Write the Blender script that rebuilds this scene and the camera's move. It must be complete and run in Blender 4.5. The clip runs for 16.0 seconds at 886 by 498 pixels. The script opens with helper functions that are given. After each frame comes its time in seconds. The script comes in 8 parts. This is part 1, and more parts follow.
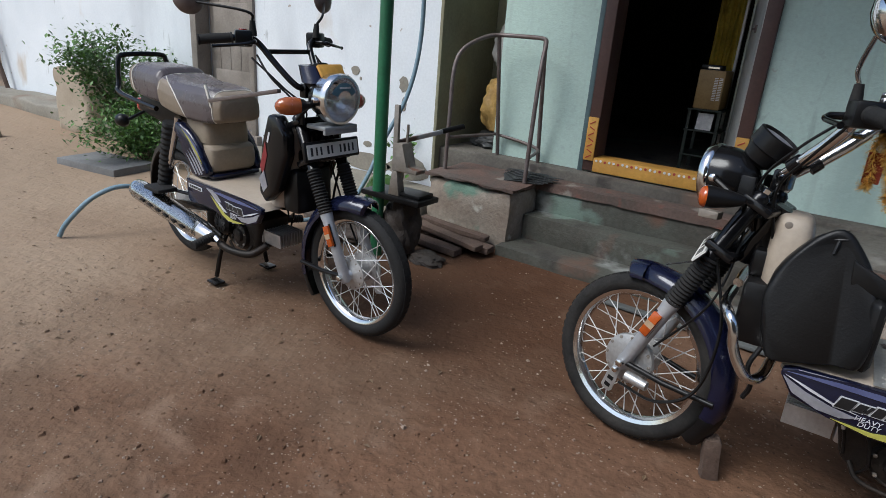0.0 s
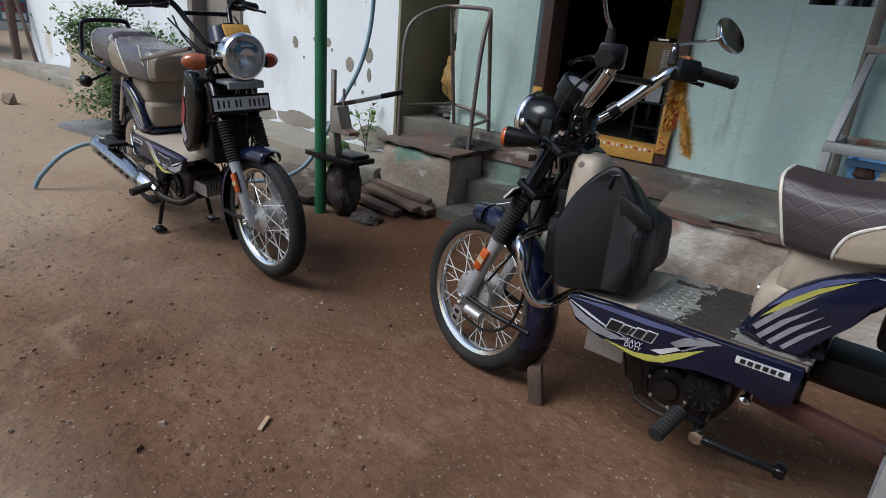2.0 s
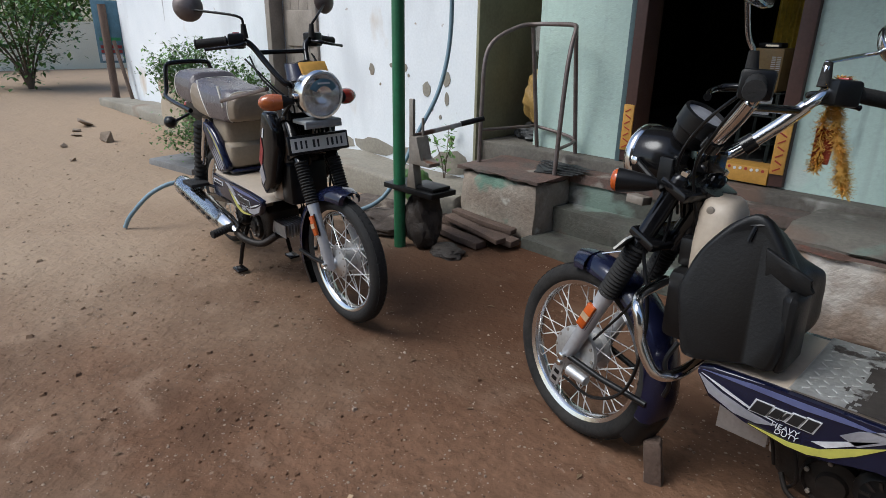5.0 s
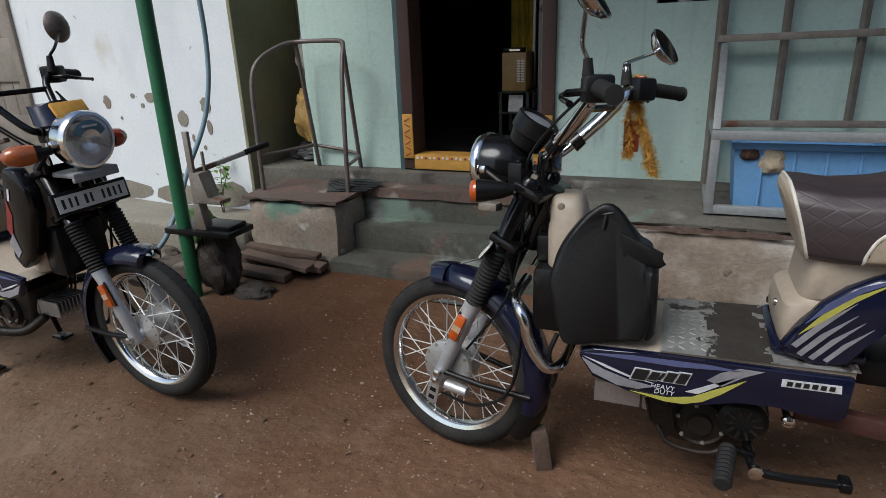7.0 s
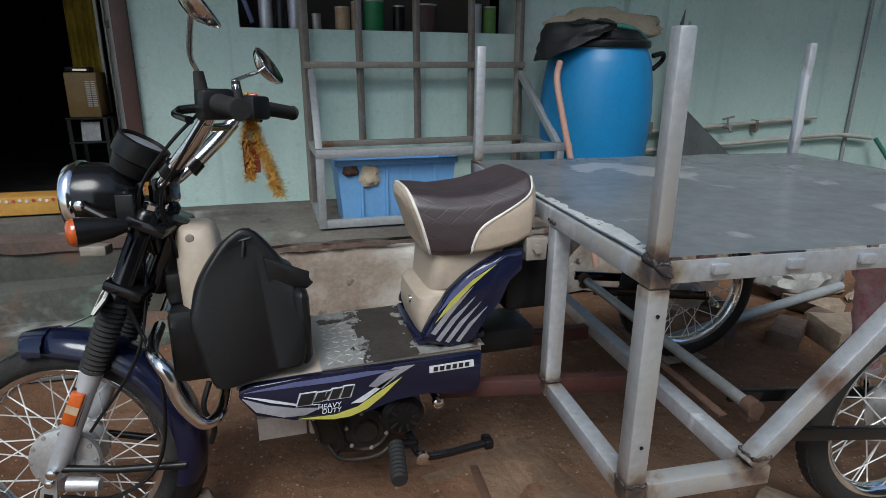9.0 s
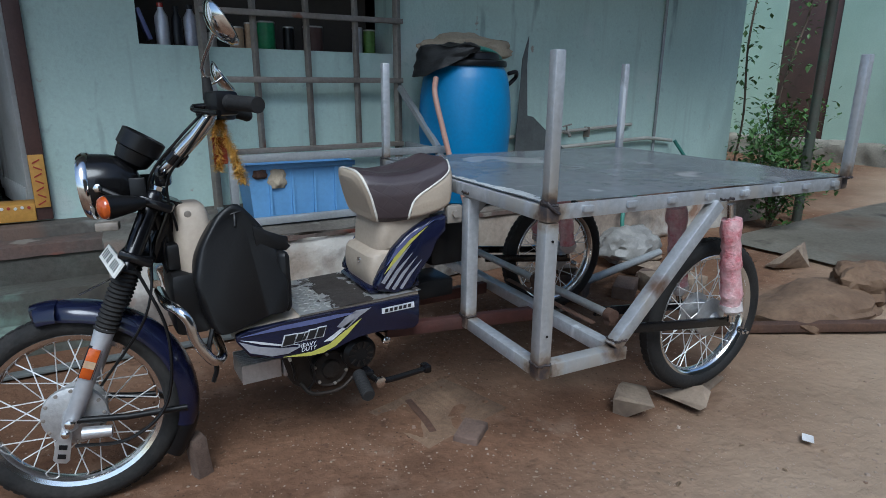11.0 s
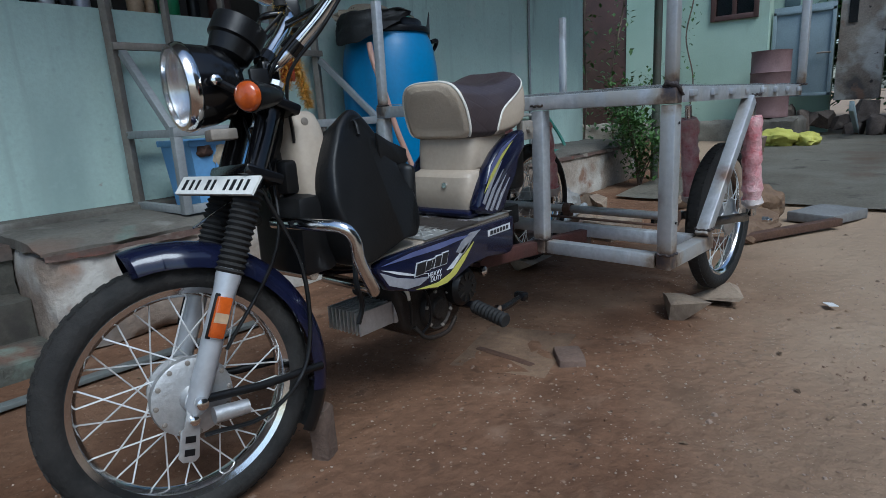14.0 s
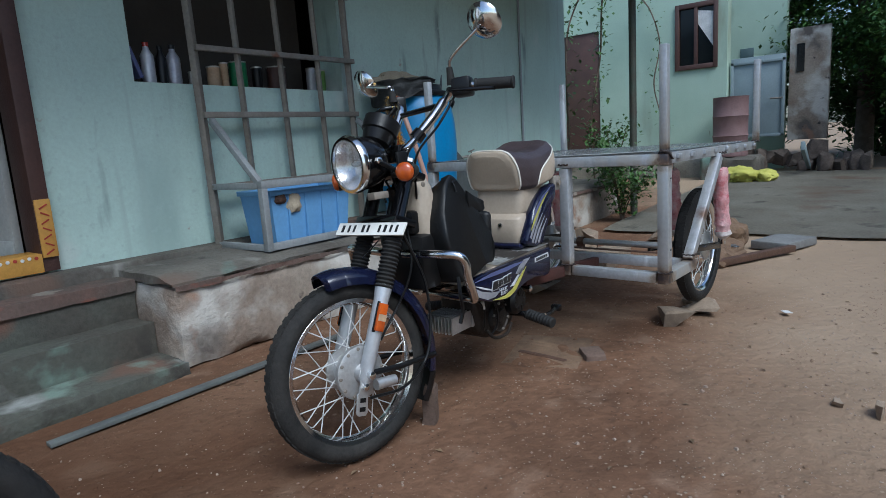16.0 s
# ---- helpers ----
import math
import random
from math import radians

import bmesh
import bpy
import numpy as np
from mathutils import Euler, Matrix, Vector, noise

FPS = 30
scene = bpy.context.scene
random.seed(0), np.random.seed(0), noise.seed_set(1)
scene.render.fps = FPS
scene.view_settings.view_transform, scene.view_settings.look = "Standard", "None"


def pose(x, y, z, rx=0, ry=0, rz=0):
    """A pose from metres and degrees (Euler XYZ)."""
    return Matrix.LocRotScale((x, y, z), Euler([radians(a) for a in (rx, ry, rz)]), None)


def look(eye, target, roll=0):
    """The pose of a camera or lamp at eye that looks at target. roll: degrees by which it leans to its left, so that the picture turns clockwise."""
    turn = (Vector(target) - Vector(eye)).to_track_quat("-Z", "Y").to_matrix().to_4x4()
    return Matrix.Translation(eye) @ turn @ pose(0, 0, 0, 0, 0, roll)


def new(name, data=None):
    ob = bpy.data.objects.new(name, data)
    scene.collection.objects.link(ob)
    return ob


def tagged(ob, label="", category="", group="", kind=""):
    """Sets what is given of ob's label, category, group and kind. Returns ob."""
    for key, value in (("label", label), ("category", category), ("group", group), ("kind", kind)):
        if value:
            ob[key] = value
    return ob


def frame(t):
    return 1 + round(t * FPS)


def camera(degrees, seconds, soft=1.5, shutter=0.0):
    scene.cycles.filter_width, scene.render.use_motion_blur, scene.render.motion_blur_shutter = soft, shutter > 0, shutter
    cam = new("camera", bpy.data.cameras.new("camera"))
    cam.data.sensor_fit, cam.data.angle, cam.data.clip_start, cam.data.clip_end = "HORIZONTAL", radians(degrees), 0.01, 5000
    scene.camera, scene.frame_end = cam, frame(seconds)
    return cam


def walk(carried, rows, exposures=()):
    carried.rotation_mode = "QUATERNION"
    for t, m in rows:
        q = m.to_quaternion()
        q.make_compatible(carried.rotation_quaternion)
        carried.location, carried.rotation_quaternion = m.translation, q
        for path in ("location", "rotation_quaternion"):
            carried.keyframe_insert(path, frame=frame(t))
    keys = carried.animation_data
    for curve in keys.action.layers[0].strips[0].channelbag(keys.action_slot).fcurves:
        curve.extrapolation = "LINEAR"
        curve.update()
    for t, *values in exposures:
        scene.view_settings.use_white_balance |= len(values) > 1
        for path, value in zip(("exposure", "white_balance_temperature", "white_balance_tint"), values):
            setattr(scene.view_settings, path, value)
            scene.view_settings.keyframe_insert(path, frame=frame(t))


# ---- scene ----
cam = camera(73.2, 16.0, soft=0.75)
PATH = [
    (0, (-0.013, 0.067, 1.104), (-1.061, 1.635, 0.439), 4.4),
    (0.5, (0.144, 0.15, 1.089), (-0.936, 1.685, 0.397), 4.2),
    (1, (0.312, 0.213, 1.085), (-0.835, 1.682, 0.359), 4.9),
    (1.5, (0.437, 0.204, 1.084), (-0.775, 1.632, 0.382), 3.9),
    (2, (0.567, 0.244, 1.068), (-0.579, 1.719, 0.351), 4.7),
    (2.5, (0.622, 0.364, 1.075), (-0.412, 1.916, 0.354), -0.1),
    (3, (0.652, 0.52, 1.064), (-0.284, 2.137, 0.352), 0.1),
    (3.5, (0.645, 0.608, 1.053), (-0.305, 2.206, 0.314), -0.3),
    (4, (0.623, 0.589, 1.067), (-0.5, 2.085, 0.361), 1.3),
    (4.5, (0.524, 0.476, 1.092), (-0.782, 1.819, 0.39), 1.6),
    (4.7, (0.466, 0.405, 1.104), (-0.878, 1.718, 0.418), 1.0),
    (6.8, (0.134, 0.314, 1.095), (-0.739, 1.977, 0.407), -1.4),
    (7, (0.135, 0.306, 1.119), (-0.561, 2.062, 0.462), -2.1),
    (7.5, (0.147, 0.254, 1.14), (-0.178, 2.132, 0.532), -0.7),
    (8, (0.14, 0.293, 1.123), (0.122, 2.22, 0.589), 0.8),
    (8.5, (0.102, 0.376, 1.103), (0.4, 2.277, 0.557), -2.2),
    (9, (0.059, 0.377, 1.091), (0.612, 2.207, 0.503), 0.5),
    (9.2, (0.027, 0.355, 1.09), (0.724, 2.138, 0.514), 0.3),
    (11.3, (-0.448, 0.054, 1.046), (0.594, 1.673, 0.504), -0.7),
    (11.5, (-0.554, 0.067, 1.024), (0.506, 1.652, 0.421), -1.6),
    (12, (-0.706, 0.133, 1.004), (0.367, 1.696, 0.366), -1.5),
    (12.5, (-0.753, 0.293, 0.936), (0.486, 1.748, 0.346), -3.0),
    (13, (-0.802, 0.459, 0.87), (0.553, 1.797, 0.258), -4.8),
    (13.5, (-0.869, 0.594, 0.805), (0.641, 1.795, 0.28), -2.8),
    (14, (-0.885, 0.649, 0.753), (0.614, 1.894, 0.305), -3.1),
    (14.5, (-0.887, 0.622, 0.753), (0.605, 1.894, 0.358), -1.9),
    (15, (-0.961, 0.598, 0.796), (0.589, 1.803, 0.413), -2.3),
    (15.5, (-1.187, 0.538, 0.851), (0.369, 1.734, 0.468), -0.7),
    (16, (-1.492, 0.541, 0.854), (0.083, 1.727, 0.517), -3.7),
]
EXPOSURES = [(0.0, 0.57, 6050, 7), (2.0, 0.53, 6000, 7), (3.5, 0.43, 6100, 7), (4.5, 0.65, 6100, 7), (7.0, 0.45, 6250, 6), (7.5, 0.39, 6300, 5), (8.0, 0.57, 6250, 5), (8.5, 0.69, 6200, 5), (9.2, 0.71, 5950, 4), (11.5, 0.59, 5400, 3), (13.0, 0.49, 5350, 2), (14.5, 0.48, 5450, 2), (16.0, 0.69, 5500, 3)]
walk(cam, [(t, look(eye, target, roll)) for t, eye, target, roll in PATH], EXPOSURES)

# ---- world, sun, exposure ----
world = bpy.data.worlds.new("sky")
scene.world = world
world.use_nodes = True
wn = world.node_tree
sky = wn.nodes.new("ShaderNodeTexSky")
sky.sky_type = 'NISHITA'
sky.sun_disc = False
sky.sun_elevation, sky.sun_rotation = radians(52), radians(205)
sky.dust_density = 2.0
sky.air_density = 1.0
wn.links.new(sky.outputs[0], wn.nodes["Background"].inputs[0])
wn.nodes["Background"].inputs[1].default_value = 0.10
sun_data = bpy.data.lights.new("sun", 'SUN')
sun_data.energy, sun_data.angle, sun_data.color = 1.7, radians(30), (1.0, 0.98, 0.95)
sun = new("sun", sun_data)
sun.matrix_world = look((-2.8, -5.5, 8.0), (0, 0, 0))

# ---- materials ----
def mat(name, col, rough=0.6, metal=0.0, col2=None, scale=6.0, spread=0.35, grain=60.0, bump=0.15, patches=(), spec=0.5, random=0.0, coat=0.0, wear=None):
    """A surface of two noise scales (stains and grain), with optional patches of other colours: (colour, scale, threshold, softness, and a factor below 1 that draws them out upright)."""
    m = bpy.data.materials.new(name)
    m.use_nodes = True
    nt = m.node_tree
    n, l = nt.nodes, nt.links
    b = n["Principled BSDF"]
    b.inputs["Roughness"].default_value, b.inputs["Metallic"].default_value = rough, metal
    b.inputs["Specular IOR Level"].default_value = spec
    b.inputs["Coat Weight"].default_value = coat
    tc = n.new("ShaderNodeTexCoord")
    big, fine = n.new("ShaderNodeTexNoise"), n.new("ShaderNodeTexNoise")
    for node, s, d in ((big, scale, 6), (fine, grain, 4)):
        node.inputs["Scale"].default_value, node.inputs["Detail"].default_value = s, d
        node.inputs["Roughness"].default_value = 0.6
        l.new(tc.outputs["Object"], node.inputs["Vector"])
    c2 = col2 or tuple(v * (1 - spread) for v in col)
    mix = n.new("ShaderNodeMix"); mix.data_type = 'RGBA'
    ramp = n.new("ShaderNodeMapRange")
    ramp.inputs[1].default_value, ramp.inputs[2].default_value = 0.35, 0.68
    l.new(big.outputs["Fac"], ramp.inputs[0])
    l.new(ramp.outputs[0], mix.inputs["Factor"])
    mix.inputs["A"].default_value, mix.inputs["B"].default_value = (*col, 1), (*c2, 1)
    out = mix.outputs["Result"]
    g = n.new("ShaderNodeMapRange")
    g.inputs[1].default_value, g.inputs[2].default_value, g.inputs[3].default_value, g.inputs[4].default_value = 0.3, 0.7, 1 - spread * 0.45, 1 + spread * 0.3
    l.new(fine.outputs["Fac"], g.inputs[0])
    mul = n.new("ShaderNodeMix"); mul.data_type, mul.blend_type = 'RGBA', 'MULTIPLY'
    mul.inputs["Factor"].default_value = 1.0
    l.new(out, mul.inputs["A"]); l.new(g.outputs[0], mul.inputs["B"])
    out = mul.outputs["Result"]
    for i, (pc, ps, th, soft, *tall) in enumerate(patches):
        pn = n.new("ShaderNodeTexNoise")
        pn.inputs["Scale"].default_value, pn.inputs["Detail"].default_value = ps, 8
        mp = n.new("ShaderNodeMapping"); mp.inputs["Location"].default_value = (3.7 * i + 1.3, 5.1 * i, 2.3 * i)
        if tall:
            mp.inputs["Scale"].default_value = (1, 1, tall[0])
        l.new(tc.outputs["Object"], mp.inputs[0]); l.new(mp.outputs[0], pn.inputs["Vector"])
        r = n.new("ShaderNodeMapRange"); r.inputs[1].default_value, r.inputs[2].default_value = th, th + soft
        l.new(pn.outputs["Fac"], r.inputs[0])
        pm = n.new("ShaderNodeMix"); pm.data_type = 'RGBA'
        l.new(r.outputs[0], pm.inputs["Factor"]); l.new(out, pm.inputs["A"]); pm.inputs["B"].default_value = (*pc, 1)
        out = pm.outputs["Result"]
    if random:
        oi = n.new("ShaderNodeObjectInfo")
        rr = n.new("ShaderNodeMapRange"); rr.inputs[3].default_value, rr.inputs[4].default_value = 1 - random, 1 + random
        l.new(oi.outputs["Random"], rr.inputs[0])
        rm = n.new("ShaderNodeMix"); rm.data_type, rm.blend_type = 'RGBA', 'MULTIPLY'; rm.inputs["Factor"].default_value = 1
        l.new(out, rm.inputs["A"]); l.new(rr.outputs[0], rm.inputs["B"])
        out = rm.outputs["Result"]
    l.new(out, b.inputs["Base Color"])
    rv = n.new("ShaderNodeMapRange")
    rv.inputs[3].default_value, rv.inputs[4].default_value = max(0.02, rough - 0.12), min(1, rough + 0.12)
    l.new(big.outputs["Fac"], rv.inputs[0]); l.new(rv.outputs[0], b.inputs["Roughness"])
    if bump:
        bp = n.new("ShaderNodeBump")
        bp.inputs["Strength"].default_value, bp.inputs["Distance"].default_value = bump, 0.01
        l.new(fine.outputs["Fac"], bp.inputs["Height"]); l.new(bp.outputs[0], b.inputs["Normal"])
    return m

def gritty(m, pale, cells=70.0, amount=0.16):
    """Strews small pale and dark grains over a soil material and roughens it at three sizes."""
    nt = m.node_tree
    n, l = nt.nodes, nt.links
    b = n["Principled BSDF"]
    out = b.inputs["Base Color"].links[0].from_socket
    tc = n.new("ShaderNodeTexCoord")
    heights = []
    for k, (sc, am, col) in enumerate(((cells, amount, pale), (cells * 2.3, amount * 1.2, pale), (cells * 1.4, amount * 1.0, (0.075, 0.045, 0.03)))):
        v = n.new("ShaderNodeTexVoronoi"); v.inputs["Scale"].default_value = sc; v.inputs["Randomness"].default_value = 1.0
        mp = n.new("ShaderNodeMapping"); mp.inputs["Location"].default_value = (k * 3.1, k * 1.7, k * 0.4)
        l.new(tc.outputs["Object"], mp.inputs[0]); l.new(mp.outputs[0], v.inputs["Vector"])
        sep = n.new("ShaderNodeSeparateColor"); l.new(v.outputs["Color"], sep.inputs[0])
        pick = n.new("ShaderNodeMath"); pick.operation = 'LESS_THAN'; pick.inputs[1].default_value = am; l.new(sep.outputs[0], pick.inputs[0])
        near = n.new("ShaderNodeMapRange"); near.inputs[1].default_value, near.inputs[2].default_value, near.inputs[3].default_value, near.inputs[4].default_value = 0.30, 0.42, 1.0, 0.0
        l.new(v.outputs["Distance"], near.inputs[0])
        f = n.new("ShaderNodeMath"); f.operation = 'MULTIPLY'; l.new(pick.outputs[0], f.inputs[0]); l.new(near.outputs[0], f.inputs[1])
        mx = n.new("ShaderNodeMix"); mx.data_type = 'RGBA'; mx.inputs["B"].default_value = (*col, 1)
        l.new(f.outputs[0], mx.inputs["Factor"]); l.new(out, mx.inputs["A"]); out = mx.outputs["Result"]
        heights.append(f.outputs[0])
    # paler soil down the lane and in the open yard: dry dust plus painted-in daylight
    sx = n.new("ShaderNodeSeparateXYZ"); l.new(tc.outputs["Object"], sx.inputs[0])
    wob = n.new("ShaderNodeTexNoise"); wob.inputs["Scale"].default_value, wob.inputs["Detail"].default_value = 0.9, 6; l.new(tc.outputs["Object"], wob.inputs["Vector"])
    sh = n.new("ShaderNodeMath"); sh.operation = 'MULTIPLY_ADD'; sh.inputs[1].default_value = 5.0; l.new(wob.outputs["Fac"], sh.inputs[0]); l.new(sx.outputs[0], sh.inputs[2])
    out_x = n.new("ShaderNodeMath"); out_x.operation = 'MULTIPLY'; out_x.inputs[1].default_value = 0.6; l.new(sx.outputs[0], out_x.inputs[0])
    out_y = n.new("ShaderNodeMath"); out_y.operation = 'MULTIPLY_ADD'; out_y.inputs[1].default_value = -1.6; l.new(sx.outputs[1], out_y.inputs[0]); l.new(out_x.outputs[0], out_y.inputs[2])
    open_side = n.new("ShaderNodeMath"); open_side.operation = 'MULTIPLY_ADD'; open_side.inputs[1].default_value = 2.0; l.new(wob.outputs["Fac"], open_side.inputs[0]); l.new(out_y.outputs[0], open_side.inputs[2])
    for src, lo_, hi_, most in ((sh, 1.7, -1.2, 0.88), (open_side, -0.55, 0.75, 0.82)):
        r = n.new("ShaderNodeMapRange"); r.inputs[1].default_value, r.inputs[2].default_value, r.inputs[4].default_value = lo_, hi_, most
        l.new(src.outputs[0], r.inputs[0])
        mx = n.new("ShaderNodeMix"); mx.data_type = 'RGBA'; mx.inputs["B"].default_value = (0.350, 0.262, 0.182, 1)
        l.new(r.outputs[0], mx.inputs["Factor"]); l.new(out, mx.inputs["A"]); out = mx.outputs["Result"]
    # darker red earth by the pole: damp and oily, with some shade painted in
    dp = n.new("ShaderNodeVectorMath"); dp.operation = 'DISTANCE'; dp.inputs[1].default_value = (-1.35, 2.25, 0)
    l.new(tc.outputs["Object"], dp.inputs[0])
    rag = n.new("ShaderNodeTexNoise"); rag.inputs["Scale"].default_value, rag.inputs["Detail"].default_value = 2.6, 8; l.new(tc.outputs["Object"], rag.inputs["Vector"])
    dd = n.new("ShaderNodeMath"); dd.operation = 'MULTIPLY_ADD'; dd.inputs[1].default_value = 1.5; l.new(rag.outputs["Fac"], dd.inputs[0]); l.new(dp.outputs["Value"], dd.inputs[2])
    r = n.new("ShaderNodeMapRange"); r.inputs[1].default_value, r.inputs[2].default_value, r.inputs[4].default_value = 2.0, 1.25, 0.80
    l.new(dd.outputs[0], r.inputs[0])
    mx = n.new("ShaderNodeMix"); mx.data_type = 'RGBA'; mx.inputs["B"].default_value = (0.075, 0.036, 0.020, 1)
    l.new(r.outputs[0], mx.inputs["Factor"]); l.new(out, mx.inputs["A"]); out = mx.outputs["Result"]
    l.new(out, b.inputs["Base Color"])
    first = b.inputs["Normal"].links[0].from_socket
    for sc, st, d in ((40, 0.6, 0.005), (14, 0.7, 0.012), (4.5, 0.6, 0.035)):
        nz = n.new("ShaderNodeTexNoise"); nz.inputs["Scale"].default_value, nz.inputs["Detail"].default_value = sc, 7; l.new(tc.outputs["Object"], nz.inputs["Vector"])
        bp = n.new("ShaderNodeBump"); bp.inputs["Strength"].default_value, bp.inputs["Distance"].default_value = st, d
        l.new(nz.outputs["Fac"], bp.inputs["Height"]); l.new(first, bp.inputs["Normal"]); first = bp.outputs[0]
    bp = n.new("ShaderNodeBump"); bp.inputs["Strength"].default_value, bp.inputs["Distance"].default_value = 0.8, 0.004
    l.new(heights[0], bp.inputs["Height"]); l.new(first, bp.inputs["Normal"])
    l.new(bp.outputs[0], b.inputs["Normal"])
    return m

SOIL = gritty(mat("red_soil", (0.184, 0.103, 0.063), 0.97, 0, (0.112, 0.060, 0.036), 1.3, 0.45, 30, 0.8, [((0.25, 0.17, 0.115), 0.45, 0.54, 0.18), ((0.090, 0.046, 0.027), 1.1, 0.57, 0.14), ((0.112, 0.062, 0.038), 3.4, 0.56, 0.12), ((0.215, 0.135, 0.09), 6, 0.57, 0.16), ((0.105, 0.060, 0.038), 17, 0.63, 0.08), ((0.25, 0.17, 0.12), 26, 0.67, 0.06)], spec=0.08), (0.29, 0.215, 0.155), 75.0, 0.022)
PEBBLE = mat("pale_pebble", (0.38, 0.30, 0.235), 0.9, 0, (0.18, 0.115, 0.08), 5, 0.5, 40, 0.3, [((0.21, 0.135, 0.095), 3.1, 0.54, 0.03)])
CONCRETE = mat("worn_concrete", (0.29, 0.265, 0.215), 0.88, 0, (0.20, 0.178, 0.14), 1.5, 0.35, 45, 0.5, [((0.19, 0.13, 0.09), 1.4, 0.57, 0.15), ((0.10, 0.085, 0.07), 3.1, 0.62, 0.1)])
STEP = mat("dark_worn_cement", (0.145, 0.132, 0.110), 0.85, 0, (0.078, 0.067, 0.055), 2.5, 0.45, 50, 0.6, [((0.13, 0.085, 0.062), 2.2, 0.57, 0.12), ((0.28, 0.27, 0.24), 3.4, 0.64, 0.09), ((0.14, 0.21, 0.175), 2.6, 0.60, 0.10), ((0.05, 0.042, 0.036), 5, 0.62, 0.06)])
STEP_PAINT = mat("cement_with_worn_green_paint", (0.095, 0.105, 0.085), 0.85, 0, (0.065, 0.057, 0.046), 2.2, 0.45, 50, 0.6, [((0.33, 0.34, 0.32), 1.9, 0.60, 0.08), ((0.13, 0.075, 0.052), 2.4, 0.58, 0.08), ((0.045, 0.040, 0.034), 4, 0.60, 0.07), ((0.17, 0.23, 0.19), 3.1, 0.60, 0.08)])
PLINTH = mat("peeling_lime_plaster", (0.36, 0.305, 0.245), 0.9, 0, (0.21, 0.155, 0.118), 2.2, 0.4, 40, 0.7, [((0.52, 0.49, 0.44), 2.0, 0.50, 0.10), ((0.12, 0.10, 0.085), 2.3, 0.57, 0.09), ((0.25, 0.15, 0.10), 3.7, 0.61, 0.08), ((0.055, 0.045, 0.04), 6, 0.65, 0.04)])
PEDESTAL = mat("flaking_green_plaster", (0.38, 0.33, 0.265), 0.9, 0, (0.22, 0.165, 0.125), 3, 0.4, 40, 0.7, [((0.15, 0.24, 0.18), 2.9, 0.57, 0.06), ((0.52, 0.49, 0.42), 4.5, 0.60, 0.06), ((0.11, 0.085, 0.07), 3.3, 0.60, 0.06)])
RED_EDGE = mat("red_oxide_edge", (0.145, 0.085, 0.066), 0.88, 0, (0.09, 0.075, 0.063), 5, 0.45, 50, 0.5, [((0.20, 0.075, 0.05), 4.1, 0.60, 0.06), ((0.24, 0.21, 0.175), 5, 0.60, 0.06)])
BLUE_WALL = mat("pale_blue_green_wall_paint", (0.53, 0.67, 0.595), 0.7, 0, (0.44, 0.57, 0.505), 0.9, 0.14, 70, 0.25, [((0.33, 0.43, 0.39), 1.6, 0.57, 0.16, 0.3), ((0.60, 0.65, 0.60), 1.3, 0.62, 0.1), ((0.20, 0.25, 0.24), 5, 0.66, 0.08, 0.18), ((0.36, 0.33, 0.27), 9, 0.735, 0.04), ((0.16, 0.18, 0.17), 16, 0.765, 0.02), ((0.40, 0.50, 0.45), 14, 0.57, 0.20, 0.06), ((0.42, 0.53, 0.48), 30, 0.60, 0.15)])
GREEN_WALL = mat("pale_green_wall_paint", (0.42, 0.54, 0.44), 0.75, 0, (0.33, 0.44, 0.35), 0.8, 0.15, 60, 0.2, [((0.26, 0.31, 0.23), 1.7, 0.60, 0.12, 0.3), ((0.20, 0.21, 0.16), 6, 0.70, 0.05, 0.3)])
WHITE_WALL = mat("stained_whitewash", (0.80, 0.82, 0.83), 0.85, 0, (0.68, 0.71, 0.73), 0.9, 0.12, 60, 0.15, [((0.50, 0.52, 0.54), 1.2, 0.55, 0.20, 0.4), ((0.55, 0.46, 0.36), 1.6, 0.65, 0.1, 0.6), ((0.34, 0.34, 0.33), 6, 0.67, 0.06, 0.25), ((0.36, 0.30, 0.24), 14, 0.71, 0.03)])
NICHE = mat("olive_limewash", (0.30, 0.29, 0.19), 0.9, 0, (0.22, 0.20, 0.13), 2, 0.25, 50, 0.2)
# the unlit room's darkness is put into this colour
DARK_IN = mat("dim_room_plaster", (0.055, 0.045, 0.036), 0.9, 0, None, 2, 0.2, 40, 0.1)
WOOD_GREY = mat("weathered_grey_wood", (0.30, 0.26, 0.22), 0.85, 0, (0.20, 0.17, 0.14), 4, 0.35, 90, 0.4)
WOOD_DARK = mat("dark_brown_painted_wood", (0.09, 0.045, 0.035), 0.55, 0, (0.06, 0.03, 0.025), 3, 0.3, 80, 0.2)
BLUE_TRIM = mat("dusty_blue_trim", (0.11, 0.17, 0.18), 0.6, 0, None, 3, 0.3, 60, 0.1)
PLANK = mat("old_timber", (0.15, 0.10, 0.075), 0.85, 0, (0.09, 0.06, 0.045), 6, 0.4, 90, 0.5)
OILY_WOOD = mat("oily_dark_timber", (0.045, 0.034, 0.027), 0.7, 0, (0.025, 0.02, 0.017), 7, 0.4, 90, 0.5)
YELLOW = mat("yellow_ochre_paint", (0.62, 0.33, 0.06), 0.65, 0, (0.50, 0.25, 0.05), 6, 0.25, 60, 0.15)
RED_DOT = mat("vermilion_dots", (0.45, 0.05, 0.03), 0.7)
SMEAR = mat("dried_lime_smear", (0.50, 0.50, 0.48), 0.7, 0, (0.38, 0.39, 0.38), 30, 0.3, 120, 0.3)
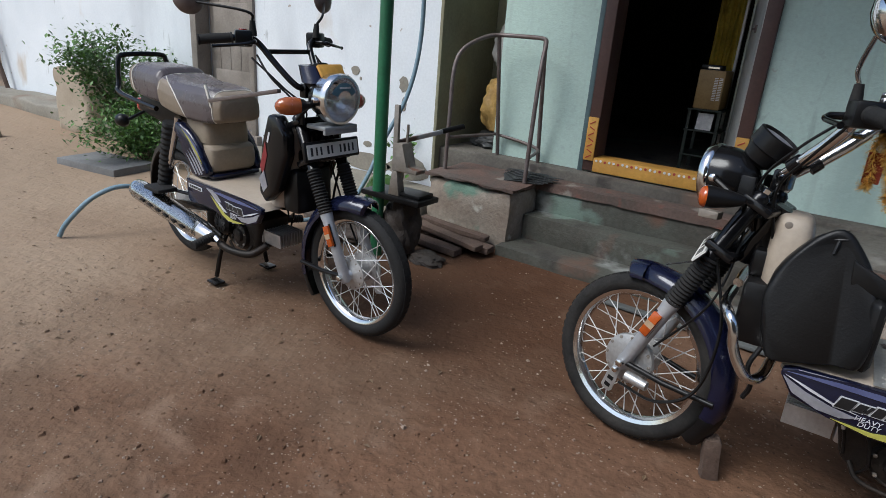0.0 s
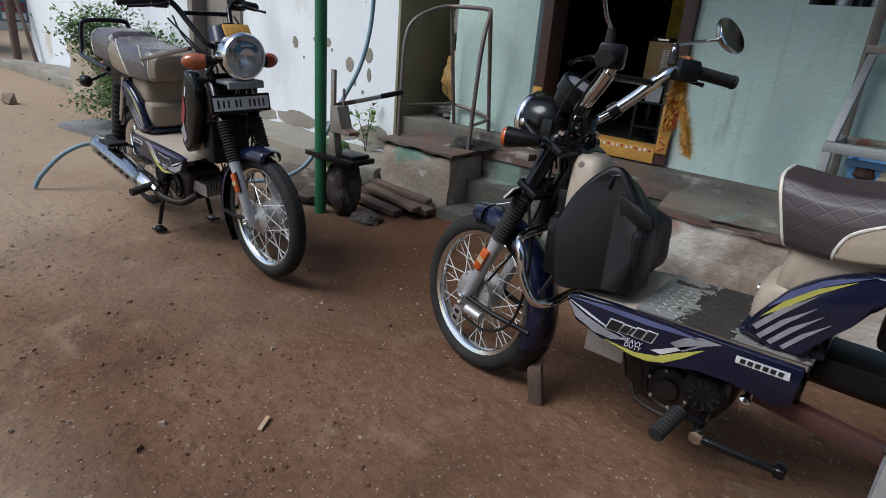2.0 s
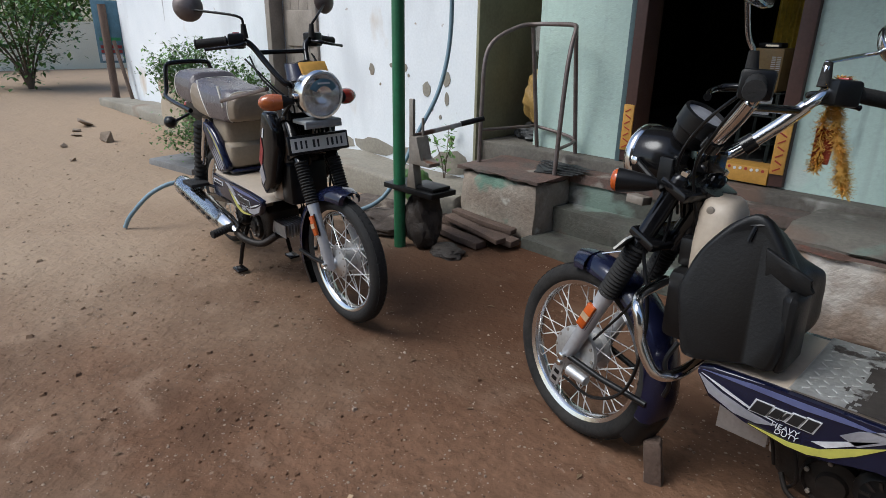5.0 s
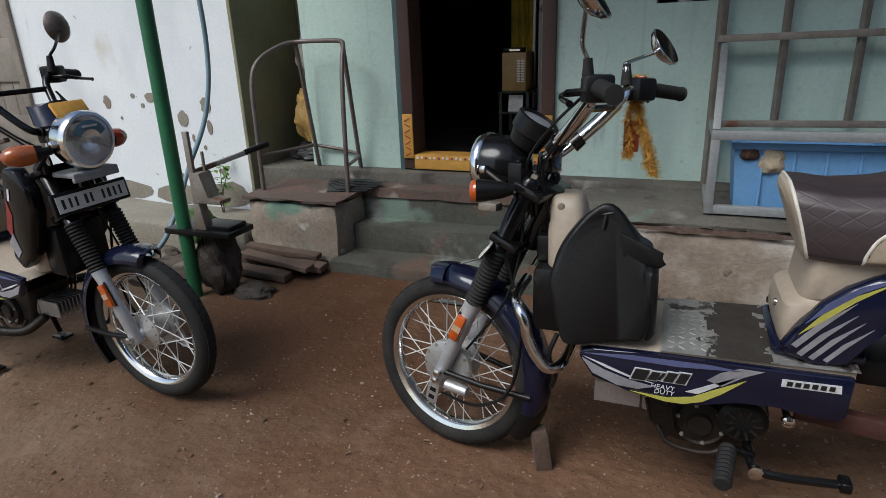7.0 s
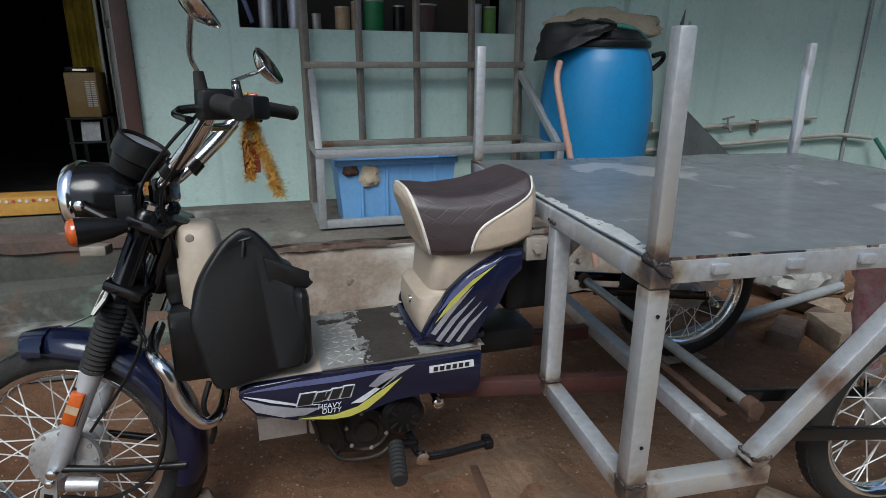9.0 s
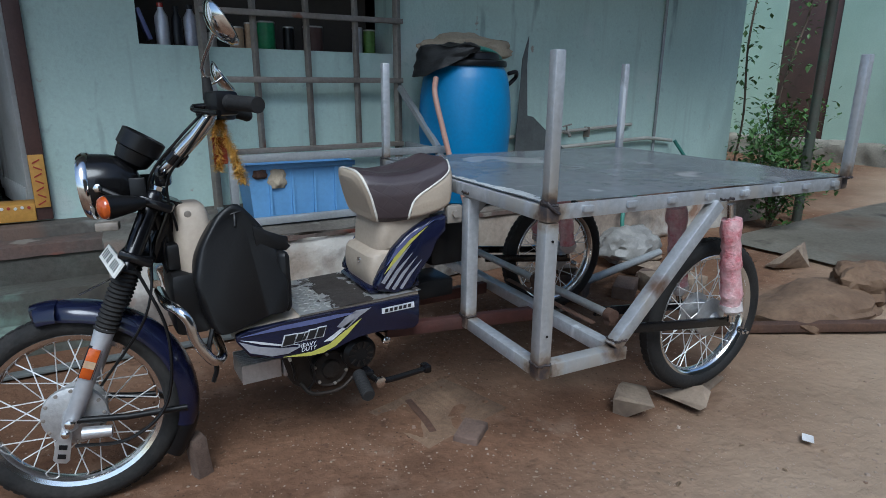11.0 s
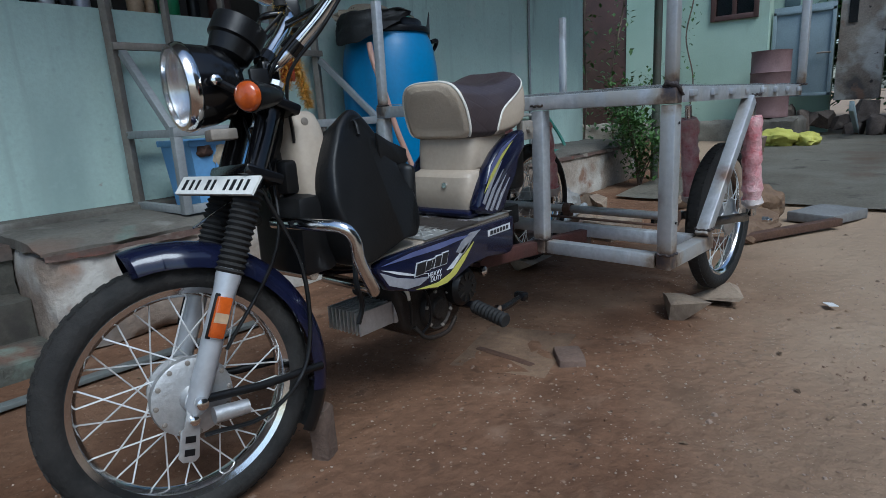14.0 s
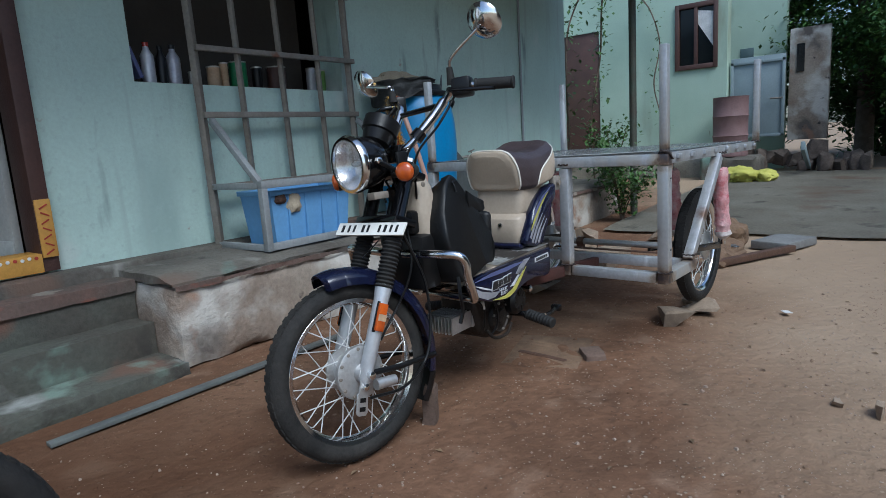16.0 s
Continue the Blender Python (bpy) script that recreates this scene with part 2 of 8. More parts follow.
WHITE_PAINT = mat("white_paint", (0.75, 0.73, 0.68), 0.6, 0, None, 5, 0.12, 60, 0.05)
def scorched(m, spots):
    """Adds brown and blue-black heat marks with rust round welded joints."""
    nt = m.node_tree
    n, l = nt.nodes, nt.links
    b = n["Principled BSDF"]
    out = b.inputs["Base Color"].links[0].from_socket
    tc, nz = n.new("ShaderNodeTexCoord"), n.new("ShaderNodeTexNoise")
    nz.inputs["Scale"].default_value, nz.inputs["Detail"].default_value = 26, 6
    l.new(tc.outputs["Object"], nz.inputs["Vector"])
    prev = None
    for q in spots:
        d = n.new("ShaderNodeVectorMath"); d.operation = 'DISTANCE'; d.inputs[1].default_value = q
        l.new(tc.outputs["Object"], d.inputs[0])
        if prev is None:
            prev = d.outputs["Value"]
        else:
            mn = n.new("ShaderNodeMath"); mn.operation = 'MINIMUM'
            l.new(prev, mn.inputs[0]); l.new(d.outputs["Value"], mn.inputs[1]); prev = mn.outputs[0]
    add = n.new("ShaderNodeMath"); add.operation = 'MULTIPLY_ADD'; add.inputs[1].default_value = 0.09
    l.new(nz.outputs["Fac"], add.inputs[0]); l.new(prev, add.inputs[2])
    for col, lo_, hi_, most in (((0.32, 0.25, 0.17), 0.112, 0.085, 0.6), ((0.12, 0.065, 0.035), 0.090, 0.072, 0.75), ((0.05, 0.05, 0.065), 0.074, 0.060, 0.75)):
        r = n.new("ShaderNodeMapRange"); r.inputs[1].default_value, r.inputs[2].default_value, r.inputs[4].default_value = lo_, hi_, most
        l.new(add.outputs[0], r.inputs[0])
        mx = n.new("ShaderNodeMix"); mx.data_type = 'RGBA'; mx.inputs["B"].default_value = (*col, 1)
        l.new(r.outputs[0], mx.inputs["Factor"]); l.new(out, mx.inputs["A"]); out = mx.outputs["Result"]
    l.new(out, b.inputs["Base Color"])
    return m

GALV = scorched(mat("galvanised_square_tube", (0.50, 0.51, 0.53), 0.42, 0.5, (0.37, 0.38, 0.39), 7, 0.3, 60, 0.15, [((0.44, 0.42, 0.39), 9, 0.53, 0.12, 0.12), ((0.17, 0.11, 0.08), 4, 0.65, 0.08), ((0.66, 0.68, 0.70), 9, 0.62, 0.05, 0.4)]), ((0, -0.01, 0.772), (0, 0.39, 0.335), (0, 0, 0.335), (0, 1.085, 0.772), (0.265, 0, 0.335), (1.235, 0, 0.772)))
WELD = mat("burnt_weld_bead", (0.05, 0.046, 0.05), 0.5, 0.5, (0.085, 0.06, 0.048), 22, 0.5, 90, 0.6)
SHEET = mat("scuffed_zinc_sheet", (0.50, 0.53, 0.55), 0.18, 0.35, (0.40, 0.43, 0.45), 2.2, 0.25, 25, 0.04, [((0.80, 0.81, 0.81), 3.1, 0.635, 0.03), ((0.58, 0.60, 0.61), 8, 0.65, 0.04), ((0.26, 0.28, 0.29), 3.7, 0.62, 0.1)])
RACK = mat("dusty_raw_steel", (0.30, 0.27, 0.235), 0.6, 0.35, (0.20, 0.165, 0.13), 5, 0.3, 60, 0.2, [((0.22, 0.10, 0.06), 5, 0.68, 0.05)])
RACK_LIGHT = mat("primed_grey_steel", (0.34, 0.355, 0.36), 0.55, 0.3, (0.26, 0.265, 0.26), 4, 0.25, 60, 0.15)
TROLLEY = mat("worn_grey_pipe", (0.20, 0.17, 0.16), 0.5, 0.5, (0.15, 0.11, 0.095), 8, 0.3, 70, 0.15)
GREEN_POLE = mat("green_enamel_pipe", (0.03, 0.17, 0.075), 0.42, 0.0, (0.025, 0.12, 0.055), 4, 0.3, 60, 0.1, [((0.07, 0.05, 0.04), 6, 0.68, 0.05)])
DULL_POLE = mat("dull_green_brown_pipe", (0.055, 0.075, 0.055), 0.6, 0, (0.06, 0.045, 0.035), 5, 0.3, 60, 0.15)
RUBBER = mat("black_rubber", (0.012, 0.012, 0.0125), 0.75, 0, (0.024, 0.022, 0.020), 7, 0.3, 90, 0.25, spec=0.3)
TYRE_DUSTY = mat("dusty_tyre_rubber", (0.015, 0.0145, 0.014), 0.78, 0, (0.036, 0.033, 0.030), 7, 0.45, 90, 0.3, spec=0.22)
CHROME = mat("chrome", (0.78, 0.78, 0.78), 0.14, 1.0, (0.68, 0.68, 0.68), 9, 0.1, 90, 0.02)
ALLOY = mat("cast_aluminium", (0.55, 0.55, 0.55), 0.45, 0.75, (0.42, 0.41, 0.40), 12, 0.25, 90, 0.15)
SILVER = mat("silver_enamel", (0.50, 0.51, 0.53), 0.4, 0.35, (0.42, 0.43, 0.45), 9, 0.15, 80, 0.03)
BLACK = mat("satin_black_plastic", (0.006, 0.006, 0.0065), 0.36, 0, (0.010, 0.0095, 0.0095), 10, 0.2, 90, 0.05, spec=0.26)
BLACK_PAINT = mat("black_enamel", (0.005, 0.005, 0.006), 0.17, 0, (0.009, 0.0085, 0.0085), 10, 0.2, 90, 0.02, spec=0.36)
ENGINE = mat("oily_dark_casting", (0.018, 0.016, 0.0145), 0.5, 0.4, (0.042, 0.032, 0.026), 9, 0.4, 80, 0.3, spec=0.3)
NAVY = mat("dark_blue_violet_enamel", (0.006, 0.0085, 0.026), 0.22, 0.1, (0.008, 0.009, 0.030), 5, 0.15, 80, 0.02, spec=0.4, coat=0.3)
NAVY_DUST = mat("dusty_blue_enamel", (0.12, 0.14, 0.28), 0.35, 0.1, (0.09, 0.10, 0.22), 6, 0.15, 80, 0.02)
BEIGE = mat("beige_plastic", (0.40, 0.335, 0.265), 0.5, 0, (0.37, 0.30, 0.23), 6, 0.15, 80, 0.04)
BEIGE_VINYL = mat("beige_vinyl", (0.43, 0.35, 0.265), 0.5, 0, (0.38, 0.31, 0.235), 7, 0.12, 120, 0.15)
GREY_VINYL = mat("grey_brown_vinyl", (0.085, 0.072, 0.075), 0.27, 0, (0.11, 0.09, 0.09), 6, 0.15, 140, 0.2)
# darker copies of the beige vinyl and plastic: dirt, and shade painted in
SHADED_BEIGE_VINYL = mat("shaded_dirty_beige_vinyl", (0.25, 0.20, 0.145), 0.5, 0, (0.20, 0.155, 0.11), 7, 0.15, 120, 0.15)
SHADED_BEIGE_PLASTIC = mat("shaded_dirty_beige_plastic", (0.31, 0.255, 0.185), 0.55, 0, (0.25, 0.20, 0.145), 6, 0.2, 80, 0.06)
SPOKE = mat("bright_zinc_spoke", (0.80, 0.80, 0.80), 0.35, 0.45, (0.66, 0.65, 0.63), 30, 0.15, 90, 0.0)
PIPING = mat("cream_piping", (0.72, 0.68, 0.60), 0.5)
LEATHER = mat("black_leatherette", (0.006, 0.006, 0.0065), 0.42, 0, (0.010, 0.0098, 0.0098), 5, 0.2, 160, 0.10, spec=0.28)
ORANGE = mat("amber_lens", (0.52, 0.095, 0.010), 0.16, 0, (0.33, 0.052, 0.006), 38, 0.1, 90, 0.1, coat=0.6)
RED_LENS = mat("red_lens", (0.36, 0.03, 0.02), 0.2, 0, None, 20, 0.1, 90, 0.05, coat=0.6)
def thin_glass(name, gloss=0.12):
    """A clear thin pane: mostly see-through with a little mirror."""
    m = bpy.data.materials.new(name); m.use_nodes = True
    n, l = m.node_tree.nodes, m.node_tree.links
    tr, gl, mx = n.new("ShaderNodeBsdfTransparent"), n.new("ShaderNodeBsdfGlossy"), n.new("ShaderNodeMixShader")
    gl.inputs["Roughness"].default_value = 0.05
    mx.inputs[0].default_value = gloss
    l.new(tr.outputs[0], mx.inputs[1]); l.new(gl.outputs[0], mx.inputs[2]); l.new(mx.outputs[0], n["Material Output"].inputs[0])
    return m
LENS = thin_glass("headlamp_glass")
MIRROR = mat("mirror_glass", (0.85, 0.86, 0.87), 0.04, 1.0, (0.8, 0.8, 0.8), 4, 0.05, 40, 0.0)
YEL_DECAL = mat("yellow_decal", (0.47, 0.44, 0.09), 0.35, 0, (0.40, 0.38, 0.08), 14, 0.2, 90, 0.02)
WHITE_DECAL = mat("white_decal", (0.72, 0.72, 0.74), 0.35)
GREY_DECAL = mat("silver_decal", (0.40, 0.40, 0.44), 0.35, 0.3)
BLACK_DECAL = mat("black_decal", (0.015, 0.015, 0.017), 0.4)
RED_DECAL = mat("maroon_decal", (0.28, 0.03, 0.035), 0.35)
BLUE_STICKER = mat("blue_sticker", (0.10, 0.20, 0.26), 0.35)
CHEQUER = mat("worn_chequer_plate", (0.60, 0.60, 0.58), 0.45, 0.3, (0.48, 0.47, 0.45), 9, 0.25, 70, 0.2, [((0.13, 0.11, 0.10), 14, 0.62, 0.04)])
SCALE = mat("bare_dark_plate", (0.115, 0.10, 0.09), 0.65, 0.2, (0.085, 0.07, 0.06), 9, 0.3, 70, 0.3)
RED_BEAM = mat("red_oxide_primed_steel", (0.070, 0.022, 0.017), 0.65, 0.1, (0.05, 0.02, 0.016), 8, 0.4, 70, 0.2)
RUST = mat("rusty_steel", (0.11, 0.058, 0.036), 0.8, 0.2, (0.07, 0.038, 0.027), 9, 0.4, 80, 0.4)
GOLD = mat("gold_tinsel", (1.0, 0.74, 0.24), 0.25, 0.45, (0.98, 0.62, 0.14), 30, 0.2, 90, 0.0)
RED_CLOTH = mat("red_cloth", (0.35, 0.06, 0.035), 0.9)
DRUM_BLUE = mat("blue_drum_plastic", (0.016, 0.20, 0.44), 0.42, 0, (0.014, 0.165, 0.37), 2, 0.2, 50, 0.05)
TUB_BLUE = mat("light_blue_crate_plastic", (0.17, 0.36, 0.62), 0.5, 0, (0.14, 0.31, 0.56), 3, 0.15, 50, 0.05)
TARP = mat("black_polythene", (0.03, 0.032, 0.033), 0.5, 0, (0.05, 0.05, 0.05), 6, 0.2, 60, 0.3)
SACK_CREAM = mat("cream_sacking", (0.46, 0.38, 0.27), 0.9, 0, None, 5, 0.3, 90, 0.4)
SACK_YELLOW = mat("yellow_sacking", (0.48, 0.46, 0.09), 0.7, 0, (0.34, 0.32, 0.06), 5, 0.2, 60, 0.2)
OCHRE_BAG = mat("ochre_crumpled_polythene", (0.50, 0.32, 0.10), 0.5, 0, (0.36, 0.22, 0.07), 9, 0.35, 60, 0.4)
GREY_BAG = mat("grey_polythene", (0.28, 0.27, 0.25), 0.5, 0, None, 9, 0.3, 60, 0.3)
HOSE_BLUE = mat("blue_grey_hose", (0.20, 0.30, 0.36), 0.5, 0, None, 4, 0.2, 60, 0.05)
HOSE_PINK = mat("pale_pink_hose", (0.52, 0.30, 0.23), 0.5, 0, None, 4, 0.2, 60, 0.05)
HOSE_GREEN = mat("green_hose", (0.06, 0.22, 0.17), 0.5, 0, None, 4, 0.2, 60, 0.05)
PIPE = mat("cream_water_pipe", (0.52, 0.50, 0.44), 0.55, 0, (0.38, 0.35, 0.30), 6, 0.2, 60, 0.05)
WRAP_PINK = mat("pink_bubble_wrap", (0.55, 0.19, 0.21), 0.3, 0, (0.70, 0.50, 0.50), 22, 0.3, 70, 0.6)
WRAP_CLEAR = mat("milky_polythene", (0.60, 0.55, 0.53), 0.3, 0, (0.50, 0.42, 0.40), 25, 0.2, 70, 0.5)
STONE = mat("rough_field_stone", (0.28, 0.215, 0.155), 0.95, 0, (0.17, 0.125, 0.09), 9, 0.35, 45, 0.7, random=0.2)
MUD = mat("dried_brown_mud", (0.19, 0.12, 0.072), 0.97, 0, (0.12, 0.072, 0.043), 8, 0.4, 40, 0.9)
DARK_STONE = mat("dark_grimy_stone", (0.13, 0.10, 0.08), 0.95, 0, (0.075, 0.056, 0.044), 9, 0.4, 45, 0.7, [((0.22, 0.18, 0.14), 5, 0.62, 0.06)], random=0.2)
SLAB = mat("grey_slate_slab", (0.20, 0.20, 0.195), 0.85, 0, (0.15, 0.145, 0.14), 4, 0.3, 50, 0.4)
BRICK = mat("broken_brick", (0.135, 0.088, 0.066), 0.95, 0, (0.09, 0.06, 0.046), 12, 0.35, 60, 0.6, random=0.2)
LEAF = mat("leaf_green", (0.06, 0.13, 0.025), 0.55, 0, (0.045, 0.10, 0.02), 3, 0.4, 40, 0.1)
LEAF_LIGHT = mat("leaf_light_green", (0.13, 0.26, 0.05), 0.5, 0, (0.08, 0.17, 0.035), 3, 0.4, 40, 0.1)
BARK = mat("bark", (0.15, 0.11, 0.08), 0.95, 0, None, 8, 0.4, 60, 0.5)
RED_BARREL = mat("faded_red_barrel", (0.19, 0.115, 0.115), 0.7, 0.0, (0.14, 0.08, 0.078), 4, 0.3, 60, 0.2)
GATE = mat("grey_gate_paint", (0.25, 0.31, 0.33), 0.6, 0.1, (0.19, 0.235, 0.25), 2, 0.25, 60, 0.1)
PALE_YELLOW = mat("stained_tan_plaster", (0.42, 0.35, 0.26), 0.85, 0, (0.30, 0.24, 0.175), 1, 0.2, 50, 0.1)
# kept dark so the unseen south wall bounces little light
DIM_PLASTER = mat("dark_light_block_plaster", (0.17, 0.135, 0.10), 0.9, 0, (0.11, 0.088, 0.066), 1, 0.25, 50, 0.1)
FAR_YELLOW = mat("pale_yellow_wall_paint", (0.80, 0.76, 0.62), 0.85, 0, (0.72, 0.67, 0.52), 1, 0.2, 50, 0.1)
PAPER = mat("white_paper", (0.75, 0.74, 0.72), 0.8)
TIN = mat("tin_can", (0.50, 0.47, 0.42), 0.45, 0.5, None, 12, 0.3, 60, 0.1)
CAN_GREEN = mat("green_can", (0.03, 0.25, 0.09), 0.4)
CAN_TAN = mat("tan_can", (0.52, 0.36, 0.22), 0.5)
CABINET = mat("tan_wood_case", (0.36, 0.23, 0.085), 0.5, 0, (0.26, 0.16, 0.055), 6, 0.3, 80, 0.1)
PALE_GREY = mat("dusty_grey_paint", (0.46, 0.47, 0.45), 0.6, 0, (0.36, 0.36, 0.34), 3, 0.2, 60, 0.1, [((0.25, 0.23, 0.20), 5, 0.66, 0.06, 0.3)])
CURTAIN = mat("yellow_cloth", (0.80, 0.60, 0.09), 0.9, 0, (0.36, 0.27, 0.04), 6, 0.3, 60, 0.2)
SHEET_GREY = mat("weathered_grey_sheet", (0.12, 0.13, 0.125), 0.6, 0, (0.075, 0.08, 0.078), 5, 0.3, 60, 0.2)
DRY_LEAF = mat("dry_leaf", (0.20, 0.13, 0.07), 0.8, 0, (0.10, 0.065, 0.04), 9, 0.4, 60, 0.1)
# green paint with the doorway's dimness put into its colour
DARK_GREEN = mat("dim_green_paint", (0.008, 0.016, 0.010), 0.5)
AMBER_DARK = mat("dusty_amber_lens", (0.40, 0.105, 0.025), 0.25, 0, (0.28, 0.07, 0.02), 20, 0.2, 90, 0.1, coat=0.4)
ROOF = mat("corrugated_sheet", (0.25, 0.25, 0.26), 0.6, 0.3, None, 2, 0.2, 40, 0.1)

# ---- builders ----
def V(*a):
    return Vector(a)

def part(name, bm, material, parent=None, label="", smooth=None):
    me = bpy.data.meshes.new(name)
    bmesh.ops.recalc_face_normals(bm, faces=bm.faces[:])
    bm.to_mesh(me)
    bm.free()
    for m in (material if isinstance(material, (list, tuple)) else [material]):
        me.materials.append(m)
    if smooth is not None:
        me.shade_smooth()
        me.set_sharp_from_angle(angle=radians(smooth))
    ob = new(name, me)
    if parent:
        ob.parent = parent
    if label:
        tagged(ob, label)
    return ob

def thing(name, label, category, m=None, group="", kind=""):
    ob = new(name)
    ob.empty_display_size = 0.1
    if m is not None:
        ob.matrix_world = m
    return tagged(ob, label, category, group, kind)

def box(bm, lo, hi, bevel=0.0, m=None, mi=0):
    """A box between two corners, its edges rounded by bevel."""
    vs = [bm.verts.new((x, y, z)) for x in (lo[0], hi[0]) for y in (lo[1], hi[1]) for z in (lo[2], hi[2])]
    fs = [bm.faces.new([vs[i] for i in f]) for f in ((0, 1, 3, 2), (4, 6, 7, 5), (0, 4, 5, 1), (2, 3, 7, 6), (0, 2, 6, 4), (1, 5, 7, 3))]
    for f in fs:
        f.material_index = mi
    if bevel:
        es = list({e for f in fs for e in f.edges})
        r = bmesh.ops.bevel(bm, geom=es, offset=bevel, segments=2, affect='EDGES', profile=0.5)
        vs = list({v for f in r["faces"] for v in f.verts} | {v for v in vs if v.is_valid})
        for f in r["faces"]:
            f.material_index = mi
    if m is not None:
        bmesh.ops.transform(bm, matrix=m, verts=[v for v in vs if v.is_valid])
    return vs

def rings(bm, rs, close=True, caps=True, mi=0):
    """Joins rings of points, in order, into a skin."""
    vr = [[bm.verts.new(p) for p in r] for r in rs]
    k = len(vr[0])
    for a, b in zip(vr, vr[1:]):
        for i in range(k if close else k - 1):
            f = bm.faces.new((a[i], a[(i + 1) % k], b[(i + 1) % k], b[i]))
            f.material_index = mi
    if caps and close:
        for r in (vr[0], vr[-1]):
            try:
                bm.faces.new(r).material_index = mi
            except ValueError:
                pass
    return vr

def smooth_line(pts, k=5):
    """A Catmull-Rom line through the points."""
    p = [Vector(q) for q in pts]
    p = [p[0] * 2 - p[1]] + p + [p[-1] * 2 - p[-2]]
    out = []
    for i in range(1, len(p) - 2):
        a, b, c, d = p[i - 1:i + 3]
        for j in range(k):
            t = j / k
            out.append(0.5 * ((2 * b) + (c - a) * t + (2 * a - 5 * b + 4 * c - d) * t * t + (3 * b - a - 3 * c + d) * t ** 3))
    return out + [p[-2]]

def tube(bm, pts, r, n=10, mi=0, caps=True):
    """A pipe along a line; r is a radius or one for each point."""
    p = [Vector(q) for q in pts]
    rr = r if isinstance(r, (list, tuple)) else [r] * len(p)
    d = [(p[min(i + 1, len(p) - 1)] - p[max(i - 1, 0)]).normalized() for i in range(len(p))]
    side = d[0].orthogonal().normalized()
    rs = []
    for q, dr, ra in zip(p, d, rr):
        side = (side - dr * side.dot(dr)).normalized()
        up = dr.cross(side)
        rs.append([q + ra * (math.cos(a) * side + math.sin(a) * up) for a in (2 * math.pi * i / n for i in range(n))])
    return rings(bm, rs, True, caps, mi)

def lathe(bm, prof, m, n=24, mi=0, caps=True):
    """Turns a profile of (radius, along) round the z axis of the pose m."""
    return rings(bm, [[m @ V(r * math.cos(a), r * math.sin(a), h) for a in (2 * math.pi * i / n for i in range(n))] for r, h in prof], True, caps, mi)

def along(a, b):
    """A pose at a whose z axis points to b."""
    a, b = Vector(a), Vector(b)
    return Matrix.Translation(a) @ (b - a).to_track_quat('Z', 'Y').to_matrix().to_4x4()

def plate(bm, pts, y0, y1, bevel=0.0, axis='y', mi=0):
    """A flat outline of (x, z), or (x, y) with axis 'z', given a thickness."""
    def at(q, h):
        return (q[0], h, q[1]) if axis == 'y' else ((q[0], q[1], h) if axis == 'z' else (h, q[0], q[1]))
    a, b = [bm.verts.new(at(q, y0)) for q in pts], [bm.verts.new(at(q, y1)) for q in pts]
    fs = [bm.faces.new(a), bm.faces.new(b[::-1])]
    k = len(pts)
    fs += [bm.faces.new((a[i], b[i], b[(i + 1) % k], a[(i + 1) % k])) for i in range(k)]
    for f in fs:
        f.material_index = mi
    if bevel:
        r = bmesh.ops.bevel(bm, geom=list({e for f in fs for e in f.edges}), offset=bevel, segments=2, affect='EDGES', profile=0.5)
        for f in r["faces"]:
            f.material_index = mi
    return a + b

def square_tube(bm, a, b, w, h=None, up=(0, 0, 1), bevel=0.003, mi=0):
    """A square steel tube between two points."""
    a, b, h = Vector(a), Vector(b), h or w
    z = (b - a).normalized()
    x = Vector(up).cross(z)
    x = x.normalized() if x.length > 1e-4 else V(1, 0, 0)
    y = z.cross(x)
    m = Matrix((x, y, z)).transposed().to_4x4()
    m.translation = a
    box(bm, (-w / 2, -h / 2, 0), (w / 2, h / 2, (b - a).length), bevel, m, mi)

def rock(bm, c, s, seed, flat=0.35, n=2):
    """A broken angular stone of size s round c: the hull of a few scattered points."""
    rn = random.Random(int(seed * 1000) + 7)
    tmp = bmesh.new()
    for i in range(9 + 7 * n):
        d = V(rn.gauss(0, 1), rn.gauss(0, 1), rn.gauss(0, 1)).normalized()
        p = V(*(math.copysign(abs(q) ** 0.6, q) for q in d)) * rn.uniform(0.82, 1.05)
        tmp.verts.new((c[0] + p.x * s[0] / 2, c[1] + p.y * s[1] / 2, c[2] + max(p.z, -flat * 2) * s[2] / 2))
    r = bmesh.ops.convex_hull(tmp, input=tmp.verts[:])
    bmesh.ops.delete(tmp, geom=[v for v in tmp.verts if not v.link_faces], context='VERTS')
    me = bpy.data.meshes.new("hull"); tmp.to_mesh(me); tmp.free()
    bm.from_mesh(me); bpy.data.meshes.remove(me)

def noisy(bm, amount, scale, verts=None):
    for v in verts or bm.verts:
        v.co += amount * V(noise.noise(v.co * scale), noise.noise(v.co * scale + V(7, 3, 1)), noise.noise(v.co * scale + V(1, 9, 5)))

# ---- ground ----
def ground_z(x, y):
    z = 0.012 * noise.noise(V(x * 0.9, y * 0.9, 0.3)) + 0.006 * noise.noise(V(x * 3.1, y * 3.1, 4)) + 0.0025 * noise.noise(V(x * 11, y * 11, 2))
    return z + 0.022 * max(0.0, min(x - 2.6, 8.0)) + 0.012 * max(0.0, min(-x - 3.5, 10.0))

def sheet(name, xs, ys, fz, material, label, category, kind="structure"):
    bm = bmesh.new()
    g = [[bm.verts.new((x, y, fz(x, y))) for y in ys] for x in xs]
    for a, b in zip(g, g[1:]):
        for i in range(len(ys) - 1):
            bm.faces.new((a[i], b[i], b[i + 1], a[i + 1]))
    return tagged(part(name, bm, material, smooth=60), label, category, kind=kind)

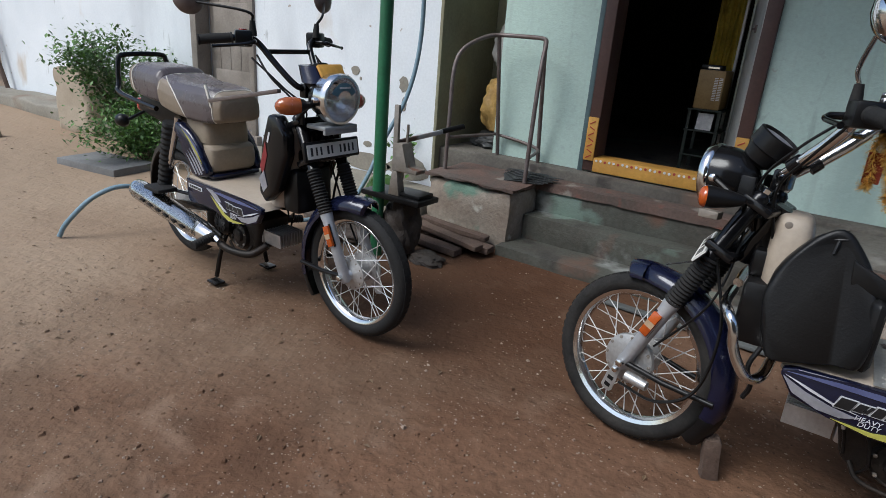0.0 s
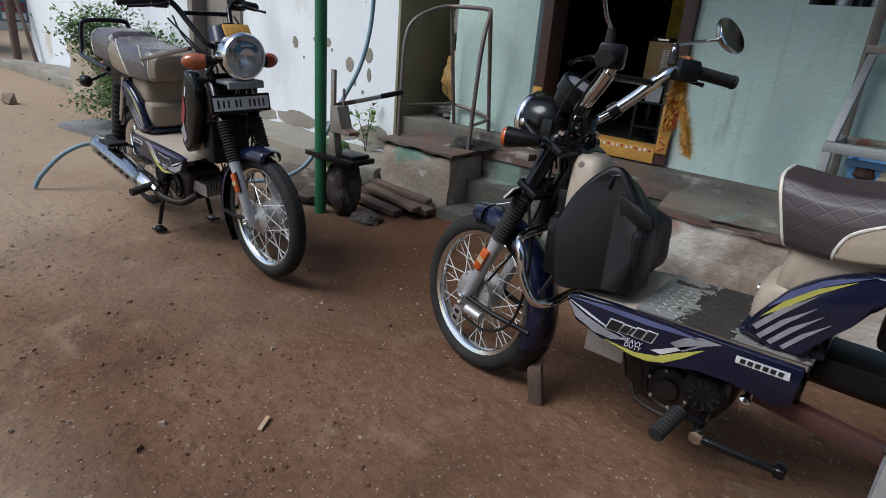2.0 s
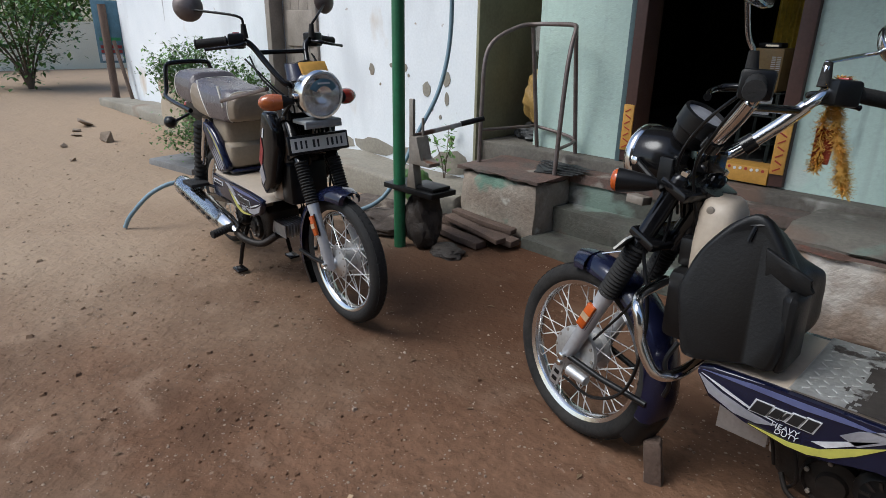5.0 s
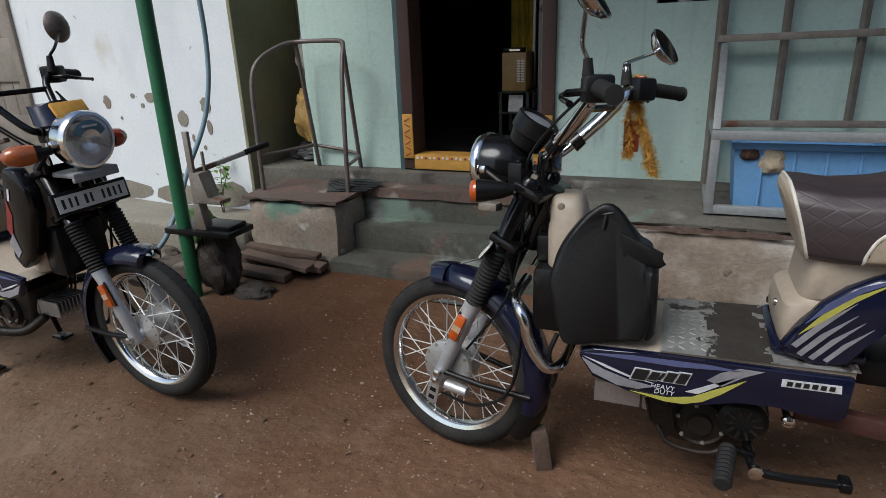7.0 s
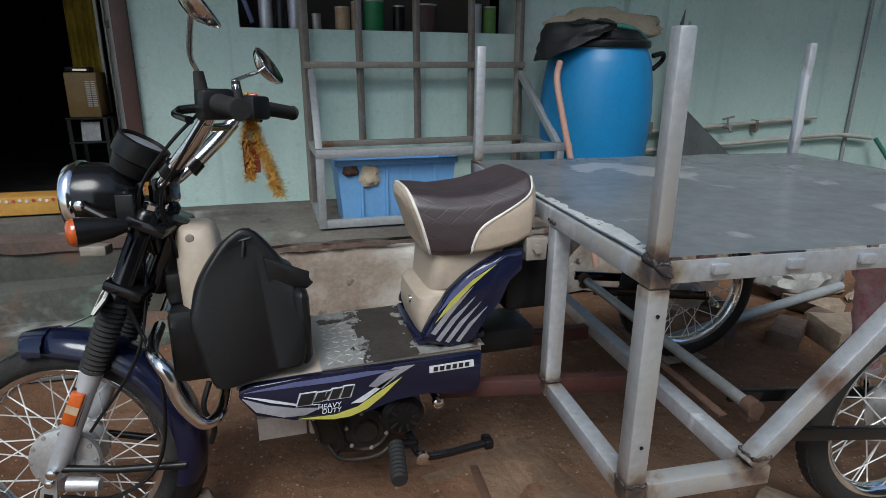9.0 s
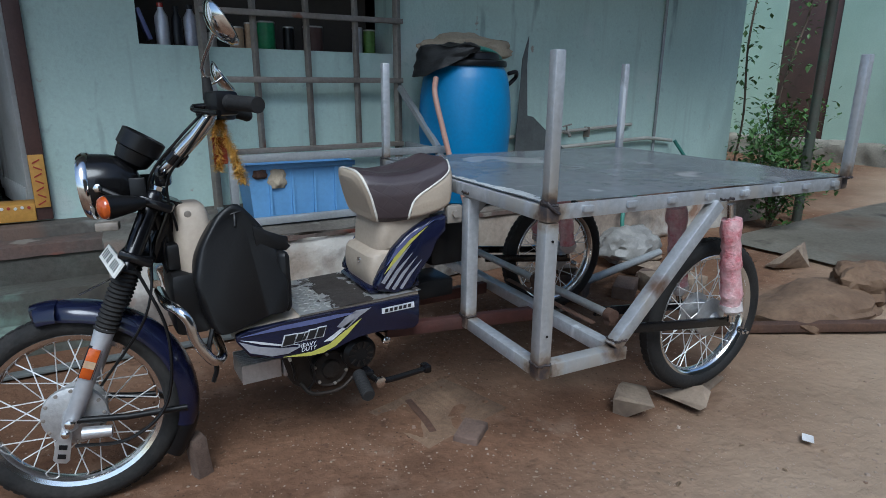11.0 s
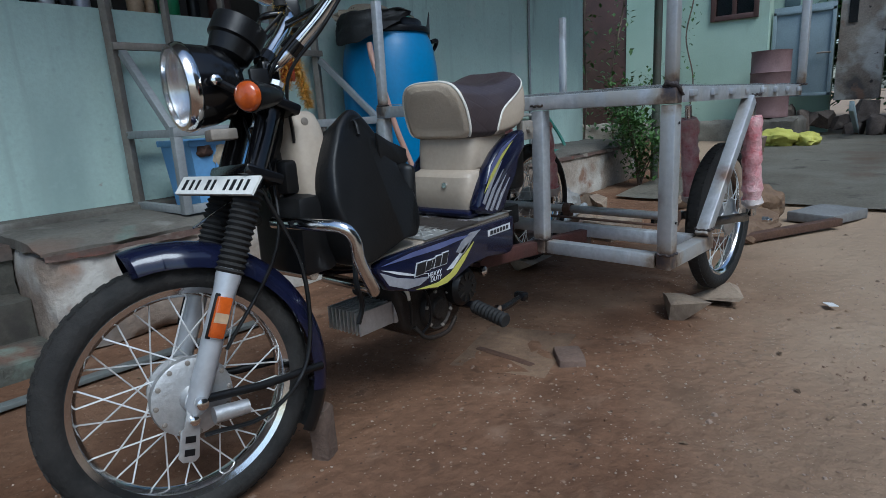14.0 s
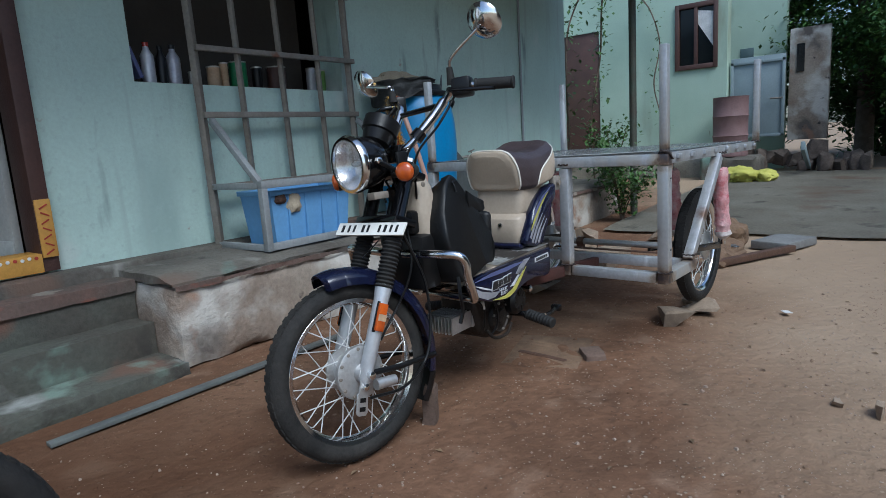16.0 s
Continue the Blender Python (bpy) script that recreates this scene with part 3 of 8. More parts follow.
def steps_to(fine0, fine1, d, far):
    out = list(np.arange(fine0, fine1 + 1e-6, d))
    a, s = fine0, d
    while a > -far:
        s *= 1.35; a -= s; out.insert(0, a)
    a, s = fine1, d
    while a < far:
        s *= 1.35; a += s; out.append(a)
    return [float(v) for v in out]

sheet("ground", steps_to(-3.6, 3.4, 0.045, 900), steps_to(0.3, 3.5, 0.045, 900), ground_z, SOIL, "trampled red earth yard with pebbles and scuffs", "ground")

def irregular(x, y):
    return 0.05 * noise.noise(V(x * 2, y * 2, 9)) + 0.03 * noise.noise(V(x * 7, y * 7, 3))

bm = bmesh.new()
edge = [(3.55 + irregular(3.5, y), y) for y in np.arange(-6, 2.7, 0.15)]
lo = [[bm.verts.new((p[0] + (q[0] - p[0]) * k, p[1], ground_z(p[0] + (q[0] - p[0]) * k, p[1]) + (0.03 if 0 < k else 0.022))) for k in np.linspace(0, 1, 24)] for p, q in zip(edge, [(8.8, p[1]) for p in edge])]
for a, b in zip(lo, lo[1:]):
    for i in range(23):
        bm.faces.new((a[i], a[i + 1], b[i + 1], b[i]))
bmesh.ops.extrude_face_region(bm, geom=bm.faces[:])
tagged(part("pavement", bm, CONCRETE, smooth=50), "cracked grey concrete apron beside the yard", "pavement", kind="structure")

# ---- house front: wall with a doorway and a window opening ----
WY = 3.42
DOOR = (-1.30, -0.455, 0.44, 2.16)
WIN = (0.0, 1.36, 1.25, 1.98)

def wall_with_holes(name, x0, x1, y0, y1, z0, z1, holes, material, label):
    """An upright wall along x whose openings go right through."""
    bm = bmesh.new()
    xs = sorted({x0, x1, *[h[0] for h in holes], *[h[1] for h in holes]})
    for a, b in zip(xs, xs[1:]):
        zs = sorted([(h[2], h[3]) for h in holes if h[0] <= a and h[1] >= b])
        z = z0
        for lo_, hi_ in zs:
            if lo_ > z:
                box(bm, (a, y0, z), (b, y1, lo_))
            z = hi_
        if z < z1:
            box(bm, (a, y0, z), (b, y1, z1))
    bmesh.ops.remove_doubles(bm, verts=bm.verts[:], dist=0.0005)
    return tagged(part(name, bm, material), label, "wall", kind="structure")

wall_with_holes("wall_north", -1.93, 4.75, WY, WY + 0.24, 0.0, 3.0, [DOOR, WIN], BLUE_WALL, "pale blue-green painted house wall, stained and scuffed")

def worn_box(bm, lo, hi, d, amount):
    """A block with its faces cut fine, its sides uneven and its edges chipped."""
    ks = [max(1, min(110, round((hi[i] - lo[i]) / d))) for i in range(3)]
    verts = {}
    def at(i, j, k):
        key = (i, j, k)
        if key not in verts:
            q = V(*(lo[a] + (hi[a] - lo[a]) * key[a] / ks[a] for a in range(3)))
            ends = [(-1 if key[a] == 0 else 1) if key[a] in (0, ks[a]) else 0 for a in range(3)]
            if sum(1 for e in ends if e) > 1:
                chip = amount * (0.5 + 2.2 * max(0.0, noise.noise(q * 9)) + 1.6 * max(0.0, noise.noise(q * 2.7 + V(4, 1, 2))))
                q = q - V(*ends) * chip
            q = q + amount * V(noise.noise(q * 6), noise.noise(q * 6 + V(7, 3, 1)), 0.6 * noise.noise(q * 6 + V(1, 9, 5)))
            q = q + amount * 0.6 * V(noise.noise(q * 17), noise.noise(q * 17 + V(7, 3, 1)), 0.6 * noise.noise(q * 17 + V(1, 9, 5)))
            verts[key] = bm.verts.new(q)
        return verts[key]
    for a, b, c in ((0, 1, 2), (1, 2, 0), (2, 0, 1)):
        for e in (0, ks[c]):
            for i in range(ks[a]):
                for j in range(ks[b]):
                    f = []
                    for di, dj in ((0, 0), (1, 0), (1, 1), (0, 1)):
                        k3 = [0, 0, 0]; k3[a], k3[b], k3[c] = i + di, j + dj, e
                        f.append(at(*k3))
                    bm.faces.new(f)

def slab_thing(name, lo, hi, material, label, category, bevel=0.008, rough_by=0.0, kind="structure"):
    bm = bmesh.new()
    if rough_by:
        worn_box(bm, lo, hi, 0.05, rough_by)
    else:
        box(bm, lo, hi, bevel)
    return tagged(part(name, bm, material, smooth=45), label, category, kind=kind)

# dim room behind the doorway; its darkness is in the wall and ceiling colour
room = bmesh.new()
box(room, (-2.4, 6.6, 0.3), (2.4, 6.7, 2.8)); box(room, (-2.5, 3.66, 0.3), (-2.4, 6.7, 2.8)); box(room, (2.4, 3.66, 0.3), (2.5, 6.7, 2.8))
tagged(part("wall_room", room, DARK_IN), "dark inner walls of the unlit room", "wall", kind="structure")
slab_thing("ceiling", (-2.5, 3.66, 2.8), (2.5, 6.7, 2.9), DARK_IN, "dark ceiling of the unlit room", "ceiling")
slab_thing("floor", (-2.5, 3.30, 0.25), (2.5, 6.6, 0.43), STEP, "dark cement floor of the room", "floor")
# veranda floor, steps and pedestal
slab_thing("veranda", (-0.262, 2.845, 0.0), (4.75, WY, 0.36), PLINTH, "raised veranda base of peeling cream plaster", "plinth", 0.012, 0.012)
floor_v = slab_thing("veranda_floor", (-0.275, 2.832, 0.36), (4.75, WY, 0.408), STEP, "dark worn cement veranda floor with a broken edge", "floor", 0.008, 0.010)
for v in floor_v.data.vertices:
    v.co.z -= 0.028 * max(0.0, min(1.0, (2.96 - v.co.y) / 0.12)) * (1.0 if v.co.z > 0.385 else 0.4)
slab_thing("trim_red_edge", (-0.265, 2.828, 0.335), (4.70, 2.842, 0.368), RED_EDGE, "flaking red oxide edge band of the veranda", "trim", 0.003, 0.006)
slab_thing("step_1", (-1.50, 2.80, -0.02), (-0.255, 3.42, 0.06), STEP_PAINT, "low worn cement bottom step", "step", 0.01, 0.005)
slab_thing("step_2", (-1.47, 3.03, 0.045), (-0.262, 3.42, 0.20), STEP_PAINT, "worn cement middle step with traces of green paint", "step", 0.012, 0.006)
slab_thing("step_3", (-1.47, 3.17, 0.185), (-0.262, 3.42, 0.345), STEP_PAINT, "worn cement upper step below the doorway", "step", 0.01, 0.005)
slab_thing("trim_step_edge", (-1.47, 3.155, 0.318), (-0.262, 3.42, 0.375), RED_EDGE, "red oxide painted top of the upper step", "trim", 0.005, 0.005)
slab_thing("pedestal", (-2.04, 2.88, -0.02), (-1.475, 3.42, 0.335), PEDESTAL, "square plaster pedestal beside the steps, flaking green paint", "pedestal", 0.015, 0.014)
slab_thing("pedestal_cap", (-2.06, 2.862, 0.335), (-1.455, 3.42, 0.365), RED_EDGE, "worn reddish cement cap of the pedestal", "pedestal", 0.01, 0.010)

# out-of-view wall, added to block light and shade the yard
slab_thing("wall_south", (-1.2, -4.0, -0.2), (9.5, -3.75, 4.4), DIM_PLASTER, "unseen plain wall added to hold back light from the south", "wall", 0)
# barrel's ledge; the dark cement colour stands in for shadow
slab_thing("ledge_far", (7.95, 2.02, 0.0), (8.60, 2.80, 0.45), STEP, "low rough ledge under the red barrel, dark for the shadow there", "ledge", 0, 0.02)

# door frame, threshold paint
frame_t = thing("door_1", "dark brown wooden door frame with yellow painted foot and threshold", "door frame", kind="structure")
for nm, lo, hi, m_, lb in (("jamb", (-1.30, 3.385, 0.44), (-1.235, 3.55, 2.16), WOOD_DARK, ""), ("jamb", (-0.52, 3.385, 0.44), (-0.455, 3.55, 2.16), WOOD_DARK, ""),
                           ("lintel", (-1.30, 3.385, 2.16), (-0.455, 3.55, 2.24), WOOD_DARK, ""), ("trim_strip", (-1.332, 3.392, 0.40), (-1.302, 3.45, 2.2), BLUE_TRIM, "dusty blue outer strip"),
                           ("threshold", (-1.235, 3.375, 0.44), (-0.52, 3.52, 0.520), YELLOW, "yellow painted threshold"),
                           ("painted_foot", (-1.298, 3.372, 0.50), (-1.237, 3.384, 0.745), YELLOW, "yellow ochre painted foot"), ("painted_foot", (-0.518, 3.372, 0.50), (-0.457, 3.384, 0.745), YELLOW, "yellow ochre painted foot")):
    bm = bmesh.new(); box(bm, lo, hi, 0.004); part(nm, bm, m_, frame_t, lb, smooth=40)
bm = bmesh.new()
for i in range(27):
    x = -1.215 + i * 0.0258
    lathe(bm, [(0.0075, 0), (0.0075, 0.002)], Matrix.Translation((x, 3.3735, 0.505 + 0.002 * math.sin(i * 2.3))) @ pose(0, 0, 0, 90), 8, mi=1 if i % 3 == 2 else 0)
part("painted_dots", bm, [WHITE_PAINT, RED_DOT], frame_t, "white and red painted dots")
bm = bmesh.new()
for x0 in (-1.2675, -0.4875):
    for k in range(7):
        z = 0.520 + k * 0.032
        box(bm, (x0 - 0.018, 3.369, z), (x0 + 0.018, 3.3715, z + 0.006), 0, Matrix.Translation((x0, 0, z)) @ pose(0, 0, 0, 0, 28 if k % 2 else -30, 0) @ Matrix.Translation((-x0, 0, -z)))
part("painted_strokes", bm, RED_DOT, frame_t, "brown brush strokes")

def leaf_door(name, lo, hi, material, label, panels):
    t = thing(name, label, "door", kind="structure")
    w, h = hi[0] - lo[0], hi[2] - lo[2]
    k = 5
    for i in range(k):
        bm = bmesh.new()
        a = lo[0] + w * i / k
        box(bm, (a + 0.002, lo[1], lo[2]), (a + w / k - 0.002, hi[1], hi[2]), 0.004)
        part("plank", bm, material, t, smooth=40)
    for z in panels:
        bm = bmesh.new(); box(bm, (lo[0] + 0.08, lo[1] - 0.018, z), (hi[0] - 0.08, lo[1], z + 0.30), 0.010); part("raised_panel", bm, material, t, smooth=40)
    return t

# the door leaf that stands open into the room
leaf_in = thing("door_2", "pale grey painted door leaf standing open into the dark room", "door", pose(-0.535, 3.57, 0.45, 0, 0, 104), kind="structure")
bm = bmesh.new(); box(bm, (0, -0.018, 0), (0.60, 0.018, 1.69), 0.004); part("door_leaf", bm, PALE_GREY, leaf_in, "pale grey painted face", smooth=40)
bm = bmesh.new(); box(bm, (0.54, 0.018, 0.05), (0.60, 0.026, 1.66), 0.003); box(bm, (0, 0.018, 0.05), (0.54, 0.026, 0.12), 0.003); part("ledge_board", bm, PALE_GREY, leaf_in, smooth=40)
bm = bmesh.new(); box(bm, (0.20, 0.018, 0.80), (0.26, 0.024, 0.84), 0.002); tube(bm, [(0.20, 0.03, 0.82), (0.28, 0.03, 0.82)], 0.006, 8); part("door_bolt", bm, TROLLEY, leaf_in, "dark sliding bolt", smooth=50)

# things just inside the doorway
stand = thing("radio_stand", "green metal stand with shelves, darkened for the unlit doorway", "stand", pose(-0.815, 4.10, 0.43))
for sx in (-0.085, 0.085):
    for sy in (-0.12, 0.12):
        bm = bmesh.new(); box(bm, (sx - 0.009, sy - 0.009, 0), (sx + 0.009, sy + 0.009, 0.375)); part("leg", bm, DARK_GREEN, stand)
for z in (0.10, 0.25, 0.375):
    bm = bmesh.new(); box(bm, (-0.10, -0.135, z), (0.10, 0.135, z + 0.010), 0.002); part("shelf", bm, DARK_GREEN, stand, smooth=40)
rad = thing("radio", "tan wooden radio with a pale pierced grille on the stand", "radio", pose(-0.815, 4.08, 0.816))
bm = bmesh.new(); box(bm, (-0.075, -0.11, 0), (0.075, 0.11, 0.225), 0.006); part("case", bm, CABINET, rad, "tan wooden case", smooth=40)
for i in range(14):
    for x in (0.030, 0.056):
        bm = bmesh.new(); box(bm, (x - 0.010, -0.114, 0.055 + i * 0.0095), (x + 0.010, -0.1105, 0.060 + i * 0.0095)); part("grille_slat", bm, WHITE_PAINT, rad)
cas = thing("cassette_player", "small black cassette player lying on the radio", "radio", pose(-0.845, 4.07, 1.041))
bm = bmesh.new(); box(bm, (-0.05, -0.05, 0), (0.07, 0.05, 0.028), 0.006); part("body", bm, BLACK, cas, smooth=40)
bm = bmesh.new(); box(bm, (-0.01, -0.052, 0.008), (0.055, -0.0502, 0.018)); part("trim", bm, CHROME, cas, "bright trim")
bm = bmesh.new(); box(bm, (-0.055, -0.0015, 0), (0.035, 0.0015, 0.10), 0, pose(-0.80, 3.99, 0.692, -14, 0, 0)); tagged(part("paper_sheet", bm, PAPER), "white paper propped on the stand's shelf", "paper")
bm = bmesh.new()
rs = []
for k in range(13):
    z = 0.95 * k / 12
    rs.append([V(-0.845 + 0.15 * (i / 24 - 0.5), 4.30 + 0.012 * math.sin(i * 1.3 + k * 0.12) + 0.004 * math.sin(i * 3.1), 1.0 + z) for i in range(25)])
rings(bm, rs, close=False, caps=False)
bmesh.ops.solidify(bm, geom=bm.faces[:], thickness=0.004)
tagged(part("curtain", bm, CURTAIN, smooth=60), "yellow cloth curtain hanging inside the dark room", "curtain")
# white strip added to paint in the bright sliver by the curtain
bm = bmesh.new(); box(bm, (-0.768, 4.27, 0.45), (-0.752, 4.30, 2.2), 0.003); tagged(part("trim_post", bm, WHITE_PAINT, smooth=40), "thin white strip for a sliver of light beside the curtain", "trim", kind="structure")

# white house wall on the other side of the gap
GDOOR = (-4.80, -4.08, 0.22, 2.15)
wall_with_holes("wall_west", -8.9, -2.27, 3.25, 3.55, 0.0, 3.0, [GDOOR], WHITE_WALL, "whitewashed wall with grey stains and broken plaster")
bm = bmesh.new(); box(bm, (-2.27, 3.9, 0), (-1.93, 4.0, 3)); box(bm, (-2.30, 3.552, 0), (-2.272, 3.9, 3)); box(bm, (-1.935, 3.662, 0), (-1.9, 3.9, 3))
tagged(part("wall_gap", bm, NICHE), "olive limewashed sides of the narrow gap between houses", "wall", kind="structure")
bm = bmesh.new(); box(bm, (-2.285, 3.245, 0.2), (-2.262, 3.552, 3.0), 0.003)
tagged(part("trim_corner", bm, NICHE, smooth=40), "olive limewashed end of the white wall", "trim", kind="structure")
gd = leaf_door("door_3", (-4.78, 3.36, 0.24), (-4.10, 3.40, 2.1), WOOD_GREY, "weathered grey panelled wooden door, shut", (0.42, 0.95, 1.5))
for lo, hi in (((-4.86, 3.225, 0.2), (-4.78, 3.36, 2.2)), ((-4.10, 3.225, 0.2), (-4.04, 3.36, 2.2)), ((-4.78, 3.225, 2.1), (-4.10, 3.36, 2.2)), ((-4.86, 3.20, 0.16), (-4.0, 3.36, 0.24))):
    bm = bmesh.new(); box(bm, lo, hi, 0.005); part("frame", bm, WOOD_GREY, gd, smooth=40)
bm = bmesh.new()
box(bm, (-8.9, 2.84, -0.03), (-2.06, 3.25, 0.17), 0.02)
bmesh.ops.subdivide_edges(bm, edges=[e for e in bm.edges if e.calc_length() > 0.3], cuts=14, use_grid_fill=True)
noisy(bm, 0.035, 2.5); noisy(bm, 0.015, 9)
tagged(part("ledge", bm, CONCRETE, smooth=50), "crumbling low cement ledge along the white wall", "ledge", kind="structure")

def scar(x, z, w, h, seed):
    """A patch of broken plaster: a shallow ragged plate on the wall."""
    bm = bmesh.new()
    pts = [(x + w / 2 * (1 + 0.35 * noise.noise(V(seed, i * 0.9, 0))) * math.cos(2 * math.pi * i / 14), z + h / 2 * (1 + 0.35 * noise.noise(V(i * 0.9, seed, 3))) * math.sin(2 * math.pi * i / 14)) for i in range(14)]
    plate(bm, pts, 3.2465, 3.252)
    return tagged(part("plaster_scar", bm, CONCRETE), "grey patch of broken plaster on the white wall", "scar", "plaster scars", kind="structure")

for i, (x, z, w, h) in enumerate(((-2.55, 0.80, 0.07, 0.10), (-2.74, 0.72, 0.08, 0.10), (-2.54, 0.67, 0.04, 0.09), (-3.35, 0.82, 0.06, 0.09), (-2.98, 0.85, 0.08, 0.06), (-2.60, 0.545, 0.025, 0.03), (-2.68, 0.60, 0.02, 0.05), (-3.05, 0.80, 0.03, 0.03), (-2.93, 0.80, 0.02, 0.025), (-3.12, 0.86, 0.035, 0.03), (-3.25, 0.72, 0.02, 0.02), (-2.50, 0.40, 0.05, 0.03), (-2.85, 0.36, 0.08, 0.04), (-2.48, 0.25, 0.36, 0.15), (-2.86, 0.23, 0.44, 0.13), (-3.35, 0.24, 0.5, 0.12), (-3.8, 0.23, 0.4, 0.11))):
    scar(x, z, w, h, i * 1.7 + 0.4)

# stuff in the gap between the houses
def crumpled(name, c, s, material, label, category, seed):
    bm = bmesh.new()
    r = bmesh.ops.create_icosphere(bm, subdivisions=4, radius=1)
    for v in r["verts"]:
        k = 1 + 0.25 * noise.noise(v.co * 1.7 + V(seed, 0, 0)) + 0.14 * noise.noise(v.co * 4 + V(0, seed, 0)) + 0.05 * abs(noise.noise(v.co * 9))
        p = v.co * k
        v.co = V(c[0] + p.x * s[0] / 2, c[1] + p.y * s[1] / 2, c[2] + max(p.z, -0.85) * s[2] / 2)
    return tagged(part(name, bm, material, smooth=35), label, category)

slab_thing("gap_sill", (-2.26, 3.43, 0.0), (-1.94, 3.9, 0.42), STEP, "dark cement sill filling the foot of the gap", "sill", 0.01, 0.01)
crumpled("carton_bundle", (-2.06, 3.62, 0.47), (0.26, 0.24, 0.13), TARP, "dark bundle stuffed at the foot of the gap", "bundle", 5)
crumpled("polythene_sack", (-2.02, 3.60, 0.70), (0.22, 0.22, 0.36), OCHRE_BAG, "crumpled ochre polythene sack in the gap", "sack", 2)
crumpled("grey_bundle", (-1.99, 3.62, 1.06), (0.20, 0.2, 0.30), GREY_BAG, "grey polythene bundle above the ochre sack", "bundle", 8)

# pole, roof edge above the view
bm = bmesh.new(); tube(bm, [(-1.96, 2.34, -0.05), (-1.86, 2.26, 2.75)], 0.031, 16)
tagged(part("green_pole", bm, GREEN_POLE, smooth=60), "green enamelled steel pipe post standing in the yard", "pole")

# ---- wing at the far end of the yard ----
bm = bmesh.new()
box(bm, (8.6, 2.57, 0), (8.85, 2.71, 3.4)); box(bm, (8.6, 2.71, 0), (8.85, 3.31, 1.8)); box(bm, (8.6, 2.71, 2.75), (8.85, 3.31, 3.4)); box(bm, (8.6, 3.31, 0), (8.85, 4.57, 3.4)); box(bm, (8.6, 4.57, 2.6), (8.85, 5.33, 3.4)); box(bm, (8.6, 5.33, 0), (8.85, 6.6, 3.4))
tagged(part("wall_east", bm, GREEN_WALL), "pale green wall of the far wing, streaked with damp", "wall", kind="structure")
slab_thing("wall_return", (4.51, WY + 0.24, 0.0), (4.75, 6.6, 3.0), BLUE_WALL, "pale return wall at the house corner", "wall", 0.0)
slab_thing("wall_back", (4.75, 6.5, 0.0), (8.85, 6.7, 3.0), GREEN_WALL, "shaded green back wall of the side court", "wall", 0.0)
bm = bmesh.new(); box(bm, (8.62, 4.58, 0.1), (8.68, 5.32, 2.6), 0.01)
tagged(part("door_4", bm, WOOD_DARK, smooth=40), "brown wooden door in the far wing, shut", "door", kind="structure")
win = thing("window_2", "brown wooden window with a torn paper pane in the far wing", "window", kind="structure")
for lo, hi in (((8.56, 2.7, 1.79), (8.66, 2.76, 2.77)), ((8.56, 3.26, 1.79), (8.66, 3.32, 2.77)), ((8.56, 2.76, 1.79), (8.66, 3.26, 1.86)), ((8.56, 2.76, 2.7), (8.66, 3.26, 2.77)), ((8.565, 2.99, 1.86), (8.655, 3.04, 2.7))):
    bm = bmesh.new(); box(bm, lo, hi, 0.005); part("window_frame", bm, WOOD_DARK, win, smooth=40)
bm = bmesh.new(); plate(bm, [(2.77, 2.11), (2.77, 2.61), (2.99, 2.66), (2.99, 2.46)], 8.60, 8.606, axis='x'); part("torn_pane", bm, PAPER, win, "torn white paper pane")
bm = bmesh.new(); box(bm, (8.62, 2.76, 1.86), (8.64, 3.26, 2.7)); part("dark_pane", bm, BLACK_PAINT, win, "dark glass pane")
slab_thing("plinth_far", (8.45, 2.57, 0), (8.6, 6.5, 0.42), CONCRETE, "rough grey footing of the far wing", "plinth", 0.02, 0.03)
gt = thing("metal_gate", "grey painted sheet metal gate leaf raised on stones", "gate")
bm = bmesh.new(); box(bm, (8.75, 1.81, 0.7), (8.79, 2.54, 1.88), 0.004); part("gate_sheet", bm, GATE, gt, smooth=40)
for lo, hi in (((8.72, 1.81, 0.7), (8.75, 1.85, 1.82)), ((8.72, 2.5, 0.7), (8.75, 2.54, 1.82)), ((8.72, 2.17, 0.7), (8.75, 2.2, 1.82)), ((8.72, 1.81, 1.78), (8.75, 2.54, 1.82)), ((8.72, 1.81, 0.7), (8.75, 2.54, 0.74))):
    bm = bmesh.new(); box(bm, lo, hi, 0.003); part("gate_bar", bm, GATE, gt, smooth=40)
bm = bmesh.new(); tube(bm, [(8.72, 1.99, 1.25), (8.69, 1.99, 1.25), (8.69, 1.83, 1.25)], 0.012, 8); part("latch", bm, RACK, gt, smooth=50)
slab_thing("wall_far_white", (9.1, 1.29, 0.62), (9.3, 1.81, 2.25), PLINTH, "stained white wall beyond the gate", "wall", 0.01, 0.004)
rnd = random.Random(77)
for i in range(13):
    bm = bmesh.new()
    y = 0.76 + i * 0.135 + rnd.uniform(-0.05, 0.05)
    rock(bm, (8.95 + rnd.uniform(-0.12, 0.12), y, 0.25 + rnd.uniform(-0.05, 0.18)), (rnd.uniform(0.25, 0.5), rnd.uniform(0.16, 0.34), rnd.uniform(0.22, 0.5)), i * 3.1 + 40, 0.5)
    tagged(part("footing_stone", bm, DARK_STONE, smooth=35), "dark rough footing stone under the gate", "stone", "footing stones")

slab_thing("wall_east_return", (9.7, 1.93, 0), (9.9, 6.0, 3.4), GREEN_WALL, "pale green wall set back behind the far wing", "wall", 0)
bm = bmesh.new(); box(bm, (9.685, 2.39, 1.9), (9.7, 2.59, 2.12), 0.004); tagged(part("wall_vent", bm, BLUE_TRIM, smooth=40), "small dark vent in the far wall", "vent", kind="structure")
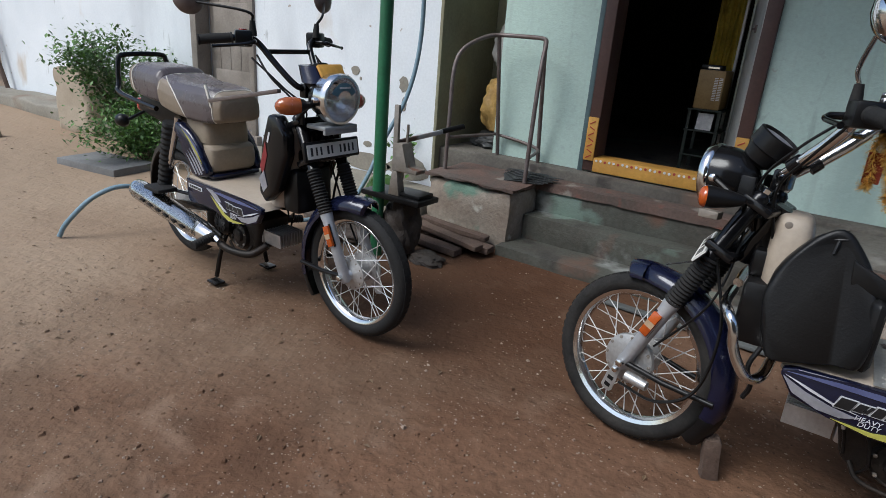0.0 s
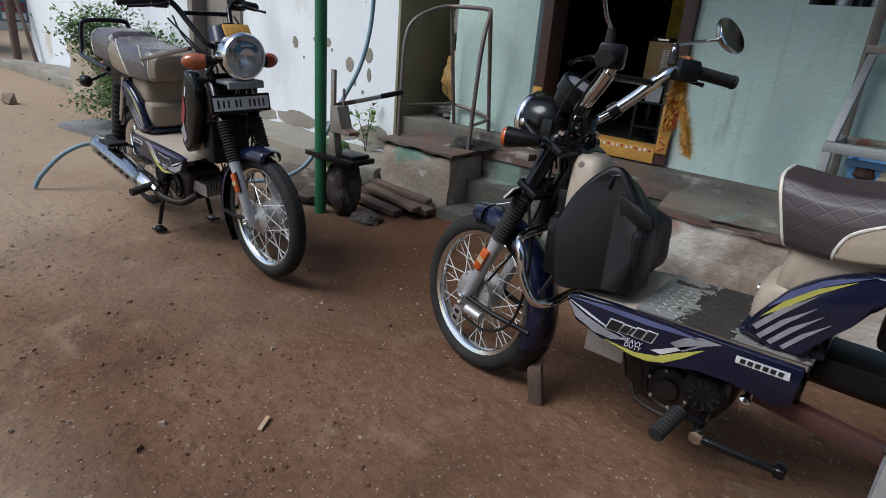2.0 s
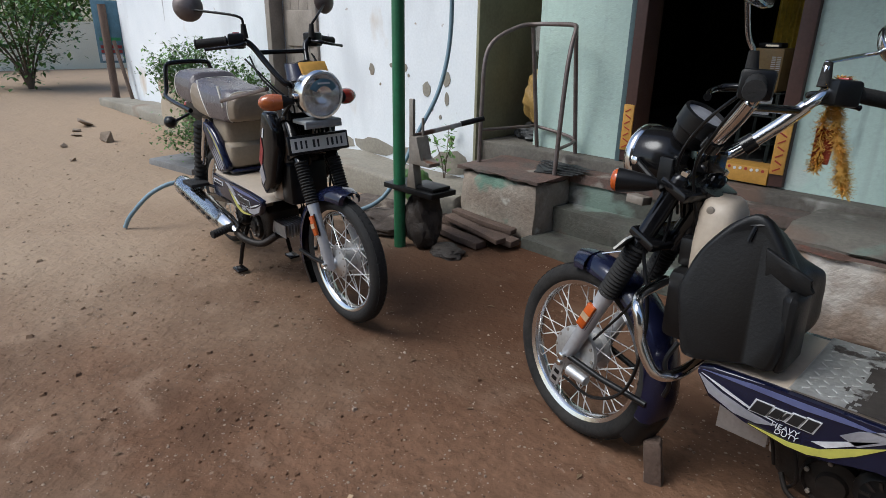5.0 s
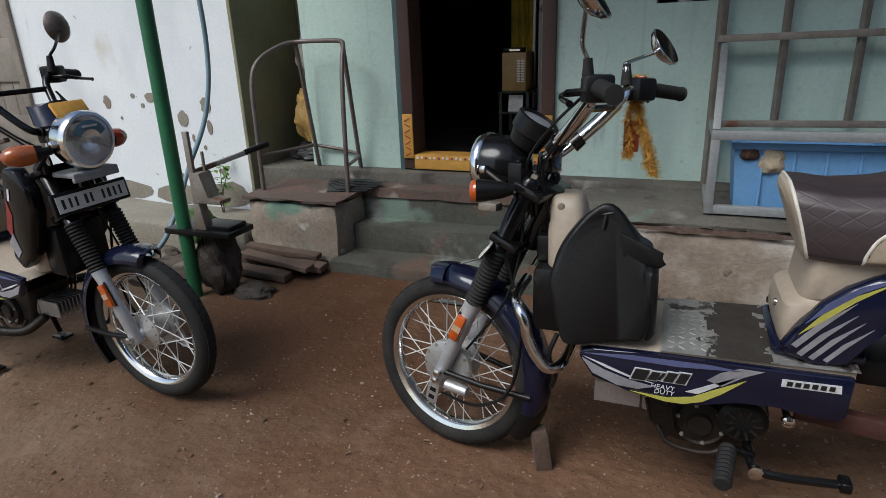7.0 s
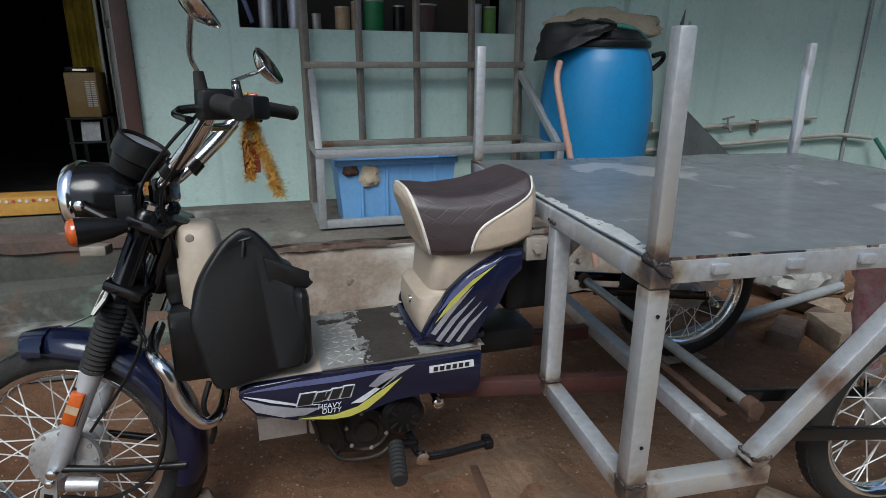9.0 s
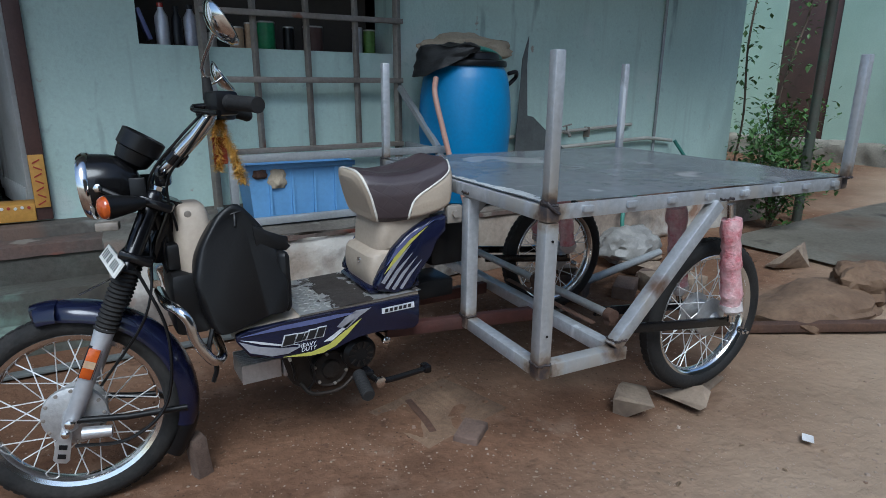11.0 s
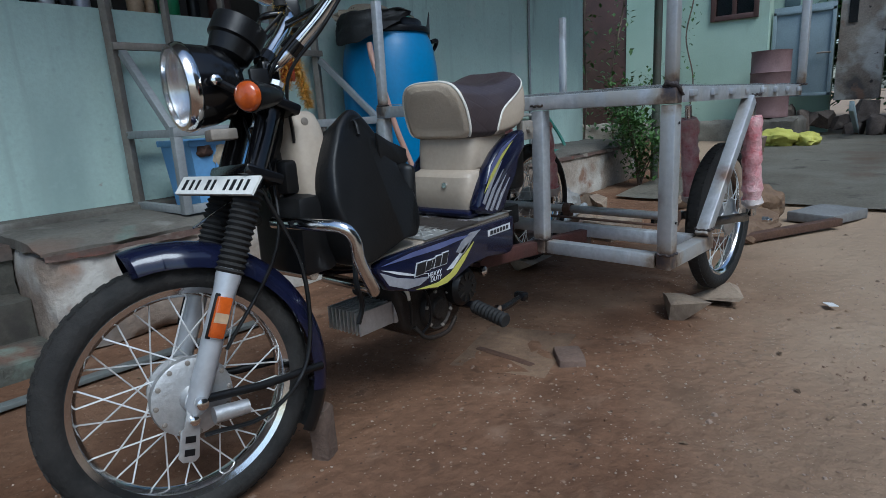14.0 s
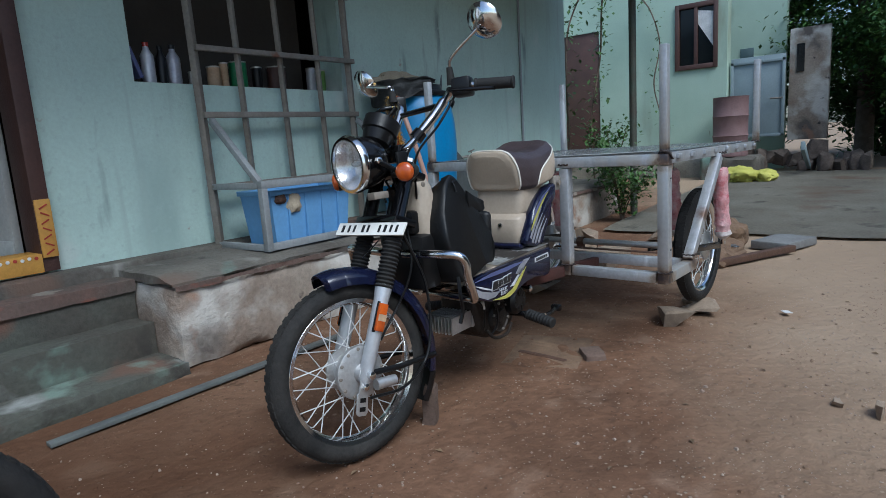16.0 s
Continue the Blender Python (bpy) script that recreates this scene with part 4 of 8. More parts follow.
bm = bmesh.new(); box(bm, (9.08, 1.61, 1.62), (9.094, 1.71, 2.02)); tagged(part("wall_slit", bm, BLACK_PAINT), "narrow dark slit in the white wall", "opening", kind="structure")

# ---- steel rack against the house wall ----
rack = thing("steel_rack", "welded steel grid rack with a base box on the veranda", "rack")
def bar(name, a, b, w, material, parent, label="", h=None, bev=0.002):
    bm = bmesh.new(); square_tube(bm, a, b, w, h, bevel=bev); return part(name, bm, material, parent, label, smooth=40)
for x in (0.284, 0.535, 0.815, 1.096, 1.357):
    w = 0.034 if x in (0.284, 1.357) else 0.026
    bar("upright", (x, 3.335, 0.425 if x in (0.284, 1.357) else 0.735), (x - 0.01, 3.355, 2.05), w, RACK, rack)
for z, w in ((0.722, 0.028), (1.088, 0.03), (1.415, 0.028), (1.80, 0.028), (2.04, 0.03)):
    bar("crossbar", (0.27, 3.318, z), (1.372, 3.318, z + 0.010), w, RACK, rack)
for x in (0.285, 1.40):
    bar("leg", (x, 2.93, 0.408), (x, 2.93, 0.712), 0.034, RACK_LIGHT, rack)
    bar("side_rail", (x, 2.947, 0.726), (x, 3.32, 0.726), 0.03, RACK_LIGHT, rack)
    bar("foot_rail", (x, 2.947, 0.425), (x, 3.32, 0.425), 0.03, RACK_LIGHT, rack)
bar("front_rail", (0.268, 2.93, 0.730), (1.46, 2.93, 0.730), 0.036, RACK_LIGHT, rack)
bar("front_foot_rail", (0.302, 2.93, 0.426), (1.383, 2.93, 0.426), 0.034, RACK_LIGHT, rack)
bar("brace", (0.30, 3.30, 1.06), (0.285, 2.95, 0.74), 0.03, RACK_LIGHT, rack)
bar("brace", (1.345, 3.30, 1.06), (1.40, 2.95, 0.74), 0.03, RACK_LIGHT, rack)

# light blue crate in the rack
tub = thing("plastic_crate", "light blue plastic crate stored in the rack base", "crate", pose(0.63, 3.10, 0.41) @ Matrix.Diagonal((1.02, 1, 1.10, 1)))
bm = bmesh.new()
prof = [(0.24, 0.105, 0.0), (0.265, 0.125, 0.25)]
outer = [[V(sx * a, sy * b, z) for sx, sy in ((-1, -1), (1, -1), (1, 1), (-1, 1))] for a, b, z in prof]
inner_r = [[V(sx * (a - 0.006), sy * (b - 0.006), z) for sx, sy in ((-1, -1), (1, -1), (1, 1), (-1, 1))] for a, b, z in ((0.265, 0.125, 0.25), (0.24, 0.105, 0.008))]
rings(bm, outer + inner_r, True, True)
part("shell", bm, TUB_BLUE, tub, smooth=40)
bm = bmesh.new()
for x0, x1, y0, y1 in ((-0.275, 0.275, -0.137, -0.122), (-0.275, 0.275, 0.122, 0.137), (-0.275, -0.26, -0.122, 0.122), (0.26, 0.275, -0.122, 0.122)):
    box(bm, (x0, y0, 0.235), (x1, y1, 0.258), 0.003)
part("rim", bm, TUB_BLUE, tub, smooth=40)
for x in (-0.16, -0.05, 0.06, 0.17):
    bm = bmesh.new(); box(bm, (x - 0.005, -0.128, 0.02), (x + 0.005, -0.108, 0.235)); part("rib", bm, TUB_BLUE, tub)
crumpled("rag", (0.50, 2.985, 0.625), (0.10, 0.05, 0.12), SACK_CREAM, "grubby tan rag hanging on the crate", "rag", 3)
crumpled("rag", (0.42, 2.98, 0.65), (0.07, 0.04, 0.06), RUST, "brown oily rag over the crate rim", "rag", 6)

# window ledge: bottles and cans behind the grid
bm = bmesh.new(); box(bm, (0.0, 3.425, 1.235), (1.36, 3.66, 1.25)); tagged(part("window_sill", bm, STEP), "dark sill of the open window", "sill", kind="structure")
# window backing; unlit darkness is in its colour too
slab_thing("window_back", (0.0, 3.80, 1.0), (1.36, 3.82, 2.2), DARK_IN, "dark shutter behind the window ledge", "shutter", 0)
def can(x, r, h, material, label, lid=None, y=3.50):
    t = thing("can" if h < 0.16 else "bottle", label, "can" if h < 0.16 else "bottle", pose(x, y, 1.25), group="things on the window ledge")
    bm = bmesh.new()
    if h < 0.16:
        lathe(bm, [(r * 0.97, 0), (r, 0.004), (r, h - 0.004), (r * 0.96, h)], Matrix.Identity(4), 20)
        part("body", bm, material, t, smooth=40)
        bm = bmesh.new(); lathe(bm, [(r * 1.03, h - 0.004), (r * 1.03, h + 0.004), (r * 0.9, h + 0.005)], Matrix.Identity(4), 20); part("lid", bm, TIN, t, smooth=40)
    else:
        lathe(bm, [(r, 0), (r, h * 0.68), (r * 0.45, h * 0.84), (r * 0.4, h * 0.9)], Matrix.Identity(4), 20)
        part("body", bm, material, t, smooth=40)
        bm = bmesh.new(); lathe(bm, [(r * 0.48, h * 0.9), (r * 0.48, h)], Matrix.Identity(4), 16); part("cap", bm, lid or BLACK, t, smooth=40)
    return t
can(0.12, 0.032, 0.20, SILVER, "silver oil bottle with a red cap on the window ledge", RED_LENS)
can(0.19, 0.026, 0.19, BLACK, "black ribbed bottle on the window ledge")
can(0.255, 0.034, 0.20, GREY_DECAL, "grey and green oil bottle on the window ledge", BLACK)
can(0.355, 0.022, 0.07, TIN, "small dull tin on the window ledge")
can(0.48, 0.036, 0.105, CAN_TAN, "tan printed can on the window ledge")
can(0.545, 0.022, 0.13, CAN_TAN, "narrow tan can on the window ledge")
can(0.635, 0.048, 0.14, CAN_GREEN, "green can on the window ledge")
can(0.76, 0.03, 0.12, BLACK, "dark can on the window ledge")
can(0.90, 0.055, 0.13, WOOD_DARK, "dark brown tin on the window ledge")
can(1.17, 0.03, 0.14, SILVER, "pale grey can on the window ledge")
can(1.245, 0.034, 0.13, LEAF_LIGHT, "pale green can on the window ledge")
bm = bmesh.new(); box(bm, (0.055, 3.45, 1.27), (0.075, 3.55, 1.42), 0.003, Matrix.Translation((0.05, 0, 1.25)) @ pose(0, 0, 0, 0, -18, 0) @ Matrix.Translation((-0.05, 0, -1.25)))
tagged(part("book", bm, NAVY_DUST, smooth=40), "thin dark book leaning on the ledge", "book")

# ---- blue drum with its cover, hose and sack ----
drum = thing("plastic_drum", "blue plastic barrel with a black lid standing on the veranda", "barrel", pose(1.66, 3.08, 0.408))
bm = bmesh.new()
lathe(bm, [(0.212, 0), (0.226, 0.012), (0.240, 0.10), (0.258, 0.25), (0.269, 0.40), (0.271, 0.48), (0.264, 0.60), (0.248, 0.70), (0.232, 0.745), (0.224, 0.757), (0.222, 0.775), (0.226, 0.785), (0.212, 0.79)], Matrix.Identity(4), 56)
part("shell", bm, DRUM_BLUE, drum, smooth=40)
bm = bmesh.new(); lathe(bm, [(0.227, 0.768), (0.236, 0.771), (0.238, 0.785), (0.234, 0.799), (0.222, 0.804)], Matrix.Identity(4), 48); part("rim", bm, BLACK, drum, "black clamp ring", smooth=40)
bm = bmesh.new(); lathe(bm, [(0.222, 0.802), (0.212, 0.806), (0.196, 0.806), (0.190, 0.836), (0.180, 0.846), (0.12, 0.850), (0.02, 0.852)], Matrix.Identity(4), 40); part("lid", bm, BLACK, drum, "black stepped lid", smooth=35)
bm = bmesh.new(); tube(bm, smooth_line([(0.205, -0.14, 0.735), (0.262, -0.135, 0.745), (0.288, -0.10, 0.715), (0.240, -0.10, 0.675)]), 0.012, 8); part("handle", bm, BLACK, drum, "black side handle", smooth=50)
bm = bmesh.new()
rs = []
for k in range(22):
    t = k / 21
    ring = []
    for a in np.linspace(1.9, 4.5, 34):
        hang = max(0.0, t - 0.42) * (0.55 + 0.45 * math.sin(a * 2.3 + 0.6)) * (1.0 if a < 4.2 else 0.35)
        r = (0.05 + 0.46 * t if t < 0.42 else 0.244 + 0.07 * hang) + 0.045 * math.exp(-((a - 3.35) / 0.6) ** 2) * min(1.0, t / 0.42) + 0.022 * noise.noise(V(a * 2.6, t * 6, 1)) + 0.010 * noise.noise(V(a * 8, t * 15, 4))
        z = 1.290 - 0.05 * t - 0.24 * hang + 0.02 * noise.noise(V(a * 3, t * 5, 8))
        ring.append(V(1.65 + r * math.cos(a), 3.08 + r * math.sin(a), z + 0.012))
    rs.append(ring)
rings(bm, rs, close=False, caps=False)
bmesh.ops.solidify(bm, geom=bm.faces[:], thickness=0.004)
tagged(part("polythene_cover", bm, TARP, smooth=50), "torn black polythene sheet draped over the barrel", "cover")
bm = bmesh.new(); tube(bm, smooth_line([(1.385, 2.95, 1.11), (1.35, 2.90, 1.03), (1.365, 2.85, 0.87), (1.41, 2.82, 0.67), (1.465, 2.79, 0.50), (1.49, 2.74, 0.34), (1.51, 2.70, 0.2)], 6), 0.015, 10)
tagged(part("garden_hose", bm, HOSE_PINK, smooth=60), "pale pink hose hanging down beside the barrel", "hose")
crumpled("cement_sack", (1.80, 3.28, 1.29), (0.62, 0.14, 0.17), SACK_CREAM, "crumpled cream sack on top of the barrel", "sack", 4)
bm = bmesh.new(); tube(bm, smooth_line([(1.60, 3.06, 1.275), (1.72, 3.00, 1.275), (1.86, 3.05, 1.245), (1.97, 3.16, 1.19), (2.03, 3.27, 1.00), (2.02, 3.37, 0.80)], 6), 0.014, 8)
tagged(part("black_hose", bm, HOSE_GREEN, smooth=60), "dark green hose looped off the barrel top", "hose")
bm = bmesh.new(); plate(bm, [(2.20, 0.408), (2.25, 1.25), (2.295, 1.39), (2.288, 1.20), (2.31, 0.885), (2.36, 0.875), (2.72, 0.60), (2.76, 0.408)], 3.30, 3.306)
tagged(part("rubber_sheet", bm, SHEET_GREY), "dark grey cut sheet leaning on the wall behind the barrel", "sheet")
# pipes and tap
wp = thing("water_pipe", "cream water pipes with a tap along the wall", "pipe")
for pts, r in (([(1.95, 3.385, 0.72), (3.42, 3.385, 0.80)], 0.012), ([(1.95, 3.372, 0.62), (3.6, 3.372, 0.69), (3.9, 3.372, 0.66)], 0.014)):
    bm = bmesh.new(); tube(bm, pts, r, 10); part("pipe", bm, PIPE, wp, smooth=60)
bm = bmesh.new(); tube(bm, [(2.72, 3.385, 0.755), (2.72, 3.33, 0.755), (2.72, 3.315, 0.73)], 0.011, 10); tube(bm, [(2.72, 3.35, 0.765), (2.72, 3.35, 0.80)], 0.006, 8); tube(bm, [(2.68, 3.35, 0.80), (2.76, 3.35, 0.815)], 0.006, 8)
part("tap", bm, RACK, wp, "dull metal tap", smooth=50)
for x in (2.2, 2.5, 2.95, 3.3):
    bm = bmesh.new(); box(bm, (x, 3.372, 0.715), (x + 0.02, 3.419, 0.79), 0.002); part("clip", bm, RACK, wp)
bm = bmesh.new(); tube(bm, [(3.72, 3.405, 0.408), (3.72, 3.405, 2.9)], 0.012, 8)
tagged(part("conduit", bm, RACK_LIGHT, smooth=60), "thin grey conduit up the wall", "conduit")

# ---- flat-bed trailer welded to the moped ----
CM = pose(0.668, 1.172, 0, 0, 0, -4.1)
cart = thing("trailer_cart", "unfinished flat-bed trailer of galvanised square tube with zinc sheet top", "trailer", CM)
L, Wd, ZL, ZD = 1.255, 1.085, 0.335, 0.762
T_ = 0.040
def cb(name, a, b, w=T_, material=GALV, label="", h=None):
    return bar(name, a, b, w, material, cart, label, h, 0.004)
for v in (0.0, Wd):
    cb("corner_post", (0, v, ZL - 0.02), (0, v, ZD - 0.022))
    cb("stake", (0, v, ZD + 0.02), (0, v, 1.15), 0.029)
    cb("stake", (L - 0.02, v, ZD + 0.02), (L - 0.02, v, 1.18), 0.029)
    cb("lower_side_rail", (0.025, v, ZL), (0.290, v, ZL))
    cb("diagonal_brace", (0.250, v, ZL + 0.02), (0.61, v, ZD - 0.02), 0.038)
for v in (0.39, Wd - 0.39):
    cb("inner_post", (0, v, ZL - 0.02), (0, v, ZD - 0.022))
cb("front_top_rail", (0, -0.02, ZD), (0, Wd + 0.02, ZD))
cb("front_lower_rail", (0, 0.025, ZL), (0, 0.365, ZL), 0.038)
cb("front_lower_rail", (0, Wd - 0.365, ZL), (0, Wd - 0.025, ZL), 0.038)
cb("cross_beam", (0.265, 0.025, ZL), (0.265, Wd - 0.025, ZL))
cb("rear_rail", (L - 0.02, 0.0, ZD), (L - 0.02, Wd, ZD), 0.04)
for v, s in ((0.0, 1), (Wd, -1)):
    bm = bmesh.new()
    box(bm, (0.025, v - 0.004, ZD - 0.018), (L - 0.04, v + 0.001, ZD + 0.022), 0.001)
    box(bm, (0.025, min(v, v + s * 0.035), ZD - 0.018), (L - 0.04, max(v, v + s * 0.035), ZD - 0.013), 0.001)
    part("edge_angle", bm, GALV, cart, "angle iron deck edge", smooth=40)
    for i in range(8):
        bm = bmesh.new(); x = 0.10 + i * 0.15
        box(bm, (x, v - s * 0.010 - 0.006, ZD - 0.004), (x + 0.034, v - s * 0.010 + 0.006, ZD + 0.014), 0.003)
        part("weld_tab", bm, GALV, cart, smooth=40)
for u in (0.32, 0.64, 0.96):
    cb("deck_joist", (u, 0.04, ZD - 0.004), (u, Wd - 0.04, ZD - 0.004), 0.03)
bm = bmesh.new()
nx, ny = 26, 22
g = [[bm.verts.new((-0.012 + (L + 0.002) * i / nx, 0.002 + (Wd - 0.004) * j / ny, ZD + 0.026 + 0.004 * noise.noise(V(i * 0.25, j * 0.25, 3)))) for j in range(ny + 1)] for i in range(nx + 1)]
for a, b in zip(g, g[1:]):
    for j in range(ny):
        bm.faces.new((a[j], b[j], b[j + 1], a[j + 1]))
bmesh.ops.solidify(bm, geom=bm.faces[:], thickness=0.003)
part("deck_sheet", bm, SHEET, cart, "scuffed zinc sheet deck", smooth=30)
for (u, v, z) in ((0, 0, ZD), (0, 0, ZL), (0, 0.39, ZL), (0, 0.39, ZD - 0.03), (0.265, 0, ZL + 0.02), (0, Wd, ZD), (0.64, 0, ZD - 0.03), (L - 0.02, 0, ZD)):
    bm = bmesh.new()
    half = 0.0158 if z == ZD and v in (0, Wd) and u in (0, L - 0.02) else 0.0208
    sq = lambda q: half * math.copysign(min(1.0, 1.35 * abs(q)), q)
    ringp = [V(u + sq(math.cos(2 * math.pi * i / 40)), v + sq(math.sin(2 * math.pi * i / 40)), z + (0.022 if z > 0.5 else 0.021) + 0.0015 * math.sin(i * 1.3)) for i in range(41)]
    tube(bm, ringp, [0.0034 + 0.0010 * math.sin(i * 2.1) for i in range(41)], 7)
    noisy(bm, 0.0016, 70)
    part("weld_bead", bm, WELD, cart, "dark weld bead", smooth=50)
bm = bmesh.new(); tube(bm, smooth_line([(-0.017, 0.012, ZD + 0.030), (-0.020, -0.012, ZD + 0.030), (-0.012, -0.021, ZD + 0.020), (0.002, -0.0225, ZD + 0.010), (0.016, -0.0215, ZD + 0.002)], 5), 0.0048, 8); noisy(bm, 0.005, 80)
part("weld_run", bm, WELD, cart, "thick dark weld run", smooth=50)
bm = bmesh.new()
rim = lambda v: float(np.interp(v, (0.03, 0.08, 0.14, 0.22, 0.30, 0.42, 0.60), (0.000, 0.012, 0.034, 0.030, 0.020, 0.008, -0.004)))
def deck_z(u, v):
    return ZD + 0.0275 + 0.004 * noise.noise(V((u + 0.012) / (L + 0.002) * nx * 0.25, (v - 0.002) / (Wd - 0.004) * ny * 0.25, 3))
us, vs = np.linspace(-0.008, 0.06, 35), np.linspace(0.03, 0.56, 180)
grid = [[bm.verts.new((u, v, deck_z(u, v))) for v in vs] for u in us]
for i in range(34):
    for j in range(179):
        if us[i] < rim(vs[j]) + 0.016 * noise.noise(V(us[i] * 40, vs[j] * 40, 5)) and noise.noise(V(us[i] * 90, vs[j] * 60, 9)) < 0.42:
            bm.faces.new((grid[i][j], grid[i + 1][j], grid[i + 1][j + 1], grid[i][j + 1]))
bmesh.ops.delete(bm, geom=[v for v in bm.verts if not v.link_faces], context='VERTS')
bmesh.ops.solidify(bm, geom=bm.faces[:], thickness=0.001)
part("lime_smear", bm, SMEAR, cart, "dried white smear on the deck edge", smooth=30)
for z in (0.44, 0.695):
    bm = bmesh.new(); lathe(bm, [(0.0035, 0), (0.0035, 0.002)], Matrix.Translation((0, -0.0215, z)) @ pose(0, 0, 0, 90), 10); part("bolt_hole", bm, BLACK, cart)
# pivot tube, swing arms
bm = bmesh.new(); tube(bm, [(0.36, 0.12, 0.385), (0.36, Wd - 0.12, 0.385)], 0.014, 12); part("pivot_tube", bm, ALLOY, cart, "bright pivot tube", smooth=60)
for v in (0.13, 0.52, Wd - 0.13):
    bm = bmesh.new(); tube(bm, [(0.36, v - 0.015, 0.385), (0.36, v + 0.015, 0.385)], 0.021, 12); box(bm, (0.345, v - 0.012, 0.357), (0.375, v + 0.012, 0.372)); part("pivot_collar", bm, RUST, cart, smooth=40)
bar("rusty_strap", (0.30, 0.14, 0.366), (0.30, 0.62, 0.366), 0.02, RUST, cart, "rusty flat strap", 0.006)

def wheel(parent, c, m, name="wheel", axle=0.075, tyre=RUBBER, k=1.0):
    """A spoked 16 inch wheel, k times as large, whose axle runs along y of the pose m at c; name is the part's."""
    M = m @ Matrix.Translation(c) @ Matrix.Diagonal((k, 1, k, 1))
    A = M @ pose(0, 0, 0, 90)
    bm = bmesh.new()
    lathe(bm, [(0.012, -axle - 0.012), (0.012, -axle), (0.022, -axle + 0.004), (0.028, -0.045), (0.060, -0.04), (0.064, -0.036), (0.064, -0.028), (0.045, -0.024), (0.045, 0.024), (0.062, 0.028), (0.062, 0.036), (0.055, 0.038), (0.022, 0.05), (0.012, axle), (0.012, axle + 0.012)], A, 32)
    w = part(name, bm, ALLOY, parent, "spoked wheel with an alloy hub", smooth=35)
    bm = bmesh.new()
    prof = [(0.200, -0.020), (0.206, -0.028), (0.219, -0.033), (0.232, -0.031), (0.243, -0.023), (0.249, -0.012), (0.2505, 0), (0.249, 0.012), (0.243, 0.023), (0.232, 0.031), (0.219, 0.033), (0.206, 0.028), (0.200, 0.020)]
    lathe(bm, prof, A, 72, caps=False)
    part("tyre", bm, tyre, w, "black rubber tyre", smooth=60)
    bm = bmesh.new()
    for i in range(60):
        a = 2 * math.pi * i / 60
        for s in (-1, 1):
            aa = a + (0.5 if s > 0 else 0.0) * 2 * math.pi / 60
            pm = M @ Matrix.Rotation(aa, 4, 'Y')
            box(bm, (0.240, s * 0.010 - 0.006, -0.0085), (0.2499, s * 0.010 + 0.006, 0.0085), 0, pm)
    part("tread", bm, tyre, w)
    bm = bmesh.new()
    prof = [(0.196, -0.020), (0.207, -0.024), (0.211, -0.021), (0.207, -0.018), (0.197, -0.010), (0.194, 0), (0.197, 0.010), (0.207, 0.018), (0.211, 0.021), (0.207, 0.024), (0.196, 0.020), (0.189, 0.010), (0.187, 0), (0.189, -0.010), (0.196, -0.020)]
    lathe(bm, [(r - 0.006, h) for r, h in prof], A, 72, caps=False)
    part("rim", bm, CHROME, w, "chrome rim", smooth=50)
    meshes = []
    for side in (-1, 1):
        for d in (-1, 1):
            bm = bmesh.new()
            a0 = d * 0.75
            tube(bm, [(0.060 * math.cos(a0), side * (0.033 if d > 0 else 0.031), 0.060 * math.sin(a0)), (0.184, side * 0.006, 0)], 0.0017, 5)
            me = bpy.data.meshes.new("spoke"); bm.to_mesh(me); bm.free(); me.materials.append(SPOKE)
            meshes.append(me)
    for i in range(36):
        sp = new("spoke", meshes[i % 4])
        sp.parent = w
        sp.matrix_basis = M @ Matrix.Rotation(2 * math.pi * i / 36, 4, 'Y')
    return w

for v, s in ((0.125, 1), (Wd - 0.125, -1)):
    wheel(cart, (0.768, v, 0.322), Matrix.Identity(4), "wheel", 0.07, RUBBER, 1.07)
    for dv in (-0.085, 0.085):
        bm = bmesh.new(); square_tube(bm, (0.36, v + dv * 0.9, 0.372), (0.80, v + dv, 0.322), 0.012, 0.03, bevel=0.002); part("swing_arm", bm, BLACK_PAINT, cart, "black swing arm", smooth=40)
        sh = bmesh.new(); tube(sh, [(0.778, v + dv * 1.25, 0.334), (0.70, v + dv * 1.25, 0.728)], 0.012, 10)
        shock = part("shock_absorber", sh, CHROME, cart, "shock absorber in its wrapping", smooth=60)
        bm = bmesh.new()
        pts = [V(0.778, v + dv * 1.25, 0.334).lerp(V(0.70, v + dv * 1.25, 0.728), 0.12 + 0.76 * k / 18) for k in range(19)]
        tube(bm, pts, [0.031 + 0.002 * (k % 2) + 0.005 * noise.noise(V(k * 0.8, v * 9, dv * 20)) for k in range(19)], 14)
        noisy(bm, 0.006, 40)
        part("wrapping", bm, WRAP_PINK, shock, "pink bubble wrap", smooth=45)
        bm = bmesh.new()
        tube(bm, [pts[0] + (pts[0] - pts[1]) * 1.2, pts[0], pts[1]], [0.018, 0.036, 0.036], 12); noisy(bm, 0.008, 40)
        part("wrap_end", bm, WRAP_CLEAR, shock, "milky polythene end", smooth=45)
        bm = bmesh.new(); lathe(bm, [(0.011, 0), (0.011, 0.02), (0.006, 0.022), (0.006, 0.032)], Matrix.Translation((0.768, v + dv * 1.35 + (0.02 if dv > 0 else -0.02) - 0.01, 0.322)) @ pose(0, 0, 0, -90 if dv > 0 else 90), 8); part("axle_nut", bm, CHROME, cart, smooth=40)
bm = bmesh.new(); box(bm, (-0.075, 0.40, 0.66), (-0.024, 0.425, 0.715), 0.004); lathe(bm, [(0.011, 0), (0.011, 0.012)], Matrix.Translation((-0.05, 0.40, 0.69)) @ pose(0, 0, 0, 90), 6); part("coupling_bracket", bm, RACK, cart, "welded bracket with a bolt", smooth=40)
